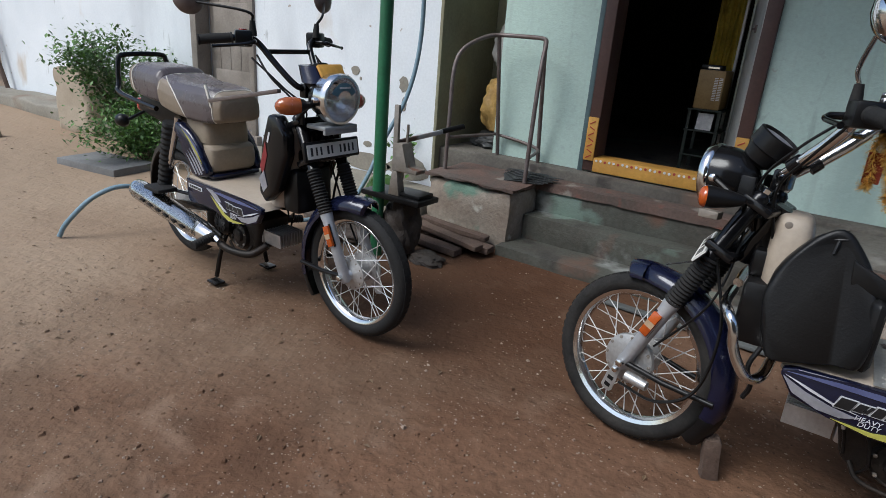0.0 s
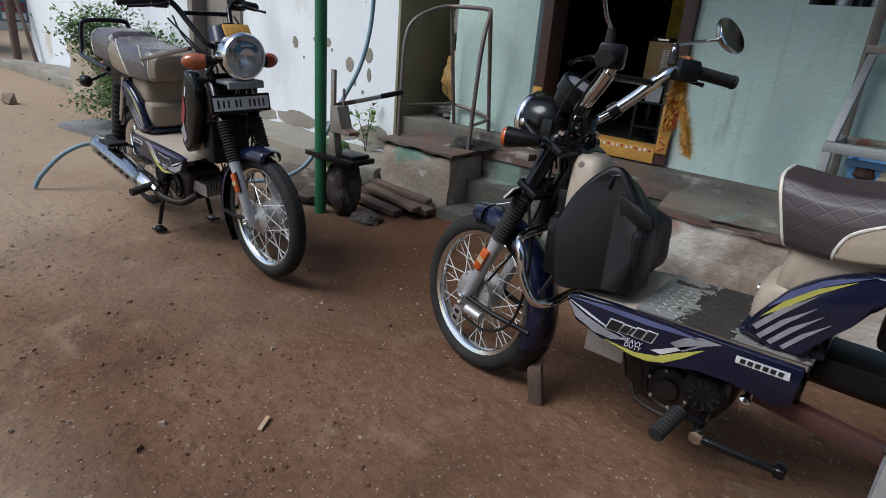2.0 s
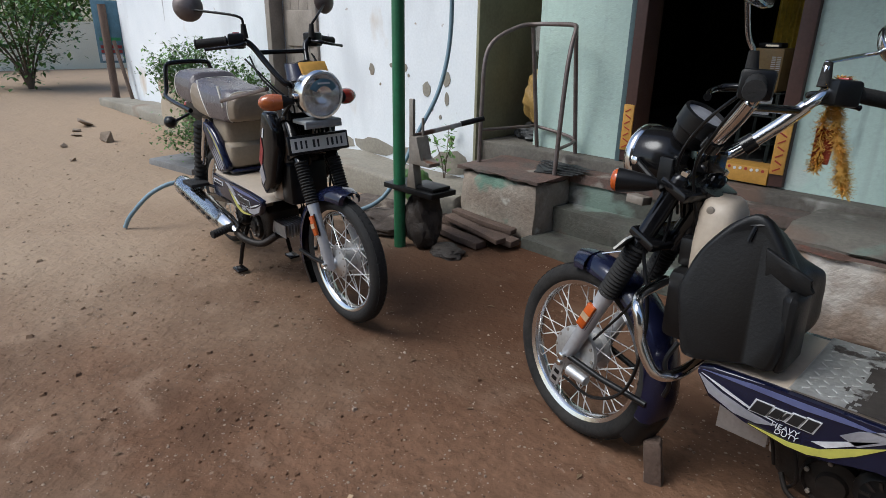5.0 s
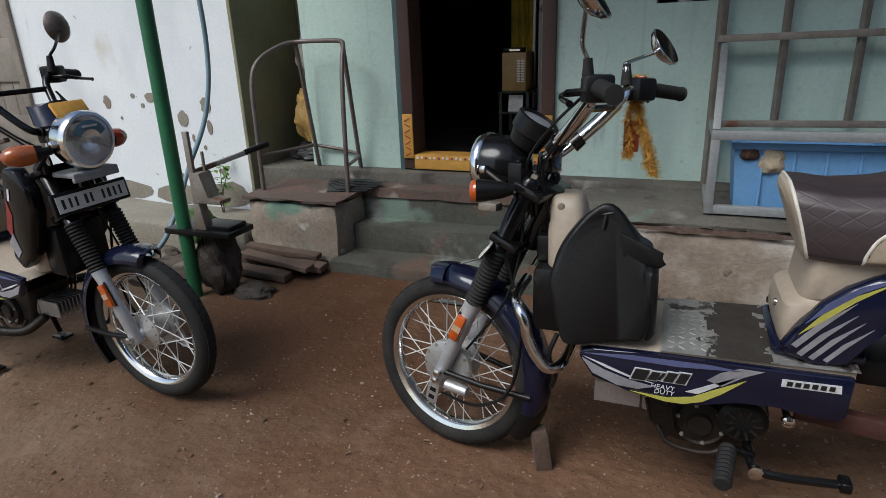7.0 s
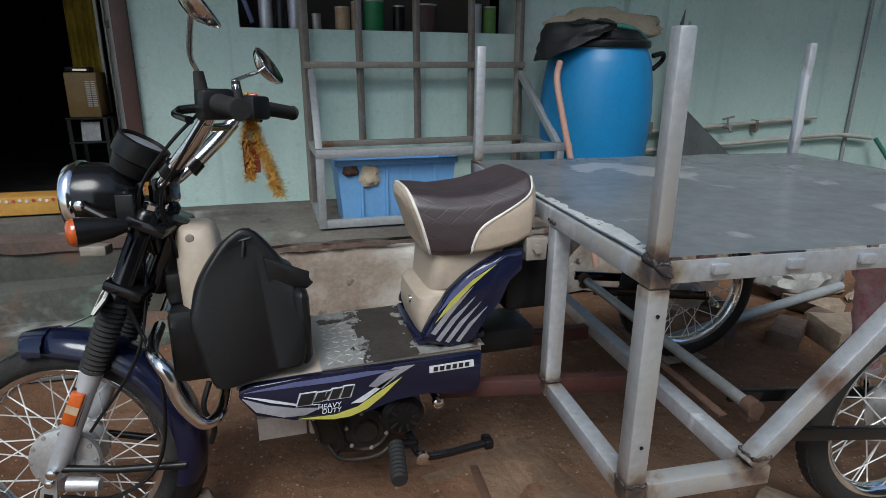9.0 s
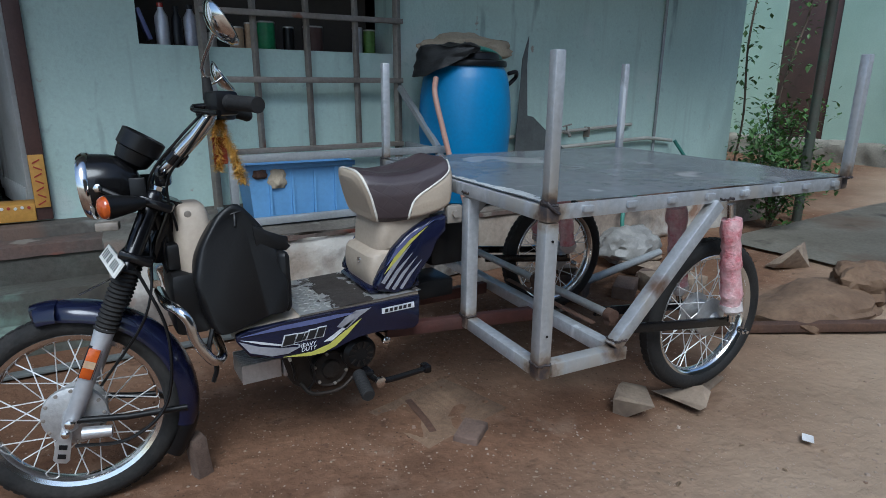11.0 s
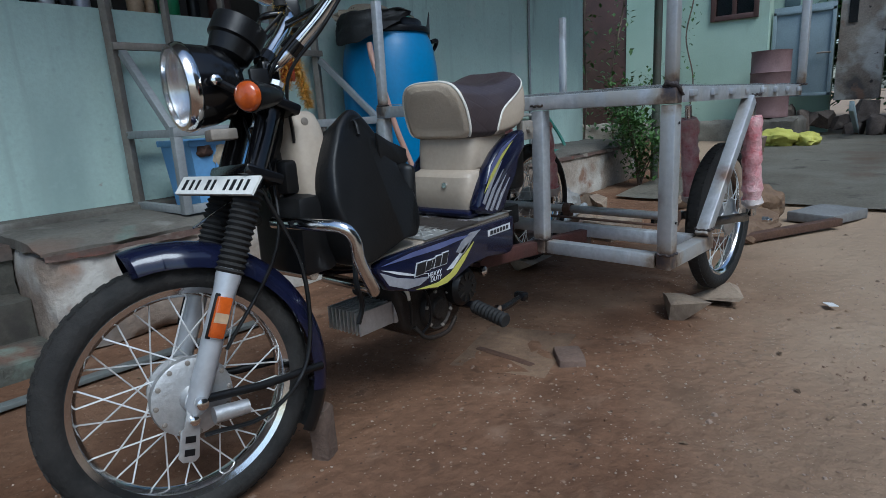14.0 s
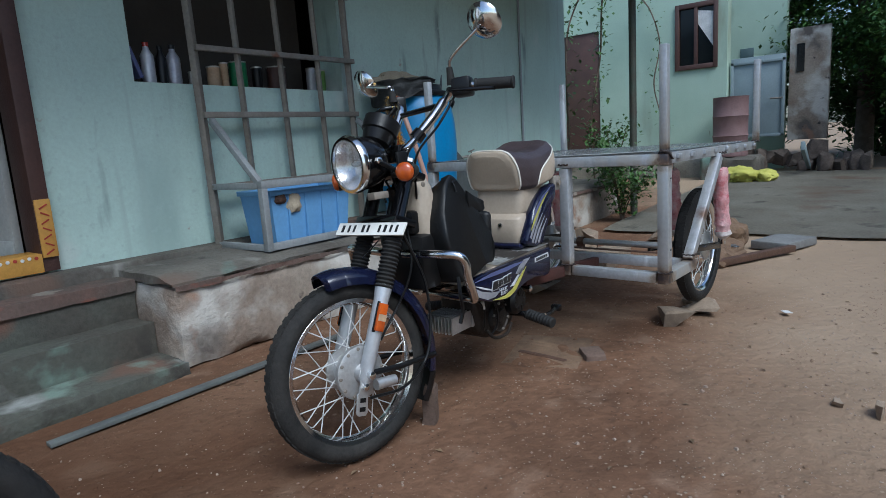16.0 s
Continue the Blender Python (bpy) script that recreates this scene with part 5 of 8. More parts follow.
bm = bmesh.new(); square_tube(bm, (0.245, 0.39, 0.32), (-0.27, 0.43, 0.335), 0.03, 0.042, bevel=0.003); part("draw_beam", bm, RED_BEAM, cart, "red oxide drawbar", smooth=40)
bm = bmesh.new(); square_tube(bm, (0.245, Wd - 0.39, 0.32), (-0.27, Wd - 0.45, 0.335), 0.03, 0.042, bevel=0.003); part("draw_beam", bm, RED_BEAM, cart, "red oxide drawbar", smooth=40)

# ---- stones, bricks and litter in the yard ----
def stone(name, c, s, seed, material=STONE, label="rough stone lying on the soil", category="stone", group="", rz=0.0):
    bm = bmesh.new(); rock(bm, (0, 0, 0), s, seed, 0.42, 0)
    ob = part(name, bm, material, smooth=30)
    ob.matrix_world = pose(c[0], c[1], c[2] + s[2] * 0.36, 0, 0, rz)
    return tagged(ob, label, category, group)
for c, s, sd, rz in (((1.21, 1.28, 0.0), (0.21, 0.17, 0.115), 5, 35), ((1.38, 1.24, 0.0), (0.24, 0.18, 0.105), 14, 70), ((1.60, 1.30, -0.01), (0.14, 0.12, 0.06), 12, 10), ((1.50, 2.10, 0.0), (0.26, 0.22, 0.085), 17, 0)):
    stone("wedge_stone", c, s, sd, STONE, "pale stone wedged under the trailer wheel", "stone", "wedge stones", rz)
for c, s, sd, lb in (((2.45, 2.35, 0), (0.30, 0.25, 0.12), 25, "rough stone behind the trailer"), ((2.9, 2.4, 0), (0.35, 0.22, 0.18), 27, "rough stone behind the trailer"), ((3.35, 2.0, 0.02), (0.4, 0.3, 0.2), 29, "rough stone near the apron edge"), ((0.54, 0.50, 0), (0.10, 0.09, 0.06), 31, "grey stone lying in the open yard"), ((0.56, 0.63, 0), (0.05, 0.04, 0.03), 33, "small grey stone in the open yard")):
    stone("yard_stone", c, s, sd, STONE, lb, "stone")
def lay_brick(c, s, rz, material=BRICK, label="broken brick half sunk in the soil", name="brick_piece"):
    bm = bmesh.new(); box(bm, (-s[0] / 2, -s[1] / 2, -0.02), (s[0] / 2, s[1] / 2, s[2]), 0.006)
    bmesh.ops.subdivide_edges(bm, edges=[e for e in bm.edges if e.calc_length() > 0.03], cuts=2, use_grid_fill=True); noisy(bm, 0.008, 14)
    ob = part(name, bm, material, smooth=40); ob.matrix_world = pose(c[0], c[1], c[2], 0, 0, rz)
    return tagged(ob, label, "brick")
lay_brick((0.635, 1.44, -0.006), (0.12, 0.075, 0.036), 38)
lay_brick((0.553, 1.62, -0.004), (0.23, 0.024, 0.014), 84, RUST, "rusty strip half sunk in the soil", "rusty_strip")
lay_brick((2.1, 2.15, 0), (0.22, 0.11, 0.07), 35, BRICK, "reddish brick lying behind the trailer")
lay_brick((2.35, 2.05, 0), (0.30, 0.2, 0.10), -12, STONE, "flat brown stone behind the trailer", "flat_stone")
lay_brick((0.62, 1.62, -0.012), (0.36, 0.30, 0.018), 14, MUD, "flat mud-coated slab sunk in the soil", "flat_slab")
lay_brick((3.20, 1.10, 0.04), (0.36, 0.26, 0.035), -20, SLAB, "grey slab tilted at the apron edge", "flat_slab")
bm = bmesh.new(); square_tube(bm, (1.95, 1.62, 0.03), (2.98, 1.02, 0.05), 0.05, 0.04, bevel=0.003)
tagged(part("rusty_channel", bm, RUST, smooth=40), "rusty steel channel lying along the apron edge", "steel bar")
bm = bmesh.new(); square_tube(bm, (-0.86, 2.605, 0.016), (0.35, 2.565, 0.016), 0.040, 0.014, bevel=0.002)
tagged(part("steel_strip", bm, SHEET_GREY, smooth=40), "grey steel strip lying along the foot of the steps", "steel bar")
bm = bmesh.new(); tube(bm, [(1.55, 2.2, 0.05), (2.6, 2.35, 0.12)], 0.022, 10)
tagged(part("steel_pipe", bm, RACK_LIGHT, smooth=60), "pale pipe lying on stones behind the trailer", "pipe")
bm = bmesh.new(); box(bm, (-0.024, -0.016, 0), (0.024, 0.016, 0.003)); ob = part("paper_scrap", bm, PAPER); ob.matrix_world = pose(1.53, 0.88, 0.012, 3, 4, 30); tagged(ob, "white scrap of paper on the soil", "paper")
bm = bmesh.new(); box(bm, (-0.028, -0.006, 0), (0.028, 0.006, 0.003)); ob = part("paper_scrap", bm, CAN_TAN); ob.matrix_world = pose(-0.60, 1.02, 0.01, 3, 4, -60); tagged(ob, "pale wood chip on the soil", "chip")
# litter and rubble behind the trailer
rnd = random.Random(41)
for i in range(9):
    x, y = rnd.uniform(1.75, 3.3), rnd.uniform(2.05, 2.65)
    if i % 3 == 0:
        lay_brick((x, y, ground_z(x, y)), (rnd.uniform(0.12, 0.22), 0.10, rnd.uniform(0.05, 0.08)), rnd.uniform(0, 180), BRICK, "dull broken brick in the rubble behind the trailer")
    else:
        stone("rubble_stone", (x, y, ground_z(x, y)), (rnd.uniform(0.12, 0.28), rnd.uniform(0.1, 0.2), rnd.uniform(0.08, 0.16)), i * 5 + 140, STONE, "brown stone in the rubble behind the trailer", "stone", "rubble behind the trailer", rnd.uniform(0, 180))
crumpled("mud_lump", (3.05, 1.45, 0.10), (0.36, 0.28, 0.26), MUD, "rough brown lump of dried mud beside the slab", "lump", 51)
crumpled("soil_mound", (2.75, 1.50, 0.0), (0.85, 0.5, 0.24), MUD, "small heap of loose red soil by the rusty channel", "heap", 22)
# pebbles
bm = bmesh.new()
rnd = random.Random(5)
for i in range(24000):
    x, y = rnd.uniform(-6.5, 4.5), rnd.uniform(-0.3, 2.9)
    if rnd.random() < 0.5:
        x, y = rnd.gauss(-1.2, 1.4), rnd.gauss(1.0, 0.6)
    if i % 4 == 0:
        x, y = rnd.gauss(1.3, 0.7), rnd.gauss(0.55, 0.35)
    if y > 2.75:
        continue
    s = min(0.014, 0.0012 + rnd.expovariate(820))
    z = ground_z(x, y)
    k = [V(x + s * rnd.uniform(0.6, 1.2) * math.cos(a), y + s * rnd.uniform(0.6, 1.2) * math.sin(a), z - 0.002) for a in (0.4, 1.9, 3.4, 5.0)]
    vs = [bm.verts.new(q) for q in k]
    top = [bm.verts.new(V(x, y, z) + (q - V(x, y, z)) * 0.6 + V(0, 0, s * rnd.uniform(0.4, 0.9))) for q in k]
    bm.faces.new(top)
    for j in range(4):
        bm.faces.new((vs[j], vs[(j + 1) % 4], top[(j + 1) % 4], top[j]))
me = bpy.data.meshes.new("pebbles"); bm.to_mesh(me); bm.free(); me.materials.append(PEBBLE)
tagged(new("pebbles", me), "pale grit and pebbles strewn over the soil", "pebbles", kind="stuff")

# dry leaves and chips
bm = bmesh.new()
rnd = random.Random(17)
for i in range(260):
    if i % 4 == 0:
        x, y = rnd.gauss(-2.2, 0.6), rnd.gauss(1.35, 0.4)
    else:
        x, y = rnd.uniform(-6.0, 3.6), rnd.uniform(0.2, 2.6)
    z, a, s = ground_z(x, y) + 0.003, rnd.uniform(0, 6.28), rnd.uniform(0.005, 0.016)
    d, w = V(math.cos(a), math.sin(a), 0), V(-math.sin(a), math.cos(a), 0)
    c = V(x, y, z)
    vs = [bm.verts.new(q) for q in (c - d * s, c + w * s * 0.4 + V(0, 0, 0.25 * s), c + d * s, c - w * s * 0.4 + V(0, 0, 0.35 * s))]
    bm.faces.new(vs[:3]); bm.faces.new((vs[0], vs[2], vs[3]))
me = bpy.data.meshes.new("leaf_litter"); bm.to_mesh(me); bm.free(); me.materials.append(DRY_LEAF)
tagged(new("leaf_litter", me), "dry brown leaf bits and chips on the soil", "litter", kind="stuff")

# clods of crumbled soil
bm = bmesh.new()
rnd = random.Random(29)
for i in range(1800):
    k = i % 4
    if k == 0:
        x, y = rnd.gauss(-0.75, 0.35), rnd.gauss(1.0, 0.22)
    elif k == 1:
        x, y = rnd.gauss(-1.9, 0.6), rnd.gauss(0.9, 0.35)
    else:
        x, y = rnd.uniform(-2.8, 1.6), rnd.uniform(0.3, 2.6)
    s = min(0.020, 0.003 + rnd.expovariate(430))
    z = ground_z(x, y)
    a0 = rnd.uniform(0, 6.28)
    k5 = [V(x + s * rnd.uniform(0.6, 1.1) * math.cos(a0 + a), y + s * rnd.uniform(0.6, 1.1) * math.sin(a0 + a), z - 0.002) for a in (0, 1.25, 2.5, 3.75, 5.0)]
    vs = [bm.verts.new(q) for q in k5]
    top = [bm.verts.new(V(x, y, z) + (q - V(x, y, z)) * rnd.uniform(0.4, 0.75) + V(0, 0, s * rnd.uniform(0.35, 0.75))) for q in k5]
    bm.faces.new(top)
    for j in range(5):
        bm.faces.new((vs[j], vs[(j + 1) % 5], top[(j + 1) % 5], top[j]))
me = bpy.data.meshes.new("soil_clods"); bm.to_mesh(me); bm.free(); me.materials.append(SOIL)
tagged(new("soil_clods", me), "crumbled clods of brown soil on the yard", "soil", kind="stuff")

# ---- the two mopeds ----
def quilted(m, k=70.0):
    """Adds a stitched relief of diamonds to a material, wrapped over the top and sides."""
    nt = m.node_tree
    n, l = nt.nodes, nt.links
    tc, sep = n.new("ShaderNodeTexCoord"), n.new("ShaderNodeSeparateXYZ")
    l.new(tc.outputs["Object"], sep.inputs[0])

    def op(kind, p, q=None):
        node = n.new("ShaderNodeMath"); node.operation = kind
        for i, v in enumerate((p, q)):
            if v is None:
                continue
            if isinstance(v, float):
                node.inputs[i].default_value = v
            else:
                l.new(v, node.inputs[i])
        return node.outputs[0]
    side = op('SUBTRACT', sep.outputs[2], op('ABSOLUTE', sep.outputs[1]))
    along_x = op('MULTIPLY', sep.outputs[0], 0.85)
    cuts = [op('ABSOLUTE', op('SINE', op('MULTIPLY', op(kind, along_x, side), k))) for kind in ('ADD', 'SUBTRACT')]
    r = n.new("ShaderNodeMapRange"); r.interpolation_type = 'SMOOTHSTEP'
    r.inputs[1].default_value, r.inputs[2].default_value = 0.0, 0.30
    l.new(op('MINIMUM', *cuts), r.inputs[0])
    b = n.new("ShaderNodeBump"); b.inputs["Strength"].default_value, b.inputs["Distance"].default_value = 0.15, 0.0025
    l.new(r.outputs[0], b.inputs["Height"])
    l.new(b.outputs[0], n["Principled BSDF"].inputs["Normal"])
    return m

QUILT = quilted(mat("quilted_brown_vinyl", (0.040, 0.029, 0.032), 0.46, 0, (0.054, 0.039, 0.040), 7, 0.15, 140, 0.0))

BOWL = mat("satin_reflector", (0.92, 0.92, 0.92), 0.22, 0.75, (0.8, 0.8, 0.8), 9, 0.05, 60, 0.0)
HUB = V(1.200, 0, 0.257)
RK = radians(24)
FU = V(-math.sin(RK), 0, math.cos(RK))
FN = V(math.cos(RK), 0, math.sin(RK))

def fork(s, y=0.0, d=0.0):
    """A point s metres up the fork from the axle, y to the left, d ahead of the fork's line."""
    return HUB + FU * s + FN * d + V(0, y, 0)

def words(text, size, m, material, parent, name="lettering", label=""):
    """Flat lettering with the built-in font, in the xy plane of the pose m."""
    cu = bpy.data.curves.new("text", 'FONT')
    cu.body, cu.size, cu.extrude, cu.align_x, cu.align_y, cu.shear = text, size, 0.0004, 'CENTER', 'CENTER', 0.15
    tmp = bpy.data.objects.new("text", cu)
    me = bpy.data.meshes.new_from_object(tmp)
    bpy.data.objects.remove(tmp)
    me.transform(m)
    me.materials.append(material)
    ob = new(name, me)
    ob.parent = parent
    if label:
        tagged(ob, label)
    return ob

def seat_loft(name, stations, parent, mats, pick, label, lean=lambda x: 0.0):
    """A padded seat: stations of (x, bottom z, top z, half width, dish)."""
    bm = bmesh.new()
    rs = []
    for x, zb, zt, hw, dish in stations:
        h = zt - zb
        ring = []
        for yy, zz in ((-0.80, 0), (-0.97, 0.10), (-1.0, 0.32), (-0.99, 0.56), (-0.91, 0.79), (-0.74, 0.94), (-0.46, 1.0 - dish * 0.4), (-0.2, 1.0 - dish), (0.2, 1.0 - dish), (0.46, 1.0 - dish * 0.4), (0.74, 0.94), (0.91, 0.79), (0.99, 0.56), (1.0, 0.32), (0.97, 0.10), (0.80, 0)):
            ring.append(V(x - lean(x) * (1 - zz), yy * hw, zb + zz * h))
        rs.append(ring)
    rings(bm, rs)
    bmesh.ops.subdivide_edges(bm, edges=bm.edges[:], cuts=8, use_grid_fill=True, smooth=0.3)
    bm.normal_update()
    for f in bm.faces:
        f.material_index = pick(f.calc_center_median(), f.normal)
    for _ in range(7):
        bmesh.ops.smooth_vert(bm, verts=bm.verts[:], factor=0.5, use_axis_x=True, use_axis_y=True, use_axis_z=True)
    return part(name, bm, mats, parent, label, smooth=60)

def piping(parent, pts, r=0.003):
    line = smooth_line(pts, 6)
    skin = np.array([v.co[:] for v in parent.data.vertices])
    for _ in range(2):
        line = [V(*skin[np.argmin(((skin - np.array(q[:])) ** 2).sum(1))]) for q in line]
        for _ in range(5):
            line = [line[0]] + [(a + b * 2 + c) / 4 for a, b, c in zip(line, line[1:], line[2:])] + [line[-1]]
    bm = bmesh.new(); tube(bm, line, r, 6); return part("piping", bm, PIPING, parent, "cream piping", smooth=60)

def flat(name, pts, y, material, parent, label="", t=0.0015):
    """A thin decal on the side panel, its outline in (x, z)."""
    bm = bmesh.new(); s = 1 if y > 0 else -1; plate(bm, pts, y, y + s * t); return part(name, bm, material, parent, label)

def moped(where, steer, kind, label, tyre):
    t = thing("moped", label, "moped", where)
    A = kind == "A"
    S = Matrix.Translation(HUB - FN * 0.035) @ Matrix.Rotation(radians(steer), 4, FU) @ Matrix.Translation(-(HUB - FN * 0.035))
    SB = S @ Matrix.Translation((0, 0, 0.045 if A else 0.0))
    def p(name, bm, material, parent=t, lb="", sm=45, st=False):
        if st:
            bmesh.ops.transform(bm, matrix=SB if st == 2 else S, verts=bm.verts[:])
        return part(name, bm, material, parent, lb, smooth=sm)
    # front wheel and fork
    wheel(t, HUB, S, "front_wheel", 0.075, tyre)
    bm = bmesh.new()
    lathe(bm, [(0.020, -0.056), (0.024, -0.052), (0.062, -0.050), (0.073, -0.046), (0.075, -0.036), (0.05, -0.034)], Matrix.Translation(HUB) @ pose(0, 0, 0, 90), 36); p("brake_plate", bm, ALLOY, t, "alloy brake plate", 35, True)
    for i in range(12):
        a = 2 * math.pi * i / 12
        bm = bmesh.new(); lathe(bm, [(0.0048, 0), (0.0048, 0.003), (0.001, 0.004)], along(HUB + V(0.066 * math.cos(a), 0.0475, 0.066 * math.sin(a)), HUB + V(0.066 * math.cos(a), 0.2, 0.066 * math.sin(a))), 8); p("hub_rivet", bm, RACK, t, "", 40, True)
        bm = bmesh.new(); lathe(bm, [(0.0035, 0), (0.0035, 0.002), (0.001, 0.003)], along(HUB + V(0.052 * math.cos(a), -0.0375, 0.052 * math.sin(a)), HUB + V(0.052 * math.cos(a), -0.2, 0.052 * math.sin(a))), 8); p("hub_rivet", bm, RACK, t, "", 40, True)
    bm = bmesh.new()
    arm = Matrix.Translation(HUB + V(0.012, 0.072, -0.018)) @ pose(0, 0, 0, 0, -14, 0)
    plate(bm, [(-0.010, 0.006), (0.012, 0.006), (0.014, -0.030), (0.020, -0.034), (0.020, -0.082), (0.012, -0.090), (-0.010, -0.090), (-0.016, -0.082), (-0.014, -0.034), (-0.012, -0.028)], 0, 0.005, 0.001); bmesh.ops.transform(bm, matrix=arm, verts=bm.verts[:]); ba = p("brake_arm", bm, ALLOY, t, "pierced alloy brake arm", 40, True)
    for z in (-0.048, -0.072):
        bm = bmesh.new(); box(bm, (-0.007, 0.0052, z - 0.006), (0.011, 0.0064, z + 0.006), 0, arm); p("arm_slot", bm, BLACK, ba, "", None, True)
    bm = bmesh.new(); lathe(bm, [(0.009, 0), (0.009, 0.012), (0.005, 0.014)], Matrix.Translation(arm @ V(0, 0.005, -0.012)) @ pose(0, 0, 0, -90), 8); p("arm_bolt", bm, CHROME, ba, "", 40, True)
    bm = bmesh.new(); tube(bm, [HUB + V(-0.02, 0.080, -0.035), HUB + V(-0.085, 0.080, -0.040)], [0.016, 0.014], 10); p("cable_end", bm, ALLOY, ba, "alloy cable adjuster", 50, True)
    for y in (-0.07, 0.07):
        bm = bmesh.new(); tube(bm, [fork(-0.025, y), fork(-0.015, y), fork(0.20, y), fork(0.23, y), fork(0.245, y)], [0.012, 0.0195, 0.0205, 0.0235, 0.0235], 18)
        leg = p("fork_leg", bm, SILVER, t, "silver fork slider", 50, True)
        bm = bmesh.new(); lathe(bm, [(0.011, 0), (0.011, 0.016), (0.007, 0.018)], Matrix.Translation(HUB + V(0, y + (0.016 if y > 0 else -0.016), 0)) @ pose(0, 0, 0, -90 if y > 0 else 90), 8); p("axle_nut", bm, CHROME, leg, "", 40, True)
        bm = bmesh.new()
        sy = 1 if y > 0 else -1
        m = Matrix.Translation(fork(0.155, y + sy * 0.022, 0.004)) @ pose(0, 0, 0, 0, -24, 0)
        box(bm, (-0.0135, -0.006, -0.038), (0.0135, 0.006, 0.038), 0.003, m); rf = p("reflector", bm, ORANGE, leg, "amber side reflector", 40, True)
        bm = bmesh.new(); box(bm, (-0.0125, sy * 0.0062 - 0.0006, -0.010), (0.0125, sy * 0.0062 + 0.0006, 0.008), 0, m); p("reflector_band", bm, CAN_TAN, rf, "worn pale band", None, True)
        bm = bmesh.new(); box(bm, (-0.0165, -0.0085, -0.042), (0.0165, -0.0055, 0.042), 0.001, m if sy > 0 else Matrix.Translation((0, 0.014, 0)) @ m); p("reflector_back", bm, BLACK, leg, "", 40, True)
        bm = bmesh.new(); k = 15
        tube(bm, [fork(0.235 + 0.165 * i / (2 * k), y) for i in range(2 * k + 1)], [0.0275 if i % 2 else 0.0225 for i in range(2 * k + 1)], 16); p("fork_gaiter", bm, RUBBER, t, "ribbed rubber fork boot", 30, True)
        bm = bmesh.new(); tube(bm, [fork(0.395, y), fork(0.40, y), fork(0.59, y), fork(0.60, y)], [0.026, 0.0215, 0.0215, 0.012], 16); p("fork_tube", bm, BLACK_PAINT, t, "black upper fork tube", 45, True)
        bm = bmesh.new(); lathe(bm, [(0.014, 0), (0.014, 0.01), (0.008, 0.012)], along(fork(0.602, y), fork(0.62, y)), 6); p("fork_cap", bm, CHROME, t, "", 35, True)
    for s in (0.43, 0.570):
        bm = bmesh.new()
        box(bm, (-0.05, -0.098, -0.011), (0.028, 0.098, 0.011), 0.006, Matrix.Translation(fork(s)) @ pose(0, 0, 0, 0, -24, 0)); p("fork_clamp", bm, BLACK_PAINT, t, "", 40, True)
    bm = bmesh.new(); tube(bm, [fork(0.42, 0, -0.04), fork(0.585, 0, -0.04)], 0.026, 16); p("head_tube", bm, BLACK_PAINT)
    # mudguard
    def guard(a0, a1, r0, w0, w1, n=22):
        rs = []
        for i in range(n + 1):
            a = radians(a0 + (a1 - a0) * i / n)
            f = i / n
            hw = (w0 + (w1 - w0) * f) / 2 * min(1, 0.72 + 3 * f)
            c, o = V(math.cos(a), 0, math.sin(a)), []
            prof = [(-1, -0.030), (-0.97, -0.012), (-0.7, 0.004), (-0.3, 0.011), (0, 0.013), (0.3, 0.011), (0.7, 0.004), (0.97, -0.012), (1, -0.030)]
            for yy, dr in prof + [(q, d - 0.0035) for q, d in prof[::-1]]:
                o.append(HUB + c * (r0 + dr) + V(0, yy * hw, 0))
            rs.append(o)
        return rs
    bm = bmesh.new(); rings(bm, guard(85, 196, 0.274, 0.105, 0.115)); mg = p("front_mudguard", bm, NAVY, t, "dark blue front mudguard", 40, True)
    bm = bmesh.new(); rings(bm, guard(193, 216, 0.276, 0.112, 0.10, 6)); p("mud_flap", bm, BLACK, mg, "black mud flap", 40, True)
    bm = bmesh.new()
    rs = guard(76, 88, 0.2765, 0.090, 0.112, 6); rings(bm, rs); p("guard_tip", bm, NAVY, mg, "", 40, True)
    for y in (-0.062, 0.062):
        bm = bmesh.new(); tube(bm, [HUB + V(-0.01, y * 1.25, 0), HUB + V(-0.12, y * 1.1, -0.015), HUB + V(-0.258, y * 0.9, -0.02)], 0.0085, 8); p("mudguard_stay", bm, BLACK, mg, "dark stay bar", 50, True)
    # headlamp, meter, indicators
    bm = bmesh.new()
    LC = V(1.105, 0, 0.868) if A else V(1.110, 0, 0.818)
    up = LC.z - 0.812
    LM = along(LC, LC + V(1, 0, -0.06)) @ Matrix.Diagonal((1, 1, 1, 1) if A else (0.93, 0.93, 0.93, 1))
    lathe(bm, [(0.012, -0.125), (0.045, -0.115), (0.068, -0.09), (0.079, -0.055), (0.083, -0.02), (0.083, -0.006)], LM, 32, caps=False); lamp = p("headlamp", bm, BLACK_PAINT, t, "black headlamp shell", 50, True)
    bm = bmesh.new(); lathe(bm, [(0.083, -0.016 if not A else -0.05), (0.0875, -0.012), (0.088, 0.0), (0.083, 0.010), (0.075, 0.010), (0.074, 0.002)], LM, 36, caps=False); p("lamp_ring", bm, CHROME, lamp, "chrome lamp ring", 50, True)
    bm = bmesh.new(); lathe(bm, [(0.075, 0.0), (0.066, -0.022), (0.048, -0.042), (0.02, -0.055), (0.004, -0.057)], LM, 32, caps=False); p("reflector_bowl", bm, BOWL, lamp, "bright reflector bowl", 60, True)
    bm = bmesh.new(); lathe(bm, [(0.008, -0.05), (0.009, -0.02), (0.004, -0.012)], LM, 12); p("bulb", bm, WHITE_PAINT, lamp, "", 60, True)
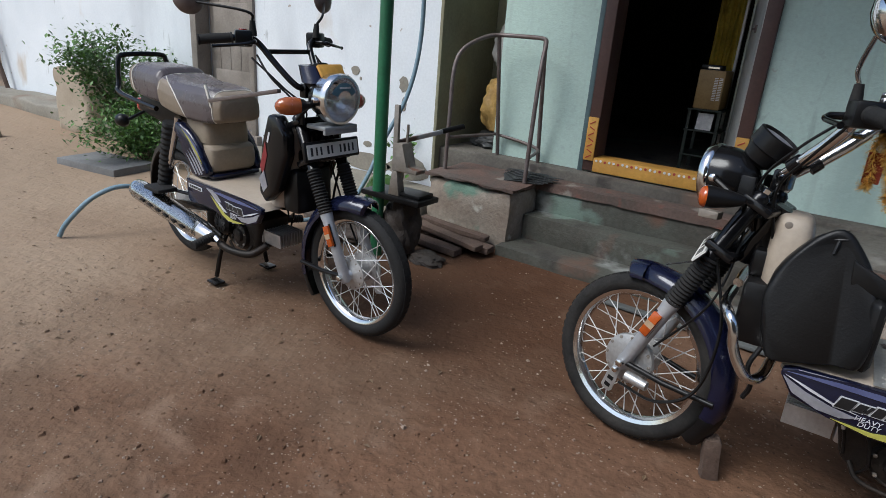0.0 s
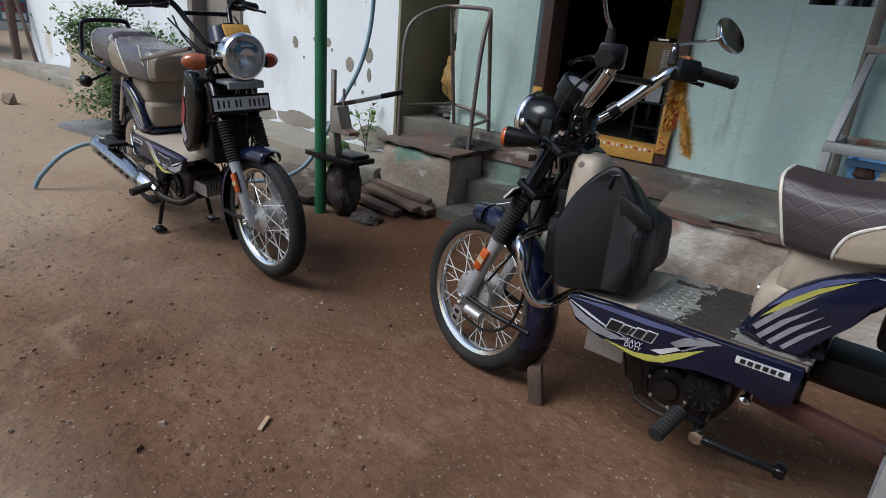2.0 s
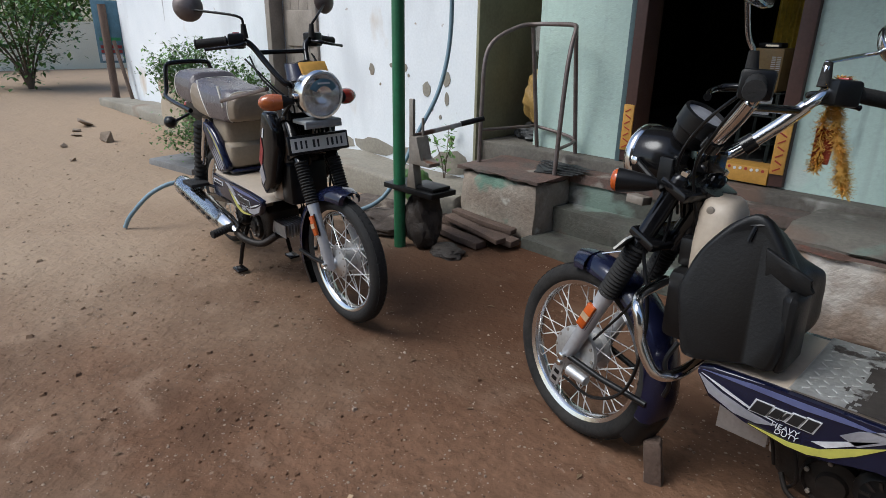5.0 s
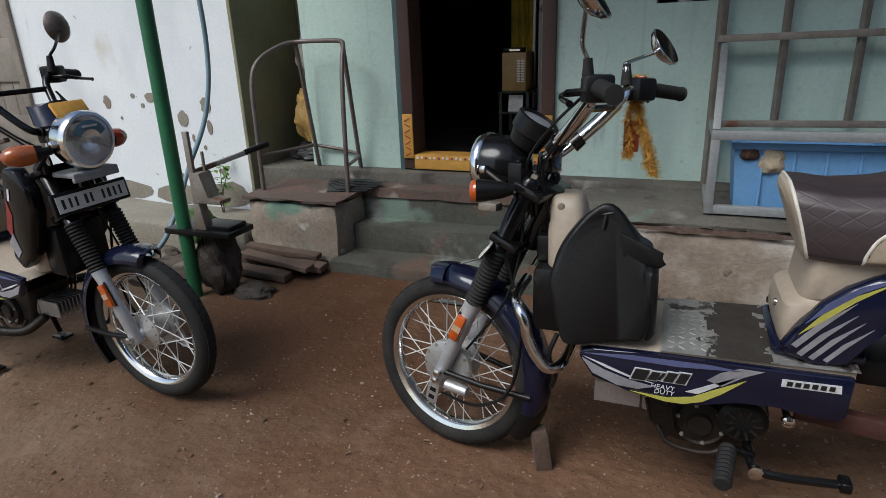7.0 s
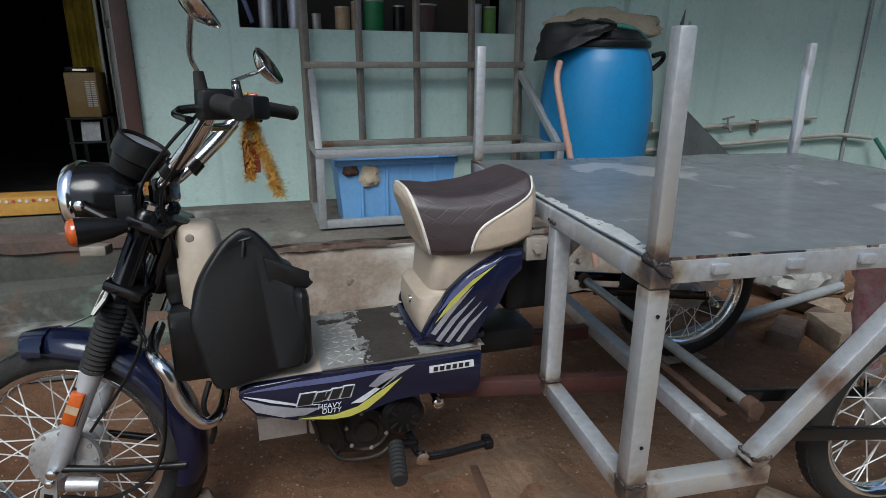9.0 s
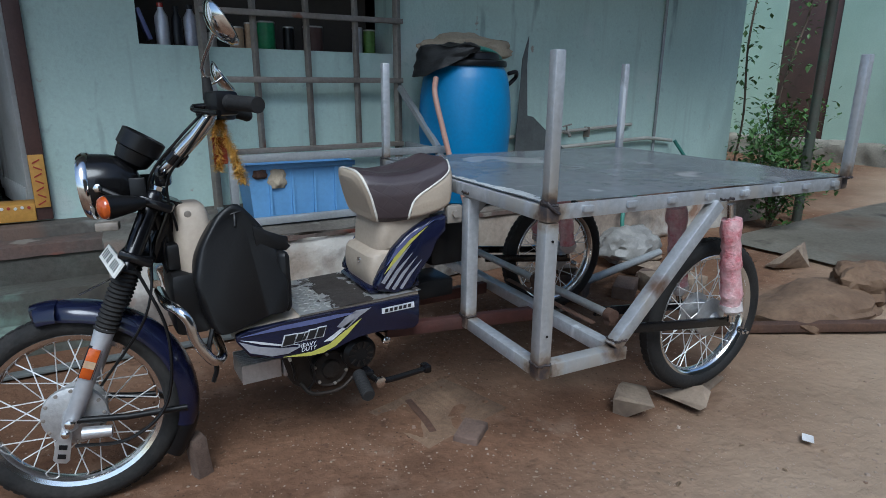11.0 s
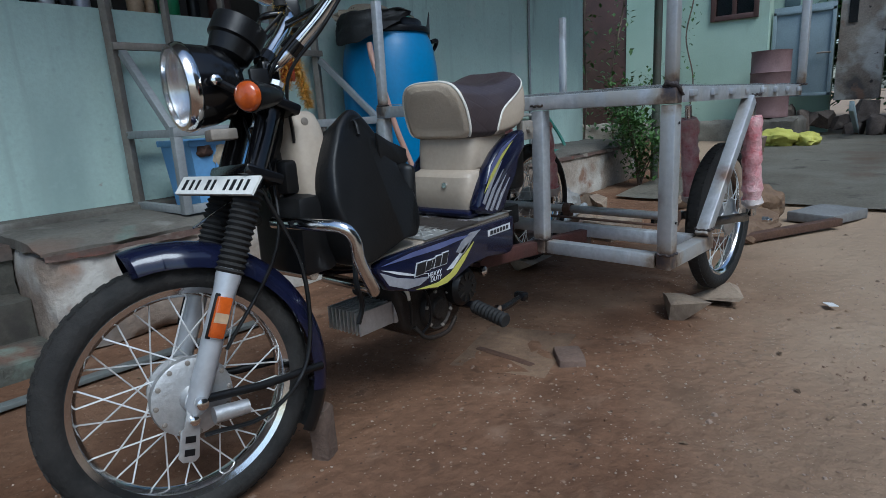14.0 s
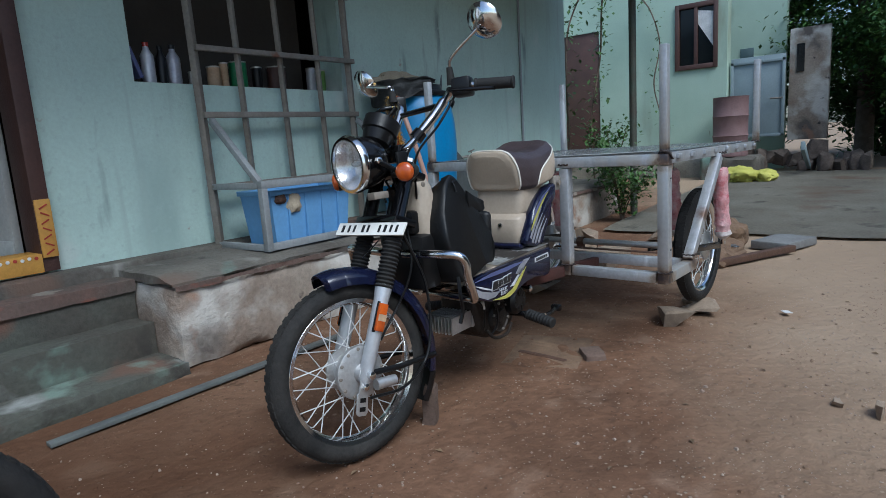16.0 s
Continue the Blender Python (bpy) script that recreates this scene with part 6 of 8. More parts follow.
    bm = bmesh.new(); lathe(bm, [(0.0765, 0.003), (0.06, 0.011), (0.035, 0.016), (0.01, 0.018)], LM, 32); p("lens", bm, LENS, lamp, "clear headlamp glass", 60, True)
    lens = lamp.children[-1]
    lens.visible_shadow = False
    if A:
        bm = bmesh.new()
        rs = [[LM @ V(r * math.cos(a), r * math.sin(a), h) for a in np.linspace(0.45, math.pi - 0.45, 14)] for r, h in ((0.060, 0.0145), (0.045, 0.0185), (0.034, 0.0200))]
        rings(bm, rs, close=False, caps=False)
        p("lamp_sticker", bm, BLUE_STICKER, lamp, "blue sticker band on the lamp glass", 60, True)
        bm = bmesh.new(); box(bm, (-0.024, 0.041, 0.0195), (0.024, 0.047, 0.0215), 0, LM); p("sticker_bar", bm, WHITE_DECAL, lamp, "white line of unreadable print", None, True)
    m_lo, m_hi = (V(1.01, 0, 0.895), V(0.97, 0, 0.955)) if A else (V(1.014, 0, 0.870), V(0.975, 0, 0.934))
    bm = bmesh.new(); MM = along(m_lo, m_hi)
    d = (m_hi - m_lo).length
    lathe(bm, [(0.02, -0.01), (0.040, 0.005), (0.046, d * 0.45), (0.048, d * 0.47), (0.052, d * 0.5), (0.053, d), (0.047, d + 0.003), (0.046, d - 0.006)], MM, 32); met = p("speedometer", bm, BLACK, t, "black speedometer pod", 40, True)
    bm = bmesh.new(); lathe(bm, [(0.045, d - 0.005), (0.01, d - 0.003)], MM, 28); p("dial", bm, GREY_DECAL, met, "grey dial face", 40, True)
    if A:
        bm = bmesh.new(); rs = []
        for h in (0.0, 0.012, 0.045, 0.055):
            rs.append([V(1.015 - h * 0.6 + 0.06 * math.cos(a) * (1 - h * 3), 0.082 * math.sin(a) * (1 - h * 2.5), 0.918 + h) for a in np.linspace(0, 2 * math.pi, 20, endpoint=False)])
        rings(bm, rs); p("meter_cowl", bm, NAVY, met, "dark blue meter cowl", 45, True)
        bm = bmesh.new(); box(bm, (1.066, -0.045, 0.905), (1.078, 0.060, 0.950), 0.002, Matrix.Translation((1.045, 0, 0.96)) @ pose(0, 0, 0, 0, -35, 0) @ Matrix.Translation((-1.07, 0, -0.93))); p("cowl_label", bm, YELLOW, met, "yellow label on the cowl", 40, True)
    for sy in (-1, 1):
        zi = 0.848 if A else 0.776
        ia, ib = (V(1.045, sy * 0.10, zi), V(0.99, sy * 0.22, zi - 0.004)) if A else (V(1.052, sy * 0.166, 0.779), V(1.132, sy * 0.212, 0.775))
        IM = along(ia, ib)
        bm = bmesh.new(); tube(bm, [(1.0, sy * 0.05, zi), ia if A else (1.000, sy * 0.115, 0.777)], 0.009, 8); ind = p("indicator", bm, BLACK, t, "amber turn indicator on a black stalk", 50, True)
        bm = bmesh.new(); lathe(bm, [(0.010, -0.02), (0.014, 0.0), (0.022, 0.014), (0.025, 0.022)] if A else [(0.011, -0.085), (0.019, -0.06), (0.027, -0.012), (0.028, 0.0)], IM, 20); p("indicator_body", bm, BLACK, ind, "black indicator body", 50, True)
        bm = bmesh.new(); lathe(bm, [(0.025, 0.022), (0.030, 0.045), (0.030, 0.07), (0.024, 0.092), (0.012, 0.104), (0.002, 0.107)] if A else [(0.026, 0.0), (0.0255, 0.005), (0.022, 0.011), (0.012, 0.015), (0.003, 0.016)], IM, 20); p("indicator_lens", bm, AMBER_DARK if (A and sy < 0) else ORANGE if (not A and sy > 0) else (RED_LENS if A else ORANGE), ind, "amber lens", 50, True)
        bm = bmesh.new(); tube(bm, [(LC.x - 0.035, sy * 0.085, LC.z), (0.985, sy * 0.095, 0.765 + up * 0.5)], 0.007, 8); box(bm, (0.975, sy * 0.085 - 0.006, 0.775), (1.01, sy * 0.085 + 0.006, 0.835 + up * 0.5), 0.003); p("lamp_bracket", bm, BLACK, t, "", 40, True)
        bm = bmesh.new(); lathe(bm, [(0.010, -0.004), (0.010, 0.006), (0.006, 0.008)], along((LC.x - 0.035, sy * 0.088, LC.z), (LC.x - 0.035, sy * 0.2, LC.z)), 6); p("lamp_bolt", bm, CHROME, t, "", 40, True)
    # number plate
    px, pz, pw, ph = (1.060, 0.690, 0.235, 0.050) if A else (1.078, 0.632, 0.240, 0.040)
    PM = Matrix.Translation((px, 0, pz)) @ pose(0, 0, 0, 0, -10, 0) if A else S.inverted() @ Matrix.Translation((px, -0.004, pz)) @ pose(0, 0, 0, 2, -40, 3.4)
    bm = bmesh.new()
    if A:
        box(bm, (-0.012, -pw / 2 - 0.010, -ph / 2 - 0.010), (0.004, pw / 2 + 0.010, ph / 2 + 0.010), 0.005, PM)
    else:
        box(bm, (-0.003, -pw / 2, -ph / 2), (0.001, pw / 2, ph / 2), 0.001, PM)
    npl = p("number_plate", bm, BLACK, t, "white number plate" if not A else "white number plate in a black frame", 40, True)
    bm = bmesh.new(); box(bm, (0.0045 if A else 0.0012, -pw / 2, -ph / 2), (0.006, pw / 2, ph / 2), 0.0, PM); p("plate_face", bm, WHITE_PAINT, npl, "white plate face", None, True)
    marks = [-0.098, -0.076, -0.056, -0.024, -0.006, 0.034, 0.054, 0.074, 0.094]
    for i, q in enumerate(marks):
        w = 0.0036 if i % 3 else 0.0046
        bm = bmesh.new(); box(bm, (0.006, q - w, -ph * 0.29), (0.0070, q + w, ph * 0.29), 0, PM); p("plate_bar", bm, BLACK_DECAL, npl, "", None, True)
    bm = bmesh.new(); box(bm, (px - 0.05, -0.015, pz - 0.01), (px - 0.012, 0.015, pz + 0.012)); tube(bm, [(px - 0.02, 0, pz), fork(0.43, 0, 0.02)], 0.007, 8); p("plate_bracket", bm, BLACK_PAINT, npl, "", 40, True)
    if A:
        bm = bmesh.new(); box(bm, (1.01, -0.075, 0.765), (1.11, 0.075, 0.780), 0.004); box(bm, (1.098, -0.075, 0.752), (1.11, 0.075, 0.767), 0.002); p("lamp_tray", bm, RACK_LIGHT, t, "dull metal tray under the lamp", 40, True)
    else:
        bm = bmesh.new(); box(bm, (1.045, 0.040, 0.715), (1.095, 0.075, 0.735), 0.003); p("regulator", bm, RACK, t, "finned alloy block under the lamp", 40, True)
        bm = bmesh.new(); tube(bm, [(1.06, 0.02, 0.60), (1.15, 0.06, 0.565)], 0.002, 6); p("wire_end", bm, CHROME, t, "", 50, True)
    # handlebar
    bar_l = [(0.942, 0.0, 0.846), (0.938, 0.045, 0.850), (0.908, 0.066, 0.878), (0.852, 0.090, 0.936), (0.815, 0.108, 0.980), (0.803, 0.135, 1.002), (0.776, 0.18, 1.004), (0.722, 0.275, 0.994)]
    pts = [(x, -y, z) for x, y, z in bar_l[:0:-1]] + bar_l
    bm = bmesh.new(); tube(bm, smooth_line(pts, 4), 0.0112, 12); hb = p("handlebar", bm, CHROME if not A else BLACK_PAINT, t, "chrome handlebar" if not A else "black handlebar", 60, 2)
    bm = bmesh.new(); box(bm, (0.925, -0.035, 0.812), (0.96, 0.035, 0.862), 0.006); p("bar_clamp", bm, BLACK_PAINT, hb, "", 40, 2)
    bm = bmesh.new(); tube(bm, [(0.830, -0.102, 0.962), (0.830, 0.102, 0.962)], 0.0085, 10); p("cross_brace", bm, BLACK_PAINT, hb, "", 60, 2)
    for sy in ((-1, 1) if not A else ()):
        bm = bmesh.new(); tube(bm, smooth_line([(0.900, sy * 0.070, 0.886), (0.878, sy * 0.080, 0.909), (0.852, sy * 0.090, 0.936), (0.822, sy * 0.104, 0.972)], 4), 0.0150, 14); p("bar_sleeve", bm, CHROME, hb, "thick chrome sleeve", 60, 2)
        bm = bmesh.new(); tube(bm, [(0.914, sy * 0.062, 0.872), (0.896, sy * 0.072, 0.891)], [0.021, 0.0195], 14); p("sleeve_collar", bm, BLACK_PAINT, hb, "", 50, 2)
    for sy in (-1, 1):
        g0, g1 = V(0.772, sy * 0.190, 1.0035), V(0.716, sy * 0.288, 0.992)
        bm = bmesh.new()
        k = 14
        tube(bm, [g0.lerp(g1, i / (2 * k)) for i in range(2 * k + 1)], [0.0185 if i < 2 else (0.0172 if i % 2 else 0.0158) for i in range(2 * k - 1)] + [0.0185, 0.0175], 14); p("grip", bm, RUBBER, hb, "black rubber grip", 40, 2)
        bm = bmesh.new(); box(bm, (-0.030, -0.030, -0.026), (0.028, 0.028, 0.028), 0.008, Matrix.Translation((0.790, sy * 0.158, 1.002)) @ pose(0, 0, 0, 0, 0, sy * 30)); sg = p("switchgear", bm, BLACK, hb, "black switch housing", 40, 2)
        if sy < 0:
            bm = bmesh.new(); box(bm, (0.775, sy * 0.158 - 0.01, 1.022), (0.795, sy * 0.158 + 0.01, 1.034), 0.002); p("kill_switch", bm, RED_LENS, sg, "red switch", 40, 2)
        bm = bmesh.new(); tube(bm, smooth_line([(0.812, sy * 0.14, 0.998), (0.850, sy * 0.160, 0.994), (0.845, sy * 0.205, 0.986), (0.805, sy * 0.27, 0.978), (0.797, sy * 0.285, 0.976)], 4), [0.008] * 5 + [0.0055] * 11 + [0.007], 8); p("lever", bm, BLACK_PAINT, hb, "black hand lever", 50, 2)
        top = 1.0 if (sy > 0 or A) else 0.55
        mc = V(*(((0.652, -0.272, 1.122) if sy < 0 else (0.702, 0.268, 1.152)) if A else ((0.774, 0.255, 1.165) if sy > 0 else (0.774, -0.325, 1.110))))
        bm = bmesh.new(); tube(bm, smooth_line([(0.815, sy * 0.138, 1.018), (0.818, sy * 0.140, 1.058), (0.822, sy * 0.165, 1.090 if top == 1 else 1.066), mc + V(0.012, 0, -0.01)], 5), [0.009] * 5 + [0.0048] * 11, 8); mr = p("mirror", bm, CHROME if not A else BLACK, hb, "round rear-view mirror on a bent stalk", 55, 2)
        fd = (V(-0.93, sy * -0.22, -0.10) if A else V(-0.80, sy * -0.10, 0.52)).normalized()
        bm = bmesh.new(); lathe(bm, [(0.010, 0.03), (0.030, 0.024), (0.049, 0.010), (0.053, 0.0), (0.050, -0.003)], along(mc, mc - fd), 28); p("mirror_shell", bm, CHROME if not A else TROLLEY, mr, "domed mirror shell", 50, 2)
        bm = bmesh.new(); lathe(bm, [(0.0495, -0.0042), (0.005, -0.0048)], along(mc, mc - fd), 28); p("mirror_glass", bm, MIRROR, mr, "mirror glass", 50, 2)
        bm = bmesh.new(); tube(bm, [(0.815, sy * 0.138, 1.013), (0.818, sy * 0.140, 1.062)], [0.014, 0.009], 10); p("mirror_boot", bm, RUBBER, mr, "", 50, 2)
    for i, (a, b, c_, d_) in enumerate((((0.82, 0.13, 0.995), (0.89, 0.135, 0.925), (0.965, 0.085, 0.835), (0.98, 0.03, 0.71)), ((0.82, -0.13, 0.995), (0.895, -0.13, 0.925), (0.97, -0.08, 0.835), (0.98, -0.03, 0.70)), ((0.81, 0.145, 0.985), (0.87, 0.125, 0.905), (0.93, 0.075, 0.82), (0.92, 0.04, 0.70)), ((0.81, -0.145, 0.985), (0.92, -0.10, 0.895), (0.98, -0.05, 0.82), (0.93, -0.04, 0.70)), ((1.0, 0.03, 0.82), (0.985, 0.05, 0.66), (1.01, 0.08, 0.50), (1.13, 0.06, 0.33)))):
        bm = bmesh.new(); tube(bm, smooth_line([a, b, c_, d_], 7), 0.0036, 6); p("cable", bm, BLACK, hb if i < 4 else t, "black control cable", 60, True)
    bm = bmesh.new(); tube(bm, smooth_line([(1.02, 0.075, 0.62), (0.965, 0.085, 0.45), (0.985, 0.085, 0.27), (1.08, 0.085, 0.19), (1.20, 0.075, 0.19)], 7), 0.0045, 6); p("brake_cable", bm, BLACK, t, "black front brake cable", 60, True)
    # leg shield and frame spine
    bm = bmesh.new()
    rs = []
    for z, xc, lx, ly in ((0.44, 0.82, 0.05, 0.09), (0.53, 0.855, 0.054, 0.082), (0.59, 0.880, 0.054, 0.078), (0.66, 0.887, 0.049, 0.072), (0.735, 0.892, 0.043, 0.058), (0.758, 0.893, 0.036, 0.046), (0.766, 0.893, 0.026, 0.034)):
        rs.append([V(xc + lx * math.copysign(abs(math.cos(a)) ** 0.6, math.cos(a)), ly * math.copysign(abs(math.sin(a)) ** 0.6, math.sin(a)), z) for a in np.linspace(0, 2 * math.pi, 24, endpoint=False)])
    rings(bm, rs); ls = p("leg_shield", bm, BEIGE, t, "beige plastic leg shield", 45)
    for sy in (-1, 1):
        bm = bmesh.new(); lathe(bm, [(0.009, 0), (0.008, 0.003), (0.004, 0.004)], along((0.902, sy * 0.053, 0.744), (0.902, sy * 0.2, 0.756)), 14); p("trim_screw", bm, RACK, ls, "", 40)
    bm = bmesh.new(); tube(bm, smooth_line([(0.97, 0, 0.74), (0.93, 0, 0.56), (0.86, 0, 0.45), (0.70, 0, 0.41), (0.30, 0, 0.42)], 5), 0.024, 12); p("frame_spine", bm, BLACK_PAINT, t, "black frame tube", 60)
    bm = bmesh.new(); box(bm, (0.868, -0.085, 0.43), (0.962, 0.085, 0.60), 0.02); box(bm, (0.90, -0.05, 0.60), (0.96, 0.05, 0.67), 0.01); p("horn_bracket", bm, BLACK, t, "dark bracket and wiring behind the fork", 40)
    if A:
        for sy in (-1, 1):
            bm = bmesh.new()
            plate(bm, [(0.79, 0.50), (0.83, 0.46), (0.90, 0.52), (0.965, 0.66), (0.965, 0.74), (0.92, 0.80), (0.87, 0.80), (0.82, 0.68)], sy * 0.085, sy * 0.135, 0.014); pod = p("side_pod", bm, BLACK_PAINT, t, "black side pod with maroon and yellow graphics", 45)
            flat("maroon_flash", [(0.812, 0.60), (0.83, 0.575), (0.86, 0.65), (0.852, 0.70)], sy * 0.1352, RED_DECAL, pod, "maroon flash")
            flat("yellow_flash", [(0.802, 0.555), (0.825, 0.505), (0.852, 0.53), (0.835, 0.59)], sy * 0.1354, GREY_DECAL, pod, "pale striped flash")
            flat("white_mark", [(0.862, 0.70), (0.87, 0.697), (0.885, 0.735), (0.877, 0.738)], sy * 0.1358, WHITE_DECAL, pod, "small white mark")
    # floorboard
    bm = bmesh.new(); plate(bm, [(0.838, 0.427), (0.80, 0.450), (0.29, 0.465), (0.29, 0.443), (0.80, 0.427)], -0.142, 0.142, 0.004); fb = p("floorboard", bm, BEIGE, t, "beige plastic floorboard", 40)
    for sy in (-1, 1):
        bm = bmesh.new()
        plate(bm, [(0.831, 0.436), (0.832, 0.420), (0.80, 0.372), (0.724, 0.351), (0.64, 0.334), (0.60, 0.334), (0.565, 0.344), (0.53, 0.360), (0.495, 0.369), (0.423, 0.368), (0.345, 0.354), (0.312, 0.355), (0.297, 0.366), (0.293, 0.456), (0.56, 0.452), (0.70, 0.450), (0.80, 0.446)], sy * 0.134, sy * 0.158, 0.005); sp = p("side_panel", bm, NAVY, t, "dark blue side panel with silver and yellow graphics", 40)
        y = sy * 0.1582
        flat("silver_flash", [(0.826, 0.420), (0.80, 0.384), (0.745, 0.362), (0.70, 0.360), (0.665, 0.372), (0.72, 0.380), (0.775, 0.396)], y, GREY_DECAL, sp, "silver flash")
        flat("white_line", [(0.822, 0.424), (0.77, 0.402), (0.715, 0.385), (0.665, 0.380), (0.72, 0.391), (0.78, 0.412)], y, WHITE_DECAL, sp, "white line")
        flat("yellow_flash", [(0.715, 0.3525), (0.64, 0.3395), (0.602, 0.3405), (0.565, 0.353), (0.528, 0.380), (0.485, 0.420), (0.542, 0.388), (0.585, 0.362), (0.635, 0.350), (0.67, 0.351)], y + sy * 0.0002, YEL_DECAL, sp, "yellow flash")
        flat("white_band", [(0.60, 0.372), (0.575, 0.371), (0.53, 0.402), (0.50, 0.426), (0.535, 0.408), (0.57, 0.388)], y, WHITE_DECAL, sp, "white band")
        flat("silver_band", [(0.560, 0.408), (0.530, 0.398), (0.49, 0.428), (0.455, 0.446), (0.50, 0.446), (0.535, 0.430)], y, GREY_DECAL, sp, "silver band")
        flat("blue_flash", [(0.82, 0.432), (0.72, 0.442), (0.56, 0.445), (0.49, 0.440), (0.62, 0.430)], y, NAVY_DUST, sp, "pale blue flash")
        for k, (xa, w, tall) in enumerate(((0.716, 0.030, 0.003), (0.681, 0.017, 0.0), (0.660, 0.007, -0.001), (0.648, 0.020, 0.001), (0.623, 0.020, 0.002))):
            zb, zt = 0.3885 + 0.0010 * k - tall, 0.4090 + 0.0014 * k + tall
            flat("logo_outline", [(xa + 0.003, zb - 0.0025), (xa - w - 0.003, zb - 0.0025), (xa - w - 0.013, zt + 0.0025), (xa - 0.007, zt + 0.0025)], y + sy * 0.0006, WHITE_DECAL, sp, "white logo outline block")
            flat("logo_block", [(xa, zb), (xa - w, zb), (xa - w - 0.010, zt), (xa - 0.010, zt)], y + sy * 0.0022, BLACK_DECAL, sp, "black logo block")
        WMx = Matrix.Translation((0.648, y + sy * 0.0024, 0.3745)) @ pose(0, 0, 0, 90, 0, 180 if sy > 0 else 0)
        words("HEAVY", 0.0165, WMx, WHITE_DECAL, sp, "lettering", "white slanted lettering")
        words("DUTY", 0.0160, Matrix.Translation((-0.004, 0, -0.0125)) @ WMx, WHITE_DECAL, sp, "lettering", "white slanted lettering")
        flat("white_tag", [(0.421, 0.420), (0.314, 0.422), (0.316, 0.440), (0.421, 0.437)], y + sy * 0.0004, WHITE_DECAL, sp, "white tag with dark unreadable marks")
        for k in range(6):
            xa = 0.412 - k * 0.015
            flat("tag_bar", [(xa, 0.424 + k * 0.0004), (xa - 0.010, 0.424 + k * 0.0004), (xa - 0.011, 0.434 + k * 0.0004), (xa - 0.001, 0.434 + k * 0.0004)], y + sy * 0.002, BLACK_DECAL, sp)
    if not A:
        bm = bmesh.new()
        nx, ny = 76, 44
        g = [[bm.verts.new((0.285 + 0.375 * i / nx, -0.150 + 0.300 * j / ny, 0.4685)) for j in range(ny + 1)] for i in range(nx + 1)]
        for i in range(nx):
            for j in range(ny):
                f = bm.faces.new((g[i][j], g[i + 1][j], g[i + 1][j + 1], g[i][j + 1]))
                x = (i + 0.5) / nx + 0.09 * noise.noise(V(i * 0.16, j * 0.16, 2)) + 0.06 * noise.noise(V(i * 0.55, j * 0.55, 5))
                f.material_index = 1 if 0.40 < x < 0.72 else 0
        bmesh.ops.solidify(bm, geom=bm.faces[:], thickness=0.003)
        bmesh.ops.transform(bm, matrix=Matrix.Translation((0.29, 0, 0.4655)) @ pose(0, 0, 0, 0, 1.6, 0) @ Matrix.Translation((-0.29, 0, -0.4655)), verts=bm.verts[:])
        pl = p("floor_plate", bm, [CHEQUER, SCALE], fb, "worn metal floor plate with bare dark patch", 30)
        bm = bmesh.new()
        for i in range(16):
            for j in range(11):
                x, y = 0.30 + i * 0.0225, -0.125 + j * 0.025
                xx = (x - 0.285) / 0.375
                if 0.36 < xx < 0.74:
                    continue
                a = 45 if (i + j) % 2 else -45
                box(bm, (-0.007, -0.0018, 0), (0.007, 0.0018, 0.0012), 0, Matrix.Translation((x, y, 0.4688 - 0.028 * (x - 0.29))) @ pose(0, 0, 0, 0, 0, a))
        tagged(p("plate_tread", bm, CHEQUER, fb), "raised tread bars of the floor plate", kind="stuff")
    # leg guard
    for sy in ((1, -1) if not A else ()):
        bm = bmesh.new(); tube(bm, smooth_line([(0.985, sy * 0.03, 0.548), (0.982, sy * 0.15, 0.552), (0.962, sy * 0.208, 0.548), (0.945, sy * 0.222, 0.522), (0.938, sy * 0.222, 0.482), (0.916, sy * 0.220, 0.435), (0.893, sy * 0.208, 0.405), (0.868, sy * 0.16, 0.400), (0.86, sy * 0.02, 0.400)], 6), 0.0125, 12); p("leg_guard", bm, CHROME if sy > 0 else CHROME, t, "worn chrome leg guard", 60)
    # seat base, tail, seat
    bm = bmesh.new()
    rs = []
    up_b = 0.012 if A else 0.0
    for z, x0, x1, hw in ((0.474, 0.290, 0.408, 0.098), (0.486, 0.286, 0.425, 0.106), (0.512, 0.280, 0.433, 0.110), (0.545, 0.272, 0.434, 0.110), (0.574, 0.262, 0.429, 0.109), (0.583, 0.258, 0.422, 0.106), (0.588, 0.256, 0.412, 0.098), (0.592, 0.252, 0.403, 0.097), (0.598, 0.248, 0.402, 0.101), (0.645, 0.228, 0.398, 0.104), (0.684, 0.212, 0.394, 0.102)):
        z += up_b
        cx, ax = (x0 + x1) / 2, (x1 - x0) / 2
        rs.append([V(cx + ax * math.copysign(abs(math.cos(a)) ** 0.34, math.cos(a)), hw * math.copysign(abs(math.sin(a)) ** 0.34, math.sin(a)), z) for a in np.linspace(0, 2 * math.pi, 40, endpoint=False)])
    rings(bm, rs); sb = p("seat_base", bm, SHADED_BEIGE_PLASTIC if A else BEIGE, t, "beige plastic seat base, darkened for dirt and shade" if A else "beige plastic seat base", 28)
    if not A:
        bm = bmesh.new(); lathe(bm, [(0.009, 0), (0.008, 0.005)], along((0.4325, 0.030, 0.553), (0.47, 0.030, 0.558)), 14); p("lock", bm, CHROME, sb, "chrome lock", 40)
    bm = bmesh.new(); plate(bm, [(0.430, 0.488), (0.442, 0.480), (0.434, 0.466), (0.27, 0.466), (0.27, 0.488)], -0.112, 0.112, 0.006); p("base_lip", bm, NAVY, sb, "dark blue lower lip", 40)
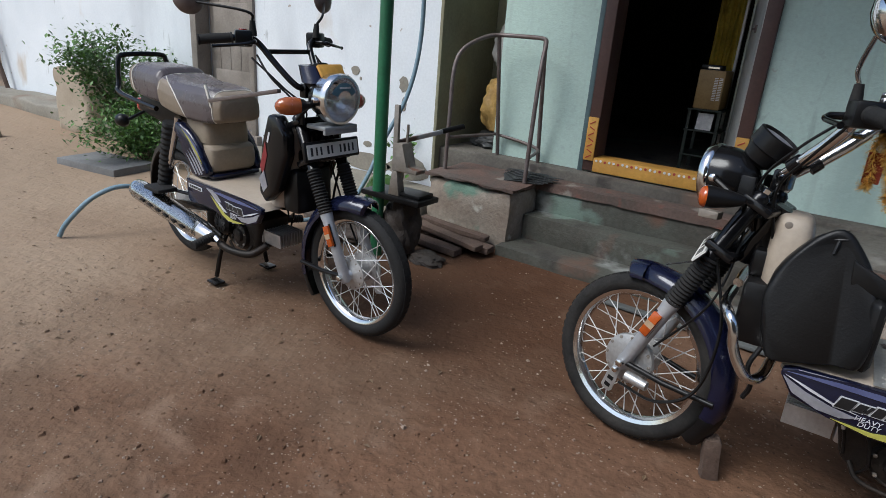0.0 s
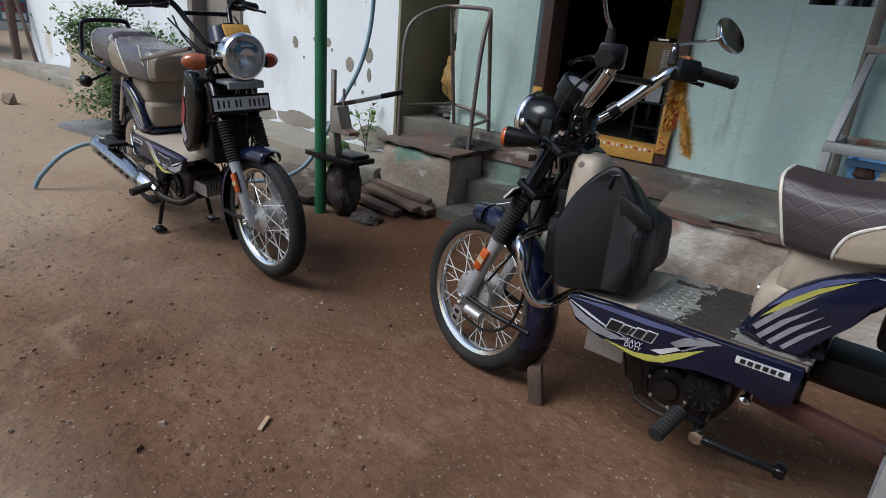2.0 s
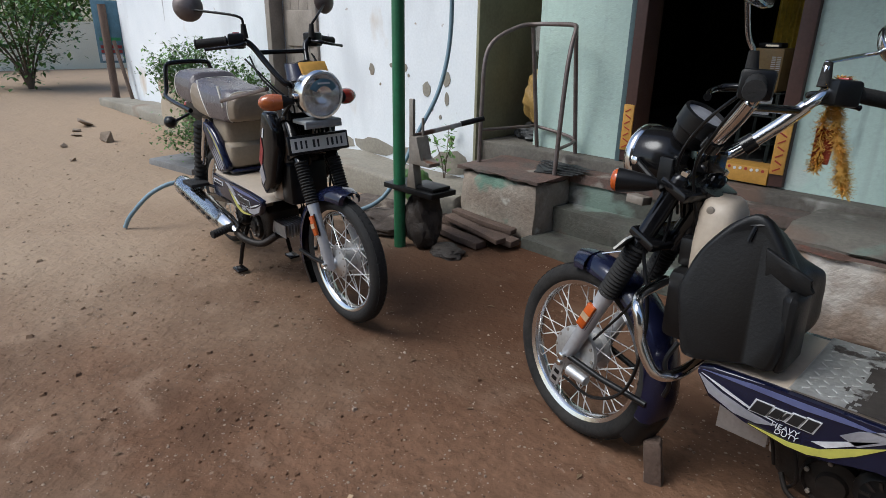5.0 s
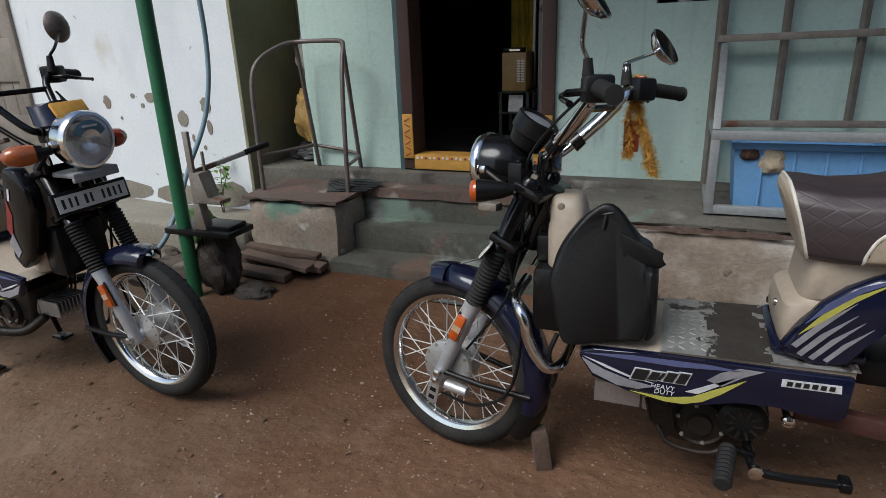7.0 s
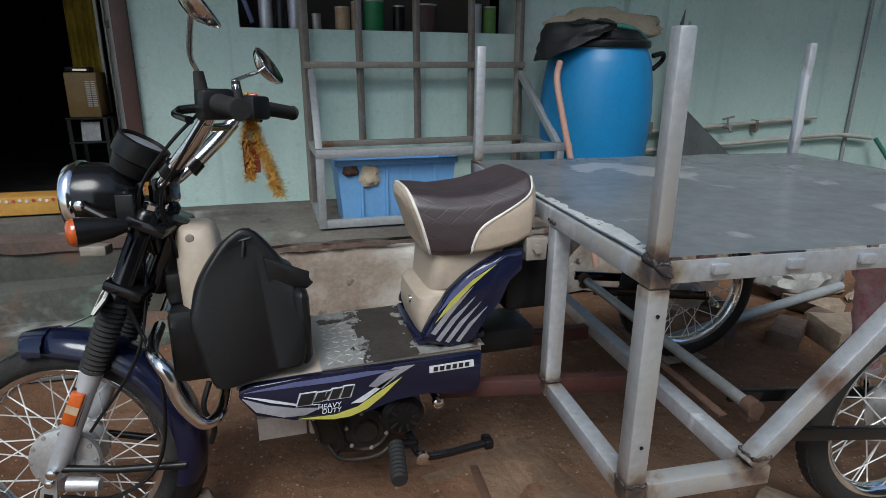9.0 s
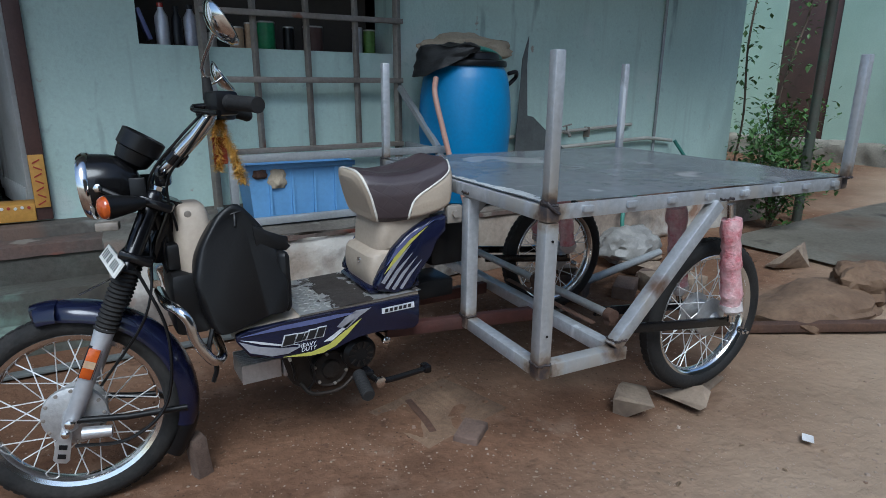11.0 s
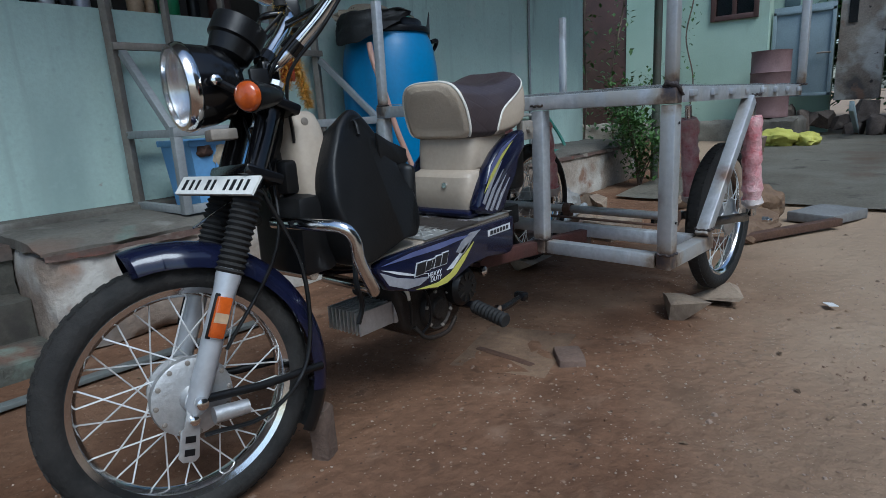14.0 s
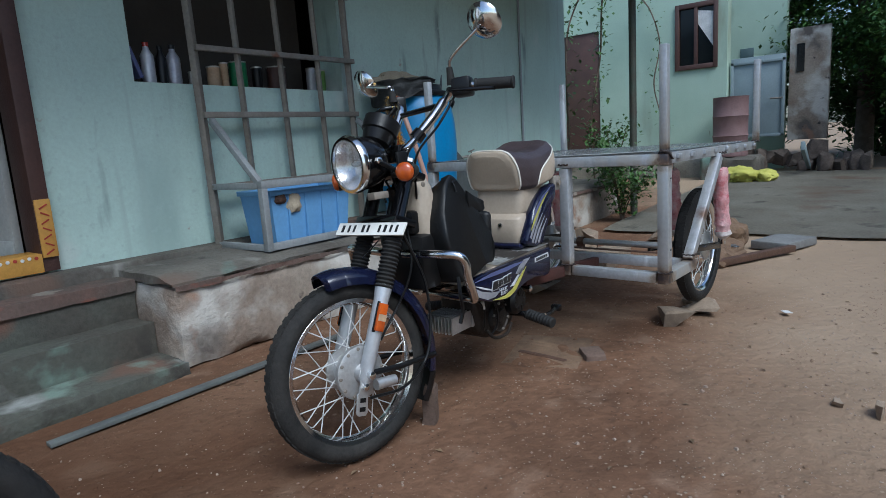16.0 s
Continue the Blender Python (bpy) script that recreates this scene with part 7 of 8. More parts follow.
    for sy in (-1, 1):
        bm = bmesh.new()
        ln = [(0.411, 0.476), (0.428, 0.488), (0.428, 0.503), (0.401, 0.550), (0.367, 0.602), (0.330, 0.636), (0.287, 0.662), (0.246, 0.676), (0.200, 0.688), (0.180, 0.684), (0.195, 0.643), (0.215, 0.608), (0.256, 0.577), (0.283, 0.523), (0.303, 0.466), (0.366, 0.470)]
        plate(bm, ln, sy * 0.100, sy * 0.138, 0.013); wg = p("tail_panel", bm, NAVY, sb, "dark blue tail panel with yellow and silver stripes", 45)
        y = sy * 0.1382
        flat("yellow_stripe", [(0.402, 0.532), (0.368, 0.580), (0.320, 0.624), (0.258, 0.660), (0.316, 0.614), (0.358, 0.572)], y, YEL_DECAL, wg, "yellow stripe")
        for xa, za, k in ((0.412, 0.508, 1.0), (0.400, 0.490, 0.92), (0.378, 0.484, 0.85), (0.352, 0.482, 0.75)):
            flat("silver_stripe", [(xa, za), (xa - 0.040 * k, za + 0.052 * k), (xa - 0.100 * k, za + 0.104 * k), (xa - 0.052 * k, za + 0.048 * k), (xa - 0.010 * k, za - 0.006 * k)], y, GREY_DECAL, wg, "silver stripe")
        flat("blue_stripe", [(0.395, 0.556), (0.362, 0.604), (0.312, 0.645), (0.236, 0.676), (0.308, 0.634), (0.356, 0.592)], y, NAVY_DUST, wg, "pale blue stripe")
    if not A:
        slope = lambda x: 0.043 * max(0.0, min(1.0, (x - 0.30) / 0.12))
        st = [(0.456, 0.700, 0.802, 0.070, 0.0), (0.453, 0.682, 0.818, 0.094, 0.0), (0.444, 0.676, 0.826, 0.112, 0.0), (0.41, 0.674, 0.824, 0.120, 0.02), (0.36, 0.675, 0.818, 0.130, 0.06), (0.28, 0.678, 0.824, 0.137, 0.08), (0.21, 0.690, 0.842, 0.137, 0.06), (0.172, 0.706, 0.856, 0.130, 0.02), (0.155, 0.735, 0.850, 0.110, 0.0), (0.148, 0.765, 0.832, 0.085, 0.0)]
        EDGE_Z, EDGE_X = (0.683, 0.722, 0.753, 0.782, 0.811, 0.83), (0.313, 0.309, 0.287, 0.227, 0.176, 0.160)
        def pick(c, nrm):
            if c.x + slope(c.x + 0.03) * (1 - (c.z - 0.676) / 0.15) > 0.4445:
                return 1
            if abs(c.y) > 0.098 and c.z < 0.832:
                return 1 if c.x < np.interp(c.z, EDGE_Z, EDGE_X) else 0
            return 0 if c.x > 0.158 else 1
        se = seat_loft("seat", st, t, [QUILT, BEIGE_VINYL], pick, "quilted brown and beige vinyl seat", slope)
        for sy in (-1, 1):
            piping(se, [(0.154, sy * 0.083, 0.850), (0.164, sy * 0.112, 0.832), (0.178, sy * 0.125, 0.811), (0.227, sy * 0.132, 0.782), (0.287, sy * 0.1355, 0.753), (0.309, sy * 0.134, 0.722), (0.313, sy * 0.130, 0.695), (0.313, sy * 0.121, 0.681)], 0.0034)
            piping(se, [(0.444, sy * 0.0, 0.824), (0.444, sy * 0.055, 0.822), (0.442, sy * 0.086, 0.810), (0.436, sy * 0.102, 0.785), (0.424, sy * 0.111, 0.745), (0.411, sy * 0.110, 0.706), (0.402, sy * 0.098, 0.680)], 0.0036)
    else:
        st = [(0.498, 0.73, 0.785, 0.072, 0.0), (0.490, 0.710, 0.818, 0.094, 0.0), (0.43, 0.694, 0.842, 0.118, 0.03), (0.30, 0.695, 0.846, 0.134, 0.03), (0.18, 0.705, 0.850, 0.138, 0.03), (0.09, 0.72, 0.868, 0.136, 0.02), (0.06, 0.74, 0.86, 0.128, 0.0)]
        def pick_f(c, nrm):
            if c.x > 0.455:
                return 1
            return 1 if (abs(c.y) > 0.112 and c.x < 0.10 + 0.19 * max(0.0, 1 - ((max(c.z, 0.70) - 0.70) / 0.16) ** 1.6)) else 0
        se = seat_loft("seat", st, t, [GREY_VINYL, SHADED_BEIGE_VINYL], pick_f, "grey-brown vinyl rider seat, beige sides darkened for dirt and shade")
        st = [(0.062, 0.745, 0.862, 0.122, 0.0), (0.04, 0.735, 0.888, 0.128, 0.0), (-0.05, 0.74, 0.892, 0.130, 0.0), (-0.18, 0.752, 0.892, 0.122, 0.0), (-0.245, 0.768, 0.885, 0.105, 0.0), (-0.262, 0.79, 0.87, 0.085, 0.0)]
        se2 = seat_loft("pillion_seat", st, t, [GREY_VINYL, SHADED_BEIGE_VINYL], lambda c, nrm: 1 if (c.x < -0.19 - 0.5 * (c.z - 0.84) and abs(c.y) > 0.07) else 0, "grey-brown vinyl pillion seat")
        for sy in (-1, 1):
            piping(se, [(0.455, sy * 0.0, 0.8335), (0.455, sy * 0.06, 0.832), (0.455, sy * 0.092, 0.816), (0.455, sy * 0.109, 0.775), (0.455, sy * 0.106, 0.715), (0.455, sy * 0.09, 0.70)])
            piping(se, [(0.10, sy * 0.108, 0.866), (0.16, sy * 0.129, 0.836), (0.22, sy * 0.1385, 0.795), (0.265, sy * 0.1375, 0.75), (0.29, sy * 0.128, 0.705)])
            piping(se2, [(-0.19, sy * 0.10, 0.889), (-0.20, sy * 0.121, 0.85), (-0.175, sy * 0.123, 0.80), (-0.165, sy * 0.11, 0.755)])
        piping(se, [(0.075, -0.13, 0.80), (0.09, -0.115, 0.862), (0.09, 0.0, 0.872), (0.09, 0.115, 0.862), (0.075, 0.13, 0.80)])
        # rear rack, tail lamp, shocks, wheel
        bm = bmesh.new()
        tube(bm, smooth_line([(0.05, -0.135, 0.715), (-0.15, -0.145, 0.735), (-0.28, -0.145, 0.755), (-0.305, -0.13, 0.79), (-0.315, -0.115, 0.885), (-0.315, -0.085, 0.915), (-0.315, 0.085, 0.915), (-0.315, 0.115, 0.885), (-0.305, 0.13, 0.79), (-0.28, 0.145, 0.755), (-0.15, 0.145, 0.735), (0.05, 0.135, 0.715)], 6), 0.0115, 10); p("rear_rack", bm, BLACK_PAINT, t, "black tube grab rail", 60)
        bm = bmesh.new(); plate(bm, [(0.10, 0.70), (-0.24, 0.745), (-0.30, 0.70), (-0.30, 0.66), (-0.18, 0.66), (0.0, 0.62)], -0.055, 0.055, 0.012); p("tail_unit", bm, BLACK, t, "black plastic tail unit", 45)
        bm = bmesh.new(); box(bm, (-0.335, -0.05, 0.655), (-0.298, 0.05, 0.715), 0.012); p("tail_lamp", bm, RED_LENS, t, "red tail lamp", 45)
        for sy in (-1, 1):
            bm = bmesh.new(); lathe(bm, [(0.012, 0), (0.030, 0.02), (0.030, 0.05), (0.012, 0.075)], along((-0.25, sy * 0.14, 0.62), (-0.33, sy * 0.15, 0.62)), 16); tube(bm, [(-0.25, sy * 0.05, 0.66), (-0.26, sy * 0.14, 0.62)], 0.007, 6); p("rear_indicator", bm, BLACK, t, "dark rear indicator", 50)
            bm = bmesh.new(); tube(bm, [(0.215, sy * 0.125, 0.70), (0.02, sy * 0.135, 0.30)], 0.014, 10); sh = p("rear_shock", bm, CHROME, t, "rear shock absorber", 60)
            a, b = V(0.155, sy * 0.128, 0.70), V(0.035, sy * 0.14, 0.31)
            bm = bmesh.new(); k = 13; tube(bm, [a.lerp(b, 0.08 + 0.82 * i / (2 * k)) for i in range(2 * k + 1)], [0.033 if i % 2 else 0.028 for i in range(2 * k + 1)], 14); p("shock_boot", bm, RUBBER, sh, "ribbed black shock cover", 35)
            bm = bmesh.new(); square_tube(bm, (0.40, sy * 0.085, 0.33), (-0.02, sy * 0.085, 0.265), 0.018, 0.035, bevel=0.003); p("swing_arm", bm, BLACK_PAINT, t, "black swing arm", 40)
        rw = wheel(t, (0, 0, 0.257), Matrix.Identity(4), "rear_wheel", 0.09, tyre)
        bm = bmesh.new(); rs = []
        for i in range(19):
            a = radians(50 + 130 * i / 18); c = V(math.cos(a), 0, math.sin(a)); rs.append([V(0, 0, 0.265) + c * (0.295 + dr) + V(0, yy * 0.055, 0) for yy, dr in ((-1, -0.03), (-0.8, 0), (0, 0.008), (0.8, 0), (1, -0.03), (0.95, -0.034), (0.75, -0.004), (0, 0.004), (-0.75, -0.004), (-0.95, -0.034))])
        rings(bm, rs); p("rear_mudguard", bm, BLACK, t, "black rear mudguard", 45)
        # exhaust on the right-hand side
        a, b = V(0.50, -0.165, 0.235), V(-0.16, -0.175, 0.325)
        bm = bmesh.new(); tube(bm, [a.lerp(b, f) for f in (-0.06, 0, 0.12, 0.9, 0.97, 1.0)], [0.018, 0.034, 0.043, 0.047, 0.044, 0.032], 20); ex = p("silencer", bm, CHROME, t, "chrome silencer with slotted guard", 50)
        bm = bmesh.new(); tube(bm, smooth_line([(0.72, -0.06, 0.24), (0.67, -0.11, 0.20), (0.58, -0.15, 0.205), (0.50, -0.165, 0.235)], 6), 0.016, 10); p("exhaust_pipe", bm, ENGINE, ex, "dark exhaust pipe", 60)
        bm = bmesh.new(); rs = [[a.lerp(b, f) + V(0.0, -0.052 * math.cos(q), 0.052 * math.sin(q)) for q in np.linspace(-0.5, 1.5, 9)] for f in (0.14, 0.30, 0.60, 0.92)]
        rings(bm, rs, close=False, caps=False); bmesh.ops.solidify(bm, geom=bm.faces[:], thickness=0.003); p("heat_shield", bm, CHROME, ex, "bright heat shield", 50)
        for i in range(6):
            c = a.lerp(b, 0.25 + 0.10 * i); bm = bmesh.new(); box(bm, (-0.016, -0.0015, -0.005), (0.016, 0.0015, 0.005), 0, Matrix.Translation(c + V(0, -0.0555, 0.004)) @ pose(0, 0, 0, 0, 8, 0)); p("slot", bm, BLACK, ex)
        for sy in (-1, 1):
            bm = bmesh.new(); box(bm, (0.02, min(sy * 0.13, sy * 0.22), 0.362), (0.155, max(sy * 0.13, sy * 0.22), 0.380), 0.005); fp = p("pillion_footrest", bm, RUBBER, t, "flat black pillion footrest", 40)
            bm = bmesh.new(); tube(bm, [(0.34, sy * 0.09, 0.36), (0.12, sy * 0.14, 0.365)], 0.008, 8); p("footrest_bar", bm, BLACK_PAINT, fp, "", 60)
        bm = bmesh.new(); tube(bm, smooth_line([(0.44, -0.03, 0.30), (0.435, -0.10, 0.16), (0.425, -0.13, 0.03)], 5), 0.010, 8); box(bm, (0.39, -0.16, 0.0), (0.46, -0.11, 0.012), 0.003); p("side_stand", bm, BLACK_PAINT, t, "black stand leg on the soil", 50)
        bm = bmesh.new(); tube(bm, smooth_line([(0.44, 0.03, 0.30), (0.435, 0.10, 0.16), (0.425, 0.13, 0.03)], 5), 0.010, 8); box(bm, (0.39, 0.11, 0.0), (0.46, 0.16, 0.012), 0.003); p("side_stand", bm, BLACK_PAINT, t, "black stand leg on the soil", 50)
        bm = bmesh.new(); square_tube(bm, (0.52, -0.15, 0.806), (0.935, -0.125, 0.886), 0.018, 0.014, bevel=0.003); p("seat_bar", bm, TROLLEY, t, "flat steel bar from seat to bars", 40)
        bm = bmesh.new(); box(bm, (-0.006, -0.004, -0.045), (0.006, 0.004, 0.045), 0.002, Matrix.Translation((0.515, -0.15, 0.822)) @ pose(0, 0, 0, 0, -22, 0)); p("bar_tag", bm, PIPING, t, "cream tag on the bar end", 40)
    # engine
    bm = bmesh.new()
    box(bm, (0.694, -0.040, 0.258), (0.785, 0.040, 0.292), 0.006); en = p("cylinder", bm, ENGINE, t, "finned alloy cylinder", 35)
    for i in range(9):
        yf = -0.054 + i * 0.0135
        bm = bmesh.new(); box(bm, (0.695, yf - 0.0020, 0.246), (0.804, yf + 0.0020, 0.302)); p("fin", bm, ALLOY, en)
    bm = bmesh.new(); box(bm, (0.655, -0.058, 0.240), (0.690, 0.058, 0.304), 0.008); p("cylinder_base", bm, ALLOY, en, "", 40)
    bm = bmesh.new(); plate(bm, [(0.70, 0.34), (0.67, 0.215), (0.62, 0.182), (0.53, 0.172), (0.45, 0.195), (0.41, 0.27), (0.43, 0.345), (0.60, 0.36)], -0.075, 0.075, 0.018); cr = p("crankcase", bm, ENGINE, t, "oily dark crankcase", 45)
    for sy in (-1, 1):
        bm = bmesh.new(); lathe(bm, [(0.060, -0.01), (0.060, 0.012), (0.055, 0.020), (0.051, 0.014), (0.03, 0.018), (0.026, 0.028), (0.01, 0.03)], along((0.558, sy * 0.07, 0.250), (0.558, sy * 0.2, 0.250)), 28); p("engine_cover", bm, ENGINE, cr, "round dark engine cover", 40)
        bm = bmesh.new(); lathe(bm, [(0.052, -0.01), (0.052, 0.03), (0.040, 0.042), (0.02, 0.042)], along((0.473, sy * 0.08, 0.290), (0.473, sy * 0.2, 0.290)), 28); sc = p("clutch_cover", bm, BLACK, cr, "black ribbed side cover", 40)
        for i in range(10):
            a = 2 * math.pi * i / 10; bm = bmesh.new(); box(bm, (0.020, -0.003, 0.0), (0.039, 0.003, 0.004), 0, along((0.473, sy * 0.1215, 0.290), (0.473, sy * 0.3, 0.290)) @ Matrix.Rotation(a, 4, 'Z')); p("rib", bm, ENGINE, sc)
        for i in range(6):
            a = 2 * math.pi * i / 6 + 0.3; bm = bmesh.new(); lathe(bm, [(0.005, 0), (0.005, 0.006), (0.002, 0.007)], along((0.558 + 0.050 * math.cos(a), sy * 0.088, 0.250 + 0.050 * math.sin(a)), (0.558 + 0.050 * math.cos(a), sy * 0.3, 0.250 + 0.050 * math.sin(a))), 6); p("cover_bolt", bm, RACK, cr, "", 40)
        bm = bmesh.new(); box(bm, (0.58, min(sy * 0.03, sy * 0.08), 0.355), (0.66, max(sy * 0.03, sy * 0.08), 0.40), 0.008); p("carburettor", bm, RACK, cr, "dull metal carburettor body", 40)
        bm = bmesh.new(); tube(bm, smooth_line([(0.65, sy * 0.085, 0.225), (0.62, sy * 0.10, 0.190), (0.54, sy * 0.10, 0.182), (0.49, sy * 0.09, 0.205)], 5), 0.006, 8); p("case_rib", bm, ENGINE, cr, "", 50)
    for pts in ([(0.72, 0.08, 0.36), (0.68, 0.10, 0.31), (0.665, 0.09, 0.24)], [(0.66, 0.09, 0.36), (0.63, 0.115, 0.31), (0.615, 0.11, 0.24), (0.63, 0.09, 0.20)]):
        bm = bmesh.new(); tube(bm, smooth_line(pts, 6), 0.004, 6); p("wire", bm, BLACK, cr, "", 60)
    bm = bmesh.new(); tube(bm, [(0.685, 0.098, 0.335), (0.680, 0.102, 0.308)], [0.007, 0.004], 8); p("wire_plug", bm, PIPING, cr, "pale wire connector", 50)
    # pedals
    for sy in (1, -1):
        bm = bmesh.new(); tube(bm, [(0.46, sy * 0.06, 0.235), (0.455, sy * 0.15, 0.235)], 0.011, 10); fr = p("footrest", bm, BLACK_PAINT, t, "footrest with ribbed rubber", 50)
        bm = bmesh.new(); k = 9; c0, c1 = V(0.502, sy * 0.165, 0.252), V(0.518, sy * 0.272, 0.236)
        tube(bm, [c0.lerp(c1, i / (2 * k)) for i in range(2 * k + 1)], [0.0195 if i % 2 else 0.0165 for i in range(2 * k + 1)], 12); p("footrest_rubber", bm, RUBBER, fr, "ribbed black rubber", 35)
        bm = bmesh.new(); tube(bm, [(0.455, sy * 0.15, 0.235), (0.502, sy * 0.165, 0.252)], 0.011, 8); p("footrest_link", bm, BLACK_PAINT, fr, "", 50)
    bm = bmesh.new(); tube(bm, smooth_line([(0.460, 0.13, 0.230), (0.448, 0.19, 0.228), (0.40, 0.195, 0.226), (0.29, 0.170, 0.216)], 5), 0.0095, 8); box(bm, (0.266, 0.148, 0.205), (0.290, 0.186, 0.230), 0.006); p("kick_lever", bm, BLACK_PAINT, t, "black lever with a round foot", 45)
    bm = bmesh.new(); lathe(bm, [(0.016, 0), (0.016, 0.01), (0.008, 0.012)], along((0.448, 0.195, 0.228), (0.448, 0.3, 0.228)), 12); p("lever_bolt", bm, CHROME, t, "", 40)
    if not A:
        bm = bmesh.new(); box(bm, (0.12, -0.07, 0.40), (0.29, 0.07, 0.46), 0.008); box(bm, (0.06, -0.06, 0.50), (0.20, 0.06, 0.66), 0.02); p("rear_subframe", bm, BLACK, t, "black rear subframe box", 40)
        bm = bmesh.new(); box(bm, (0.29, -0.10, 0.33), (0.40, 0.10, 0.40), 0.01); p("under_frame", bm, BLACK_PAINT, t, "", 40)
        bm = bmesh.new(); lathe(bm, [(0.014, 0), (0.014, 0.012), (0.008, 0.016)], along((0.387, 0.108, 0.312), (0.387, 0.2, 0.312)), 8); tube(bm, [(0.387, 0.05, 0.312), (0.387, 0.108, 0.312)], 0.008, 8); p("coupling_bolt", bm, CHROME, t, "bright coupling bolt", 40)
    return t

moped_b = moped(pose(0.803, 1.703, 0.004, 0, 0, 180), -12, "B", "dark blue moped without rear wheel, joined to the trailer", TYRE_DUSTY)
moped_a = moped(pose(-2.606, 1.702, 0.010, 1.7, 0, -4.3), 1, "A", "dark blue moped with long seat and chrome silencer", RUBBER)
# stop block behind the front wheel
bm = bmesh.new(); rings(bm, [[V(a * w, b * d, z) for a, b in ((-1, -1), (0, -1.15), (1, -1), (1.1, 0), (1, 1), (0, 1.1), (-1, 1), (-1.1, 0))] for z, w, d in ((0, 0.024, 0.022), (0.05, 0.023, 0.021), (0.10, 0.021, 0.020), (0.15, 0.020, 0.018), (0.158, 0.016, 0.015))]); bmesh.ops.transform(bm, matrix=pose(-0.125, 1.665, -0.02, 6, -8, 20), verts=bm.verts[:]); noisy(bm, 0.006, 14)
tagged(part("wood_chock", bm, PLANK, smooth=40), "short dark wooden peg behind the front wheel", "wood block")

# ---- bag on the moped's leg shield ----
bag = thing("saddle_bag", "black leatherette bag hung over the moped's leg shield", "bag", pose(0.803, 1.703, 0, 0, 0, 180))
bm = bmesh.new()
side_line = [(0.805, 0.778), (0.845, 0.745), (0.885, 0.693), (0.905, 0.648), (0.915, 0.602), (0.908, 0.545), (0.898, 0.495), (0.880, 0.446), (0.83, 0.450), (0.785, 0.460), (0.735, 0.476), (0.692, 0.474), (0.684, 0.52), (0.680, 0.574), (0.682, 0.62), (0.690, 0.655), (0.735, 0.716), (0.772, 0.764)]
rs = []
for y, k, top in ((0.166, 0.86, 0.735), (0.160, 0.95, 0.760), (0.138, 1.0, 0.778), (0.10, 1.0, 0.785), (0.055, 0.93, 0.778), (0.0, 0.86, 0.73), (-0.06, 0.88, 0.66), (-0.12, 0.90, 0.63), (-0.145, 0.84, 0.60)):
    ring = []
    for x, z in side_line:
        zz = 0.60 + (z - 0.60) * (k if z > 0.6 else 1 - (1 - k) * 0.4)
        up = max(0.0, (z - 0.56) / 0.24)
        lean_in = 0.95 * y * (1 - 0.70 * min(1.0, up) ** 1.05) + 0.030 * up if y > 0 else y * (1 - 0.2 * up)
        ring.append(V(0.79 + (x - 0.79) * k, lean_in, min(zz, top)))
    rs.append(ring)
rings(bm, rs)
bmesh.ops.subdivide_edges(bm, edges=bm.edges[:], cuts=3, use_grid_fill=True, smooth=0.05)
for _ in range(5):
    bmesh.ops.smooth_vert(bm, verts=bm.verts[:], factor=0.5, use_axis_x=True, use_axis_y=True, use_axis_z=True)
for v in bm.verts:
    v.co.y += 0.010 * math.sin(9 * v.co.x + 16 * v.co.z) * max(0.0, min(1.0, (0.74 - v.co.z) / 0.1)) if v.co.y > 0.06 else 0.0
noisy(bm, 0.012, 7); noisy(bm, 0.005, 15)
part("bag_body", bm, LEATHER, bag, smooth=60)
bm = bmesh.new(); plate(bm, [(0.760, 0.716), (0.715, 0.694), (0.668, 0.676), (0.676, 0.660), (0.664, 0.652), (0.678, 0.640), (0.752, 0.655)], 0.104, 0.114, 0.003); noisy(bm, 0.005, 20); part("flap", bm, LEATHER, bag, "short stiff flap", smooth=45)
bm = bmesh.new(); plate(bm, [(0.674, 0.478), (0.678, 0.640), (0.71, 0.645), (0.70, 0.474)], 0.04, 0.150, 0.016); noisy(bm, 0.005, 18); part("pocket", bm, LEATHER, bag, "rear pocket of the bag", smooth=45)
bm = bmesh.new(); box(bm, (-0.016, -0.014, -0.004), (0.016, 0.014, 0.006), 0.004, pose(0.795, 0.075, 0.752, -45, 12, 0)); tube(bm, smooth_line([(0.795, 0.045, 0.755), (0.795, 0.065, 0.758), (0.797, 0.09, 0.738), (0.80, 0.10, 0.715)], 5), 0.004, 6); part("buckle", bm, BLACK, bag, "black plastic buckle", smooth=45)
bm = bmesh.new(); tube(bm, smooth_line([(0.885, 0.15, 0.47), (0.90, 0.165, 0.42), (0.885, 0.16, 0.37), (0.895, 0.155, 0.33)], 5), 0.006, 6); part("strap", bm, LEATHER, bag, "dangling black strap", smooth=50)

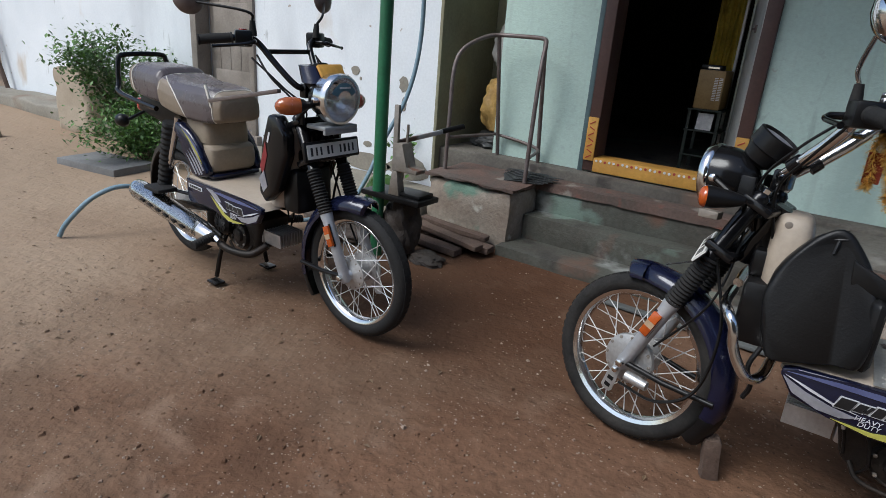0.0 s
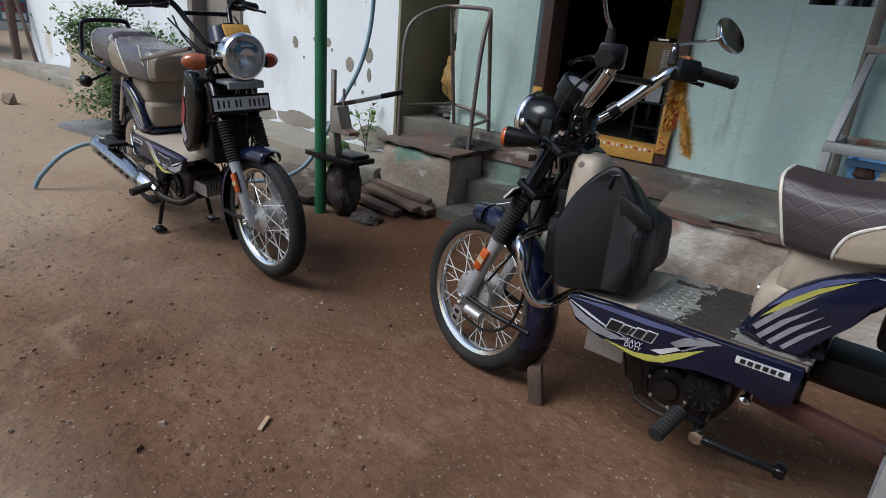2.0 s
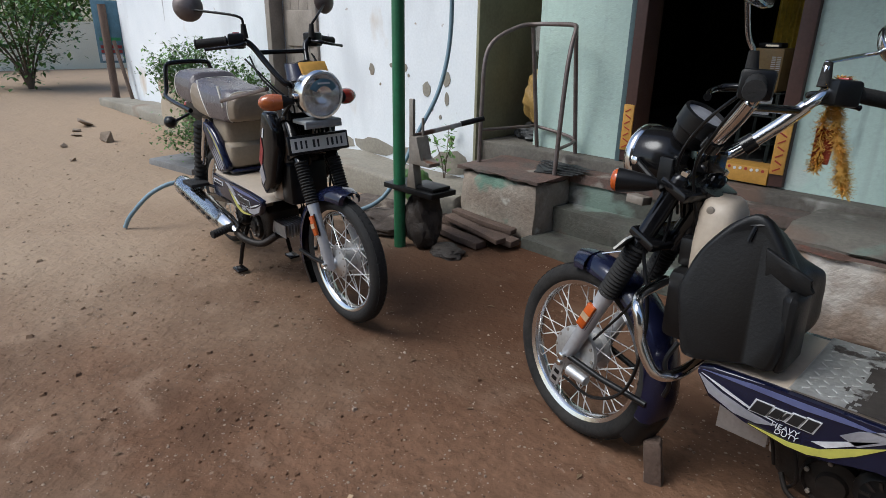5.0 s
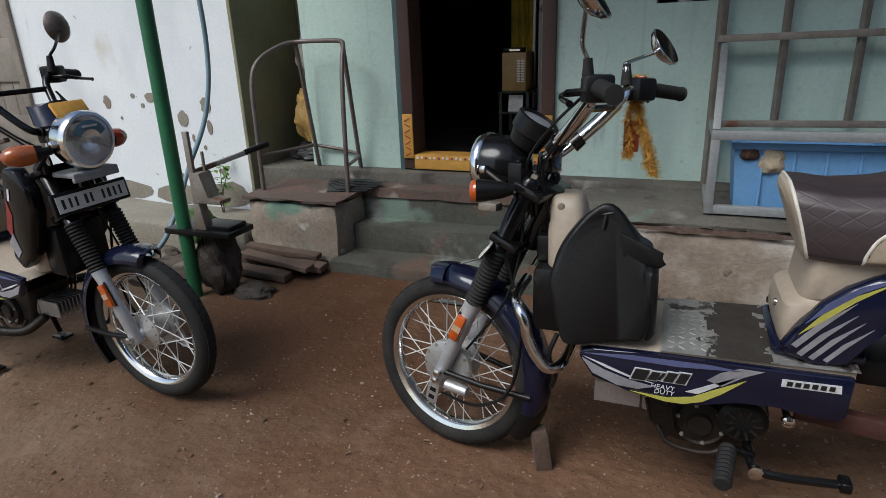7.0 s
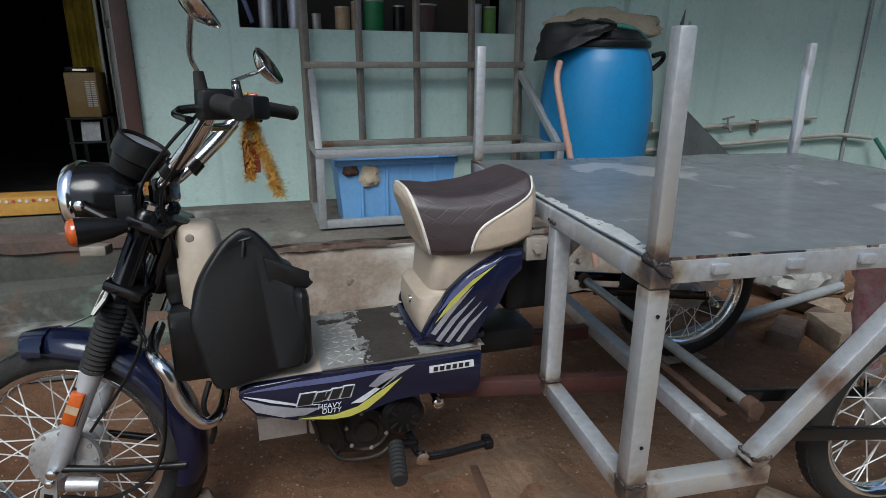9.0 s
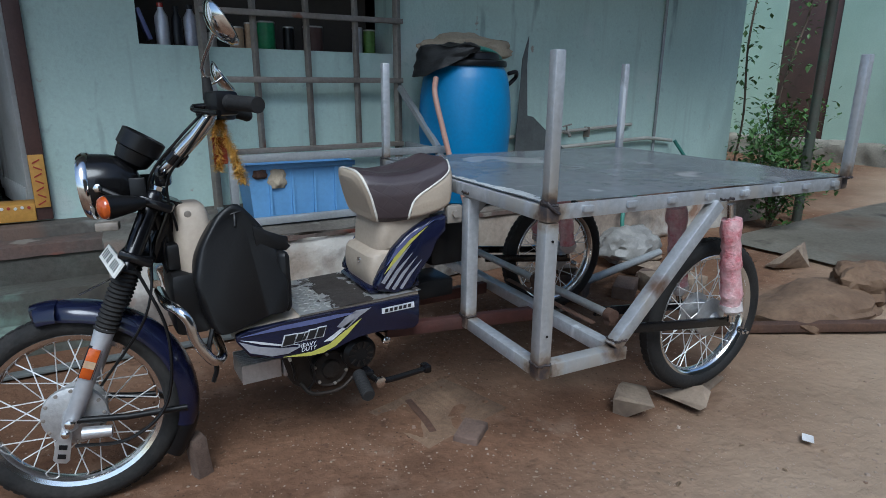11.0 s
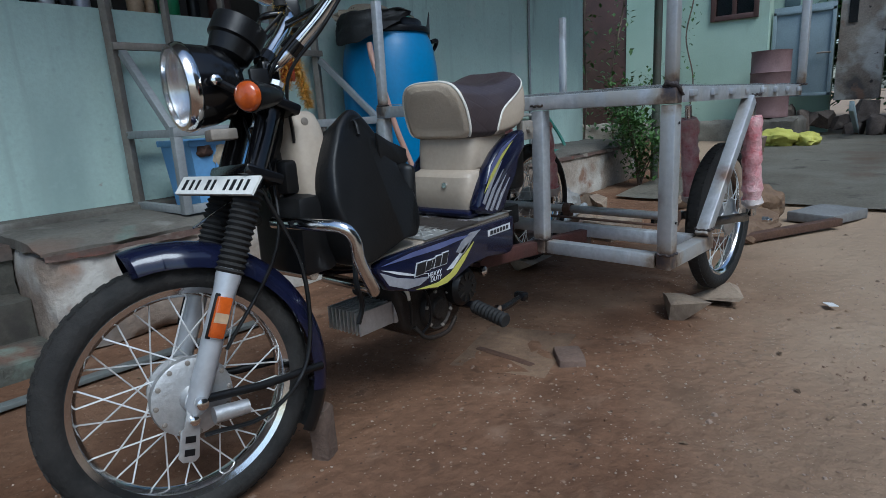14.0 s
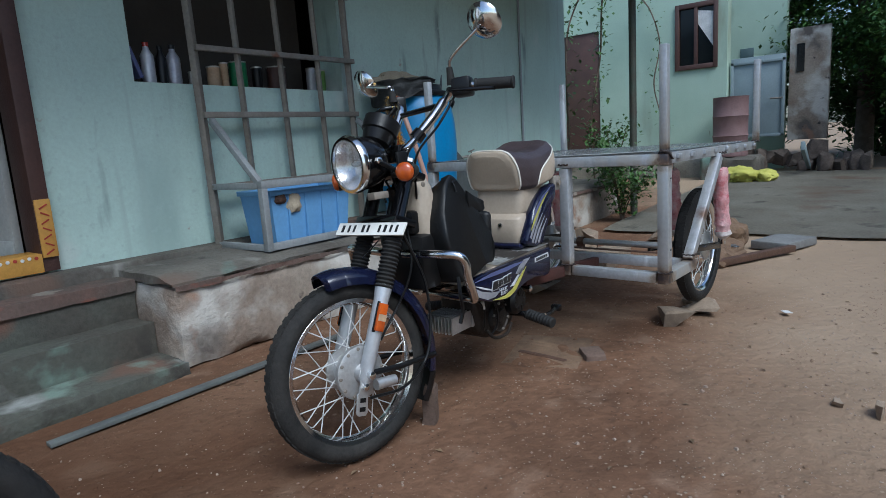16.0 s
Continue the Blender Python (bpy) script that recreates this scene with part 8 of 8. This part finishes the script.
# ---- gold tinsel on the handlebar ----
tin = thing("tinsel_garland", "gold tinsel garland with red cloth tied to the handlebar", "garland", pose(0.838, 1.713, -0.045, 0, 0, 180))
rnd = random.Random(11)
bm = bmesh.new(); box(bm, (0.785, -0.150, 0.885), (0.822, -0.146, 0.965), 0.002); noisy(bm, 0.006, 25); part("red_cloth", bm, RED_CLOTH, tin, "small red cloth", smooth=50)
for strand in ([(0.80, -0.15, 1.04), (0.815, -0.15, 0.98), (0.81, -0.15, 0.92), (0.812, -0.15, 0.875)], [(0.80, -0.15, 1.04), (0.79, -0.15, 0.97), (0.768, -0.15, 0.91), (0.758, -0.15, 0.85)], [(0.80, -0.15, 1.04), (0.785, -0.155, 0.95), (0.758, -0.155, 0.88), (0.745, -0.155, 0.83)], [(0.82, -0.13, 1.045), (0.80, -0.15, 1.065), (0.785, -0.175, 1.04), (0.80, -0.15, 1.02)]):
    bm = bmesh.new()
    line = smooth_line(strand, 26)
    for q in line:
        for _ in range(22):
            a, e = rnd.uniform(0, 6.28), rnd.uniform(-0.8, 0.5)
            d = V(math.cos(a) * math.cos(e), math.sin(a) * math.cos(e), math.sin(e)) * rnd.uniform(0.010, 0.026)
            s = d.cross(V(0, 0, 1)).normalized() * 0.0010
            vs = [bm.verts.new(q + k) for k in (-s, s, d + s, d - s)]
            bm.faces.new(vs)
    tube(bm, line, 0.002, 5)
    me = bpy.data.meshes.new("strand"); bm.to_mesh(me); bm.free(); me.materials.append(GOLD)
    ob = new("tinsel_strand", me); ob.parent = tin

# ---- beside the steps: railing, press, planks, hose ----
rail = thing("hand_rail", "bent grey pipe railing standing on the pedestal", "railing", pose(0, 0, 0))
bm = bmesh.new(); tube(bm, smooth_line([(-2.005, 3.00, 0.36), (-2.005, 3.01, 0.70), (-2.01, 3.03, 0.95), (-1.99, 3.09, 1.06), (-1.93, 3.22, 1.13), (-1.86, 3.29, 1.145), (-1.70, 3.275, 1.145), (-1.58, 3.255, 1.14), (-1.545, 3.22, 1.11), (-1.53, 3.17, 1.03), (-1.515, 3.12, 0.85), (-1.503, 3.07, 0.36)], 5), 0.0125, 10); part("hoop", bm, TROLLEY, rail, "bent top hoop", smooth=60)
for a, b in (((-1.873, 3.40, 0.36), (-1.885, 3.29, 1.14)), ((-1.585, 3.39, 0.36), (-1.565, 3.25, 1.135))):
    bm = bmesh.new(); tube(bm, [a, b], 0.0125, 10); part("leg", bm, TROLLEY, rail, smooth=60)
bm = bmesh.new(); tube(bm, smooth_line([(-2.005, 3.01, 0.555), (-1.90, 3.30, 0.560), (-1.87, 3.385, 0.555), (-1.60, 3.375, 0.515), (-1.508, 3.09, 0.50)], 5), 0.010, 8); part("lower_rail", bm, TROLLEY, rail, smooth=60)
mats = thing("rubber_mat_pile", "torn black rubber mats lying on the pedestal", "mats")
for k in range(5):
    bm = bmesh.new()
    pts = [(-1.62 + 0.05 * k, 3.03 + 0.03 * k), (-1.40 + 0.02 * k, 3.10 + 0.02 * k), (-1.47, 3.22), (-1.68, 3.15 + 0.01 * k)]
    plate(bm, pts, 0.368 + 0.008 * k, 0.373 + 0.008 * k, axis='z')
    bmesh.ops.subdivide_edges(bm, edges=bm.edges[:], cuts=3, use_grid_fill=True); noisy(bm, 0.012, 12)
    part("rubber_sheet", bm, TARP, mats, smooth=40)

press = thing("bench_press", "grey hand press with a lever beside the green pole", "press")
bm = bmesh.new(); box(bm, (-2.03, 2.29, 0.325), (-1.66, 2.46, 0.352), 0.004); box(bm, (-1.86, 2.32, 0.352), (-1.68, 2.44, 0.372), 0.006); part("base", bm, BLACK, press, "oily black base plate", smooth=40)
bm = bmesh.new(); square_tube(bm, (-1.845, 2.33, 0.352), (-1.845, 2.33, 0.79), 0.028, 0.018); part("column", bm, RACK, press, smooth=40)
bm = bmesh.new(); tube(bm, [(-1.80, 2.36, 0.55), (-1.80, 2.36, 0.70)], 0.007, 8); part("ram", bm, RACK, press, smooth=50)
bm = bmesh.new(); plate(bm, [(-1.85, 0.61), (-1.79, 0.615), (-1.765, 0.50), (-1.70, 0.495), (-1.70, 0.475), (-1.85, 0.475)], 2.31, 2.385, 0.005); part("ram_guide", bm, RACK, press, smooth=40)
bm = bmesh.new(); plate(bm, [(-1.87, 0.352), (-1.80, 0.352), (-1.82, 0.475), (-1.85, 0.475)], 2.31, 2.36, 0.004); part("web", bm, RACK, press, smooth=40)
bm = bmesh.new(); square_tube(bm, (-1.86, 2.33, 0.605), (-1.73, 2.60, 0.665), 0.016, 0.022, bevel=0.002); lv = part("lever", bm, GALV, press, "pale steel lever", smooth=40)
bm = bmesh.new(); tube(bm, [(-1.745, 2.57, 0.659), (-1.69, 2.68, 0.684)], 0.014, 10); part("lever_grip", bm, BLACK, lv, "black grip", smooth=50)
for c, s, sd in (((-1.86, 2.42, 0.16), (0.20, 0.17, 0.35), 59), ((-2.25, 2.50, 0.03), (0.44, 0.34, 0.15), 53), ((-2.55, 2.62, 0.03), (0.40, 0.30, 0.14), 55), ((-1.70, 2.44, 0.01), (0.20, 0.16, 0.08), 57)):
    crumpled("yard_stone", c, s, DARK_STONE if sd < 57 else OILY_WOOD, "rough dark stone heaped at the foot of the press" if sd < 57 else "oily black stump under the press" if sd == 59 else "dark lump of rotten wood by the pole", "stone", sd)
for k, (a, b, w, h) in enumerate((((-2.06, 2.74, 0.06), (-1.50, 2.76, 0.035), 0.09, 0.035), ((-2.05, 2.64, 0.04), (-1.62, 2.62, 0.025), 0.08, 0.035), ((-2.0, 2.80, 0.10), (-1.56, 2.82, 0.07), 0.06, 0.03), ((-1.95, 2.70, 0.10), (-1.52, 2.66, 0.066), 0.07, 0.028))):
    bm = bmesh.new(); square_tube(bm, a, b, w, h, bevel=0.004); bmesh.ops.subdivide_edges(bm, edges=[e for e in bm.edges if e.calc_length() > 0.2], cuts=5); noisy(bm, 0.006, 10)
    tagged(part("plank", bm, PLANK, smooth=40), "dark old timber plank at the foot of the pedestal", "plank", "old planks")
bm = bmesh.new(); tube(bm, smooth_line([(-2.10, 2.75, 2.4), (-2.14, 2.85, 1.7), (-2.16, 2.90, 1.15), (-2.20, 2.86, 0.80), (-2.27, 2.74, 0.52), (-2.28, 2.60, 0.30), (-2.32, 2.48, 0.15), (-2.50, 2.36, 0.06), (-2.80, 2.22, 0.03), (-3.0, 1.95, 0.13), (-3.06, 1.66, 0.255), (-3.12, 1.50, 0.22), (-3.19, 1.38, 0.09), (-3.215, 1.34, 0.012)], 7), 0.0125, 10)
tagged(part("water_hose", bm, HOSE_BLUE, smooth=60), "grey-blue hose hanging by the pole and trailing over the soil", "hose")
crumpled("green_cloth", (-2.16, 2.62, 0.26), (0.20, 0.2, 0.18), LEAF, "green cloth bundle behind the pole", "bundle", 14)

# ---- plants ----
def leaf(bm, c, d, s, up=V(0, 0, 1)):
    d = d.normalized()
    side = d.cross(up)
    side = side.normalized() if side.length > 0.05 else V(1, 0, 0)
    n = side.cross(d)
    a, b = c + d * s * 0.5 + side * s * 0.28 + n * s * 0.06, c + d * s * 0.5 - side * s * 0.28 + n * s * 0.06
    vs = [bm.verts.new(q) for q in (c, a, c + d * s, b)]
    bm.faces.new((vs[0], vs[1], vs[2])); bm.faces.new((vs[0], vs[2], vs[3]))

def bush(name, base, spread, height, n, size, seed, materials, label, category, stems=6, droop=0.3, low=0.15):
    """Stems from one foot, with leaves in clumps along and round them."""
    rn = random.Random(seed)
    t = thing(name, label, category, pose(*base))
    tips = []
    for i in range(stems):
        a = 2 * math.pi * i / stems + rn.uniform(-0.5, 0.5)
        r = spread * rn.uniform(0.35, 1.0)
        h = height * rn.uniform(0.55, 1.0)
        pts = smooth_line([(0, 0, -0.02), (r * 0.25 * math.cos(a), r * 0.25 * math.sin(a), h * 0.45), (r * 0.7 * math.cos(a + 0.2), r * 0.7 * math.sin(a + 0.2), h * 0.8), (r * math.cos(a + 0.3), r * math.sin(a + 0.3), h)], 6)
        bm = bmesh.new(); tube(bm, pts, [max(0.002, 0.010 * height * (1 - 0.75 * k / len(pts))) for k in range(len(pts))], 6)
        part("stem", bm, BARK, t, smooth=60)
        tips.append(pts)
    for mi, material in enumerate(materials):
        bm = bmesh.new()
        for i in range(n // len(materials)):
            pts = rn.choice(tips)
            q = pts[min(len(pts) - 1, int(len(pts) * (low + (1 - low) * rn.random() ** 0.7)))]
            o = V(rn.gauss(0, 1), rn.gauss(0, 1), rn.gauss(0, 0.8)) * spread * 0.17
            d = V(rn.uniform(-1, 1), rn.uniform(-1, 1), rn.uniform(-droop, 0.8))
            c = q + o
            if c.z < 0.02:
                continue
            leaf(bm, c, d, size * rn.uniform(0.6, 1.25))
        me = bpy.data.meshes.new("leaves"); bm.to_mesh(me); bm.free(); me.materials.append(material)
        ob = tagged(new("leaves", me), "clump of small green leaves", kind="stuff"); ob.parent = t
    return t

bush("shrub", (-5.05, 2.72, 0.0), 0.46, 0.95, 7500, 0.042, 3, [LEAF, LEAF_LIGHT], "leafy green shrub growing by the pale pier", "shrub", 9)
bush("weed", (-4.60, 2.60, 0.0), 0.52, 0.42, 4200, 0.040, 8, [LEAF_LIGHT, LEAF], "low bright green weeds beside the slate slab", "weed", 8)
bush("weed", (-2.42, 3.12, 0.16), 0.12, 0.42, 60, 0.055, 18, [LEAF_LIGHT], "thin green weed sprouting by the white wall", "weed", 3)
bush("shrub", (-11.5, 2.55, 0.05), 1.3, 1.9, 2600, 0.11, 28, [LEAF, LEAF_LIGHT], "broad green shrub far down the lane", "shrub", 12)
bush("shrub", (5.0, 3.05, 0.05), 0.36, 1.05, 1000, 0.06, 38, [LEAF, LEAF_LIGHT], "green shrub at the house corner behind the trailer", "shrub", 8)
bush("shrub", (4.15, 2.60, 0.03), 0.42, 0.72, 1600, 0.055, 48, [LEAF, LEAF], "low dark shrub behind the trailer", "shrub", 8)

def creeper(base, pts, n, seed, label):
    rn = random.Random(seed)
    t = thing("creeper", label, "creeper", pose(*base))
    line = smooth_line(pts, 8)
    bm = bmesh.new(); tube(bm, line, 0.010, 6); part("stem", bm, BARK, t, smooth=60)
    bm = bmesh.new()
    for i in range(n):
        q = rn.choice(line)
        leaf(bm, q + V(rn.gauss(0, 0.05), rn.gauss(0, 0.07), rn.gauss(0, 0.05)), V(rn.uniform(-1, 0.2), rn.uniform(-1, 1), rn.uniform(-0.9, 0.4)), rn.uniform(0.035, 0.085))
    me = bpy.data.meshes.new("leaves"); bm.to_mesh(me); bm.free(); me.materials.append(LEAF)
    ob = tagged(new("leaves", me), "scattered creeper leaves", kind="stuff"); ob.parent = t
creeper((8.45, 3.55, 0.42), [(0, 0, 0), (0.03, -0.05, 0.6), (0.0, 0.06, 1.2), (0.04, -0.02, 1.8), (0.0, 0.1, 2.3), (0.0, 0.3, 2.6)], 110, 4, "thin green creeper climbing the far wall")
creeper((5.1, 3.6, 0.1), [(0, 0, 0), (0.1, 0.0, 0.7), (-0.05, -0.05, 1.4), (0.15, 0.0, 2.0), (0.4, -0.1, 2.5)], 260, 6, "leafy creeper climbing at the house corner")
creeper((5.3, 3.8, 0.1), [(0, 0, 0), (0.1, 0.2, 0.8), (0.0, 0.1, 1.5), (0.2, 0.3, 2.2), (0.3, 0.1, 2.8)], 300, 19, "leafy creeper hanging over the brown door")
creeper((5.5, 3.4, 0.1), [(0, 0, 0), (0.0, 0.05, 0.9), (0.2, 0.0, 1.7), (0.1, -0.1, 2.4), (0.6, -0.2, 2.7)], 360, 9, "leafy creeper climbing at the house corner")

def tree(base, height, crown_r, n, seed, label, size=0.14):
    rn = random.Random(seed)
    t = thing("tree", label, "tree", pose(*base))
    bm = bmesh.new(); tube(bm, smooth_line([(0, 0, -0.1), (0.05, 0.02, height * 0.3), (-0.05, 0.1, height * 0.6), (0.1, 0.0, height * 0.85)], 6), [0.16 - 0.006 * k for k in range(19)], 12); part("trunk", bm, BARK, t, "rough tapered trunk", smooth=60)
    ends = []
    for i in range(12):
        a, z0 = rn.uniform(0, 6.28), height * rn.uniform(0.28, 0.75)
        r = crown_r * rn.uniform(0.5, 1.0)
        pts = smooth_line([(0, 0, z0), (r * 0.5 * math.cos(a), r * 0.5 * math.sin(a), z0 + 0.35), (r * math.cos(a), r * math.sin(a), z0 + rn.uniform(-0.2, 0.7))], 8)
        bm = bmesh.new(); tube(bm, pts, [0.05 * (1 - 0.8 * k / len(pts)) for k in range(len(pts))], 7); part("limb", bm, BARK, t, smooth=60)
        ends += pts[4:]
    for material in (LEAF, LEAF, LEAF_LIGHT):
        bm = bmesh.new()
        for i in range(n // 3):
            q = rn.choice(ends)
            leaf(bm, q + V(rn.gauss(0, 0.26), rn.gauss(0, 0.26), rn.gauss(0, 0.22)), V(rn.uniform(-1, 1), rn.uniform(-1, 1), rn.uniform(-0.9, 0.4)), size * rn.uniform(0.6, 1.3))
        me = bpy.data.meshes.new("crown"); bm.to_mesh(me); bm.free(); me.materials.append(material)
        ob = tagged(new("crown", me), "crown of dark green leaves", kind="stuff"); ob.parent = t
bush("shrub", (9.6, 0.1, 0.1), 0.75, 2.0, 5000, 0.10, 108, [LEAF, LEAF_LIGHT], "broad-leaved shrub beside the white wall", "shrub", 12)
tree((9.8, 0.25, 0.12), 5.4, 1.7, 34000, 21, "dark green leafy tree beyond the concrete apron", 0.085)
tree((11.4, 0.9, 0.12), 4.8, 2.0, 30000, 27, "dark green leafy tree overhanging the white wall", 0.085)
bush("hedge", (12.2, 0.6, 0.1), 1.5, 1.9, 6000, 0.16, 118, [LEAF, LEAF], "low dark green hedge beyond the apron", "hedge", 14)
bush("hedge", (13.5, -1.0, 0.1), 3.0, 4.2, 9000, 0.22, 88, [LEAF, LEAF], "tall dark green hedge beyond the yard", "hedge", 16)
bush("hedge", (13.8, 3.0, 0.1), 3.0, 4.6, 9000, 0.22, 98, [LEAF, LEAF], "tall dark green hedge beyond the yard", "hedge", 16)
tree((10.6, -1.9, 0.12), 4.6, 1.9, 15000, 23, "dark green leafy tree at the yard's far edge")

# ---- far ends of the yard ----
slab_thing("pier", (-6.35, 2.72, -0.02), (-5.72, 3.1, 0.60), PALE_YELLOW, "low square pier of stained tan plaster", "pier", 0.02, 0.02)
lay_brick((-4.58, 2.28, 0.0), (0.62, 0.36, 0.06), 10, SLAB, "grey slate slab lying in front of the shrub", "slate_slab")
sg = thing("sign_board", "printed paper sign board on a brown post", "sign", pose(-9.0, 3.05, 0.06))
bm = bmesh.new(); tube(bm, [(0.03, 0.02, 0), (0.03, 0.02, 1.3)], 0.05, 12); part("post", bm, PLANK, sg, "brown wooden post", smooth=60)
bm = bmesh.new(); box(bm, (-0.02, -0.10, 0.55), (-0.005, 0.24, 1.35), 0.003, pose(0, 0, 0, 0, 0, -25)); part("board", bm, BLUE_STICKER, sg, "faded blue printed board", smooth=40)
for z0, z1, m_ in ((0.58, 0.66, WHITE_DECAL), (0.68, 0.72, RED_DECAL), (0.74, 0.78, RED_DECAL), (0.84, 0.88, CAN_GREEN)):
    bm = bmesh.new(); box(bm, (0.0, -0.06, z0), (0.003, 0.20, z1), 0, pose(0, 0, 0, 0, 0, -25)); part("print_bar", bm, m_, sg, "plain bar of unreadable print")
bm = bmesh.new(); tube(bm, [(-8.85, 3.12, 0.9), (-8.6, 3.18, 0.06)], 0.025, 8); tagged(part("prop_stick", bm, PLANK, smooth=60), "wooden stick leaning on the sign post", "stick")
lay_brick((-7.9, 3.0, 0.05), (0.9, 0.25, 0.05), 4, SLAB, "grey slab lying by the white wall", "slate_slab")
for c, s, sd in (((-7.2, 2.2, 0.04), (0.24, 0.2, 0.12), 61), ((-6.1, 2.1, 0.03), (0.20, 0.15, 0.12), 63), ((-6.0, 1.7, 0.03), (0.10, 0.08, 0.05), 65), ((-6.6, 1.95, 0.03), (0.16, 0.10, 0.04), 67), ((-6.9, 2.02, 0.03), (0.12, 0.10, 0.04), 69), ((-5.3, 1.6, 0.02), (0.07, 0.06, 0.04), 71)):
    stone("yard_stone", c, s, sd, STONE, "grey stone lying on the open soil", "stone")
bm = bmesh.new(); box(bm, (-16.2, -6, 0), (-16.0, 9, 1.15)); tagged(part("wall_far_west", bm, FAR_YELLOW), "pale yellow boundary wall far down the lane", "wall", kind="structure")
bush("shrub", (-17.2, 4.5, 0.1), 1.6, 2.6, 3600, 0.16, 58, [LEAF_LIGHT, LEAF_LIGHT], "green shrub behind the far boundary wall", "shrub", 10)
bush("shrub", (-17.4, 1.5, 0.1), 1.8, 2.9, 2400, 0.16, 68, [LEAF, LEAF], "green shrub behind the far boundary wall", "shrub", 10)

rb = thing("steel_barrel", "faded red steel barrel by the far wing", "barrel", pose(8.20, 2.43, 0.45))
bm = bmesh.new(); lathe(bm, [(0.235, 0), (0.24, 0.02), (0.235, 0.04), (0.235, 0.28), (0.245, 0.295), (0.235, 0.31), (0.235, 0.56), (0.245, 0.575), (0.235, 0.59), (0.235, 0.83), (0.242, 0.85), (0.228, 0.85), (0.22, 0.835)], Matrix.Identity(4), 36); part("shell", bm, RED_BARREL, rb, smooth=40)
bm = bmesh.new(); lathe(bm, [(0.229, 0.836), (0.01, 0.838)], Matrix.Identity(4), 30); part("lid", bm, RUST, rb, "rusty barrel lid", smooth=40)
crumpled("yellow_sack", (7.45, 2.14, 0.21), (0.45, 0.46, 0.24), SACK_YELLOW, "crumpled yellow sack lying on the concrete", "sack", 31)
crumpled("yellow_sack", (7.5, 1.86, 0.19), (0.32, 0.30, 0.19), SACK_YELLOW, "crumpled yellow sack lying on the concrete", "sack", 33)
stone("yard_stone", (6.6, 2.25, 0.09), (0.4, 0.35, 0.3), 73, STONE, "rough stone beside the yellow sack")
bm = bmesh.new(); plate(bm, [(7.9, 0.62), (9.0, 0.16), (9.0, 0.12), (7.9, 0.50)], 1.45, 1.50, 0.004); tagged(part("sheet_offcut", bm, GATE, smooth=40), "grey sheet metal offcut leaning by the barrel", "sheet")
bm = bmesh.new(); tube(bm, [(4.60, 2.63, -0.02), (4.60, 2.63, 2.75)], 0.036, 14); tagged(part("green_pole", bm, [DULL_POLE], smooth=60), "dull green-brown pipe post near the house corner", "pole")
bm = bmesh.new(); tube(bm, smooth_line([(3.9, 3.34, 0.66), (4.0, 3.28, 0.50), (3.95, 3.2, 0.40), (3.6, 3.05, 0.395), (3.1, 2.9, 0.40), (2.75, 2.78, 0.30), (2.7, 2.72, 0.05)], 7), 0.014, 8); tagged(part("green_hose", bm, HOSE_GREEN, smooth=60), "dark green hose hanging from the wall pipe", "hose")
crumpled("polythene_wad", (2.55, 2.55, 0.12), (0.40, 0.3, 0.26), GREY_BAG, "grey polythene bundle behind the trailer", "bundle", 41)

# ---- roof over the veranda, carried by the green poles ----
bm = bmesh.new()
rs = []
for i in range(120):
    x = -1.9 + 6.65 * i / 119
    w = 0.012 * math.sin(i * 1.6)
    rs.append([V(x, 3.66, 2.98 + w), V(x, 1.92, 2.56 + w), V(x, 1.92, 2.555 + w), V(x, 3.66, 2.975 + w)])
rings(bm, rs)
tagged(part("ceiling_veranda", bm, ROOF, smooth=50), "corrugated sheet roof over the veranda", "roof", kind="structure")
slab_thing("roof_west", (-9.2, 3.20, 3.0), (-2.2, 5.5, 3.12), ROOF, "flat roof edge of the white house", "roof", 0)
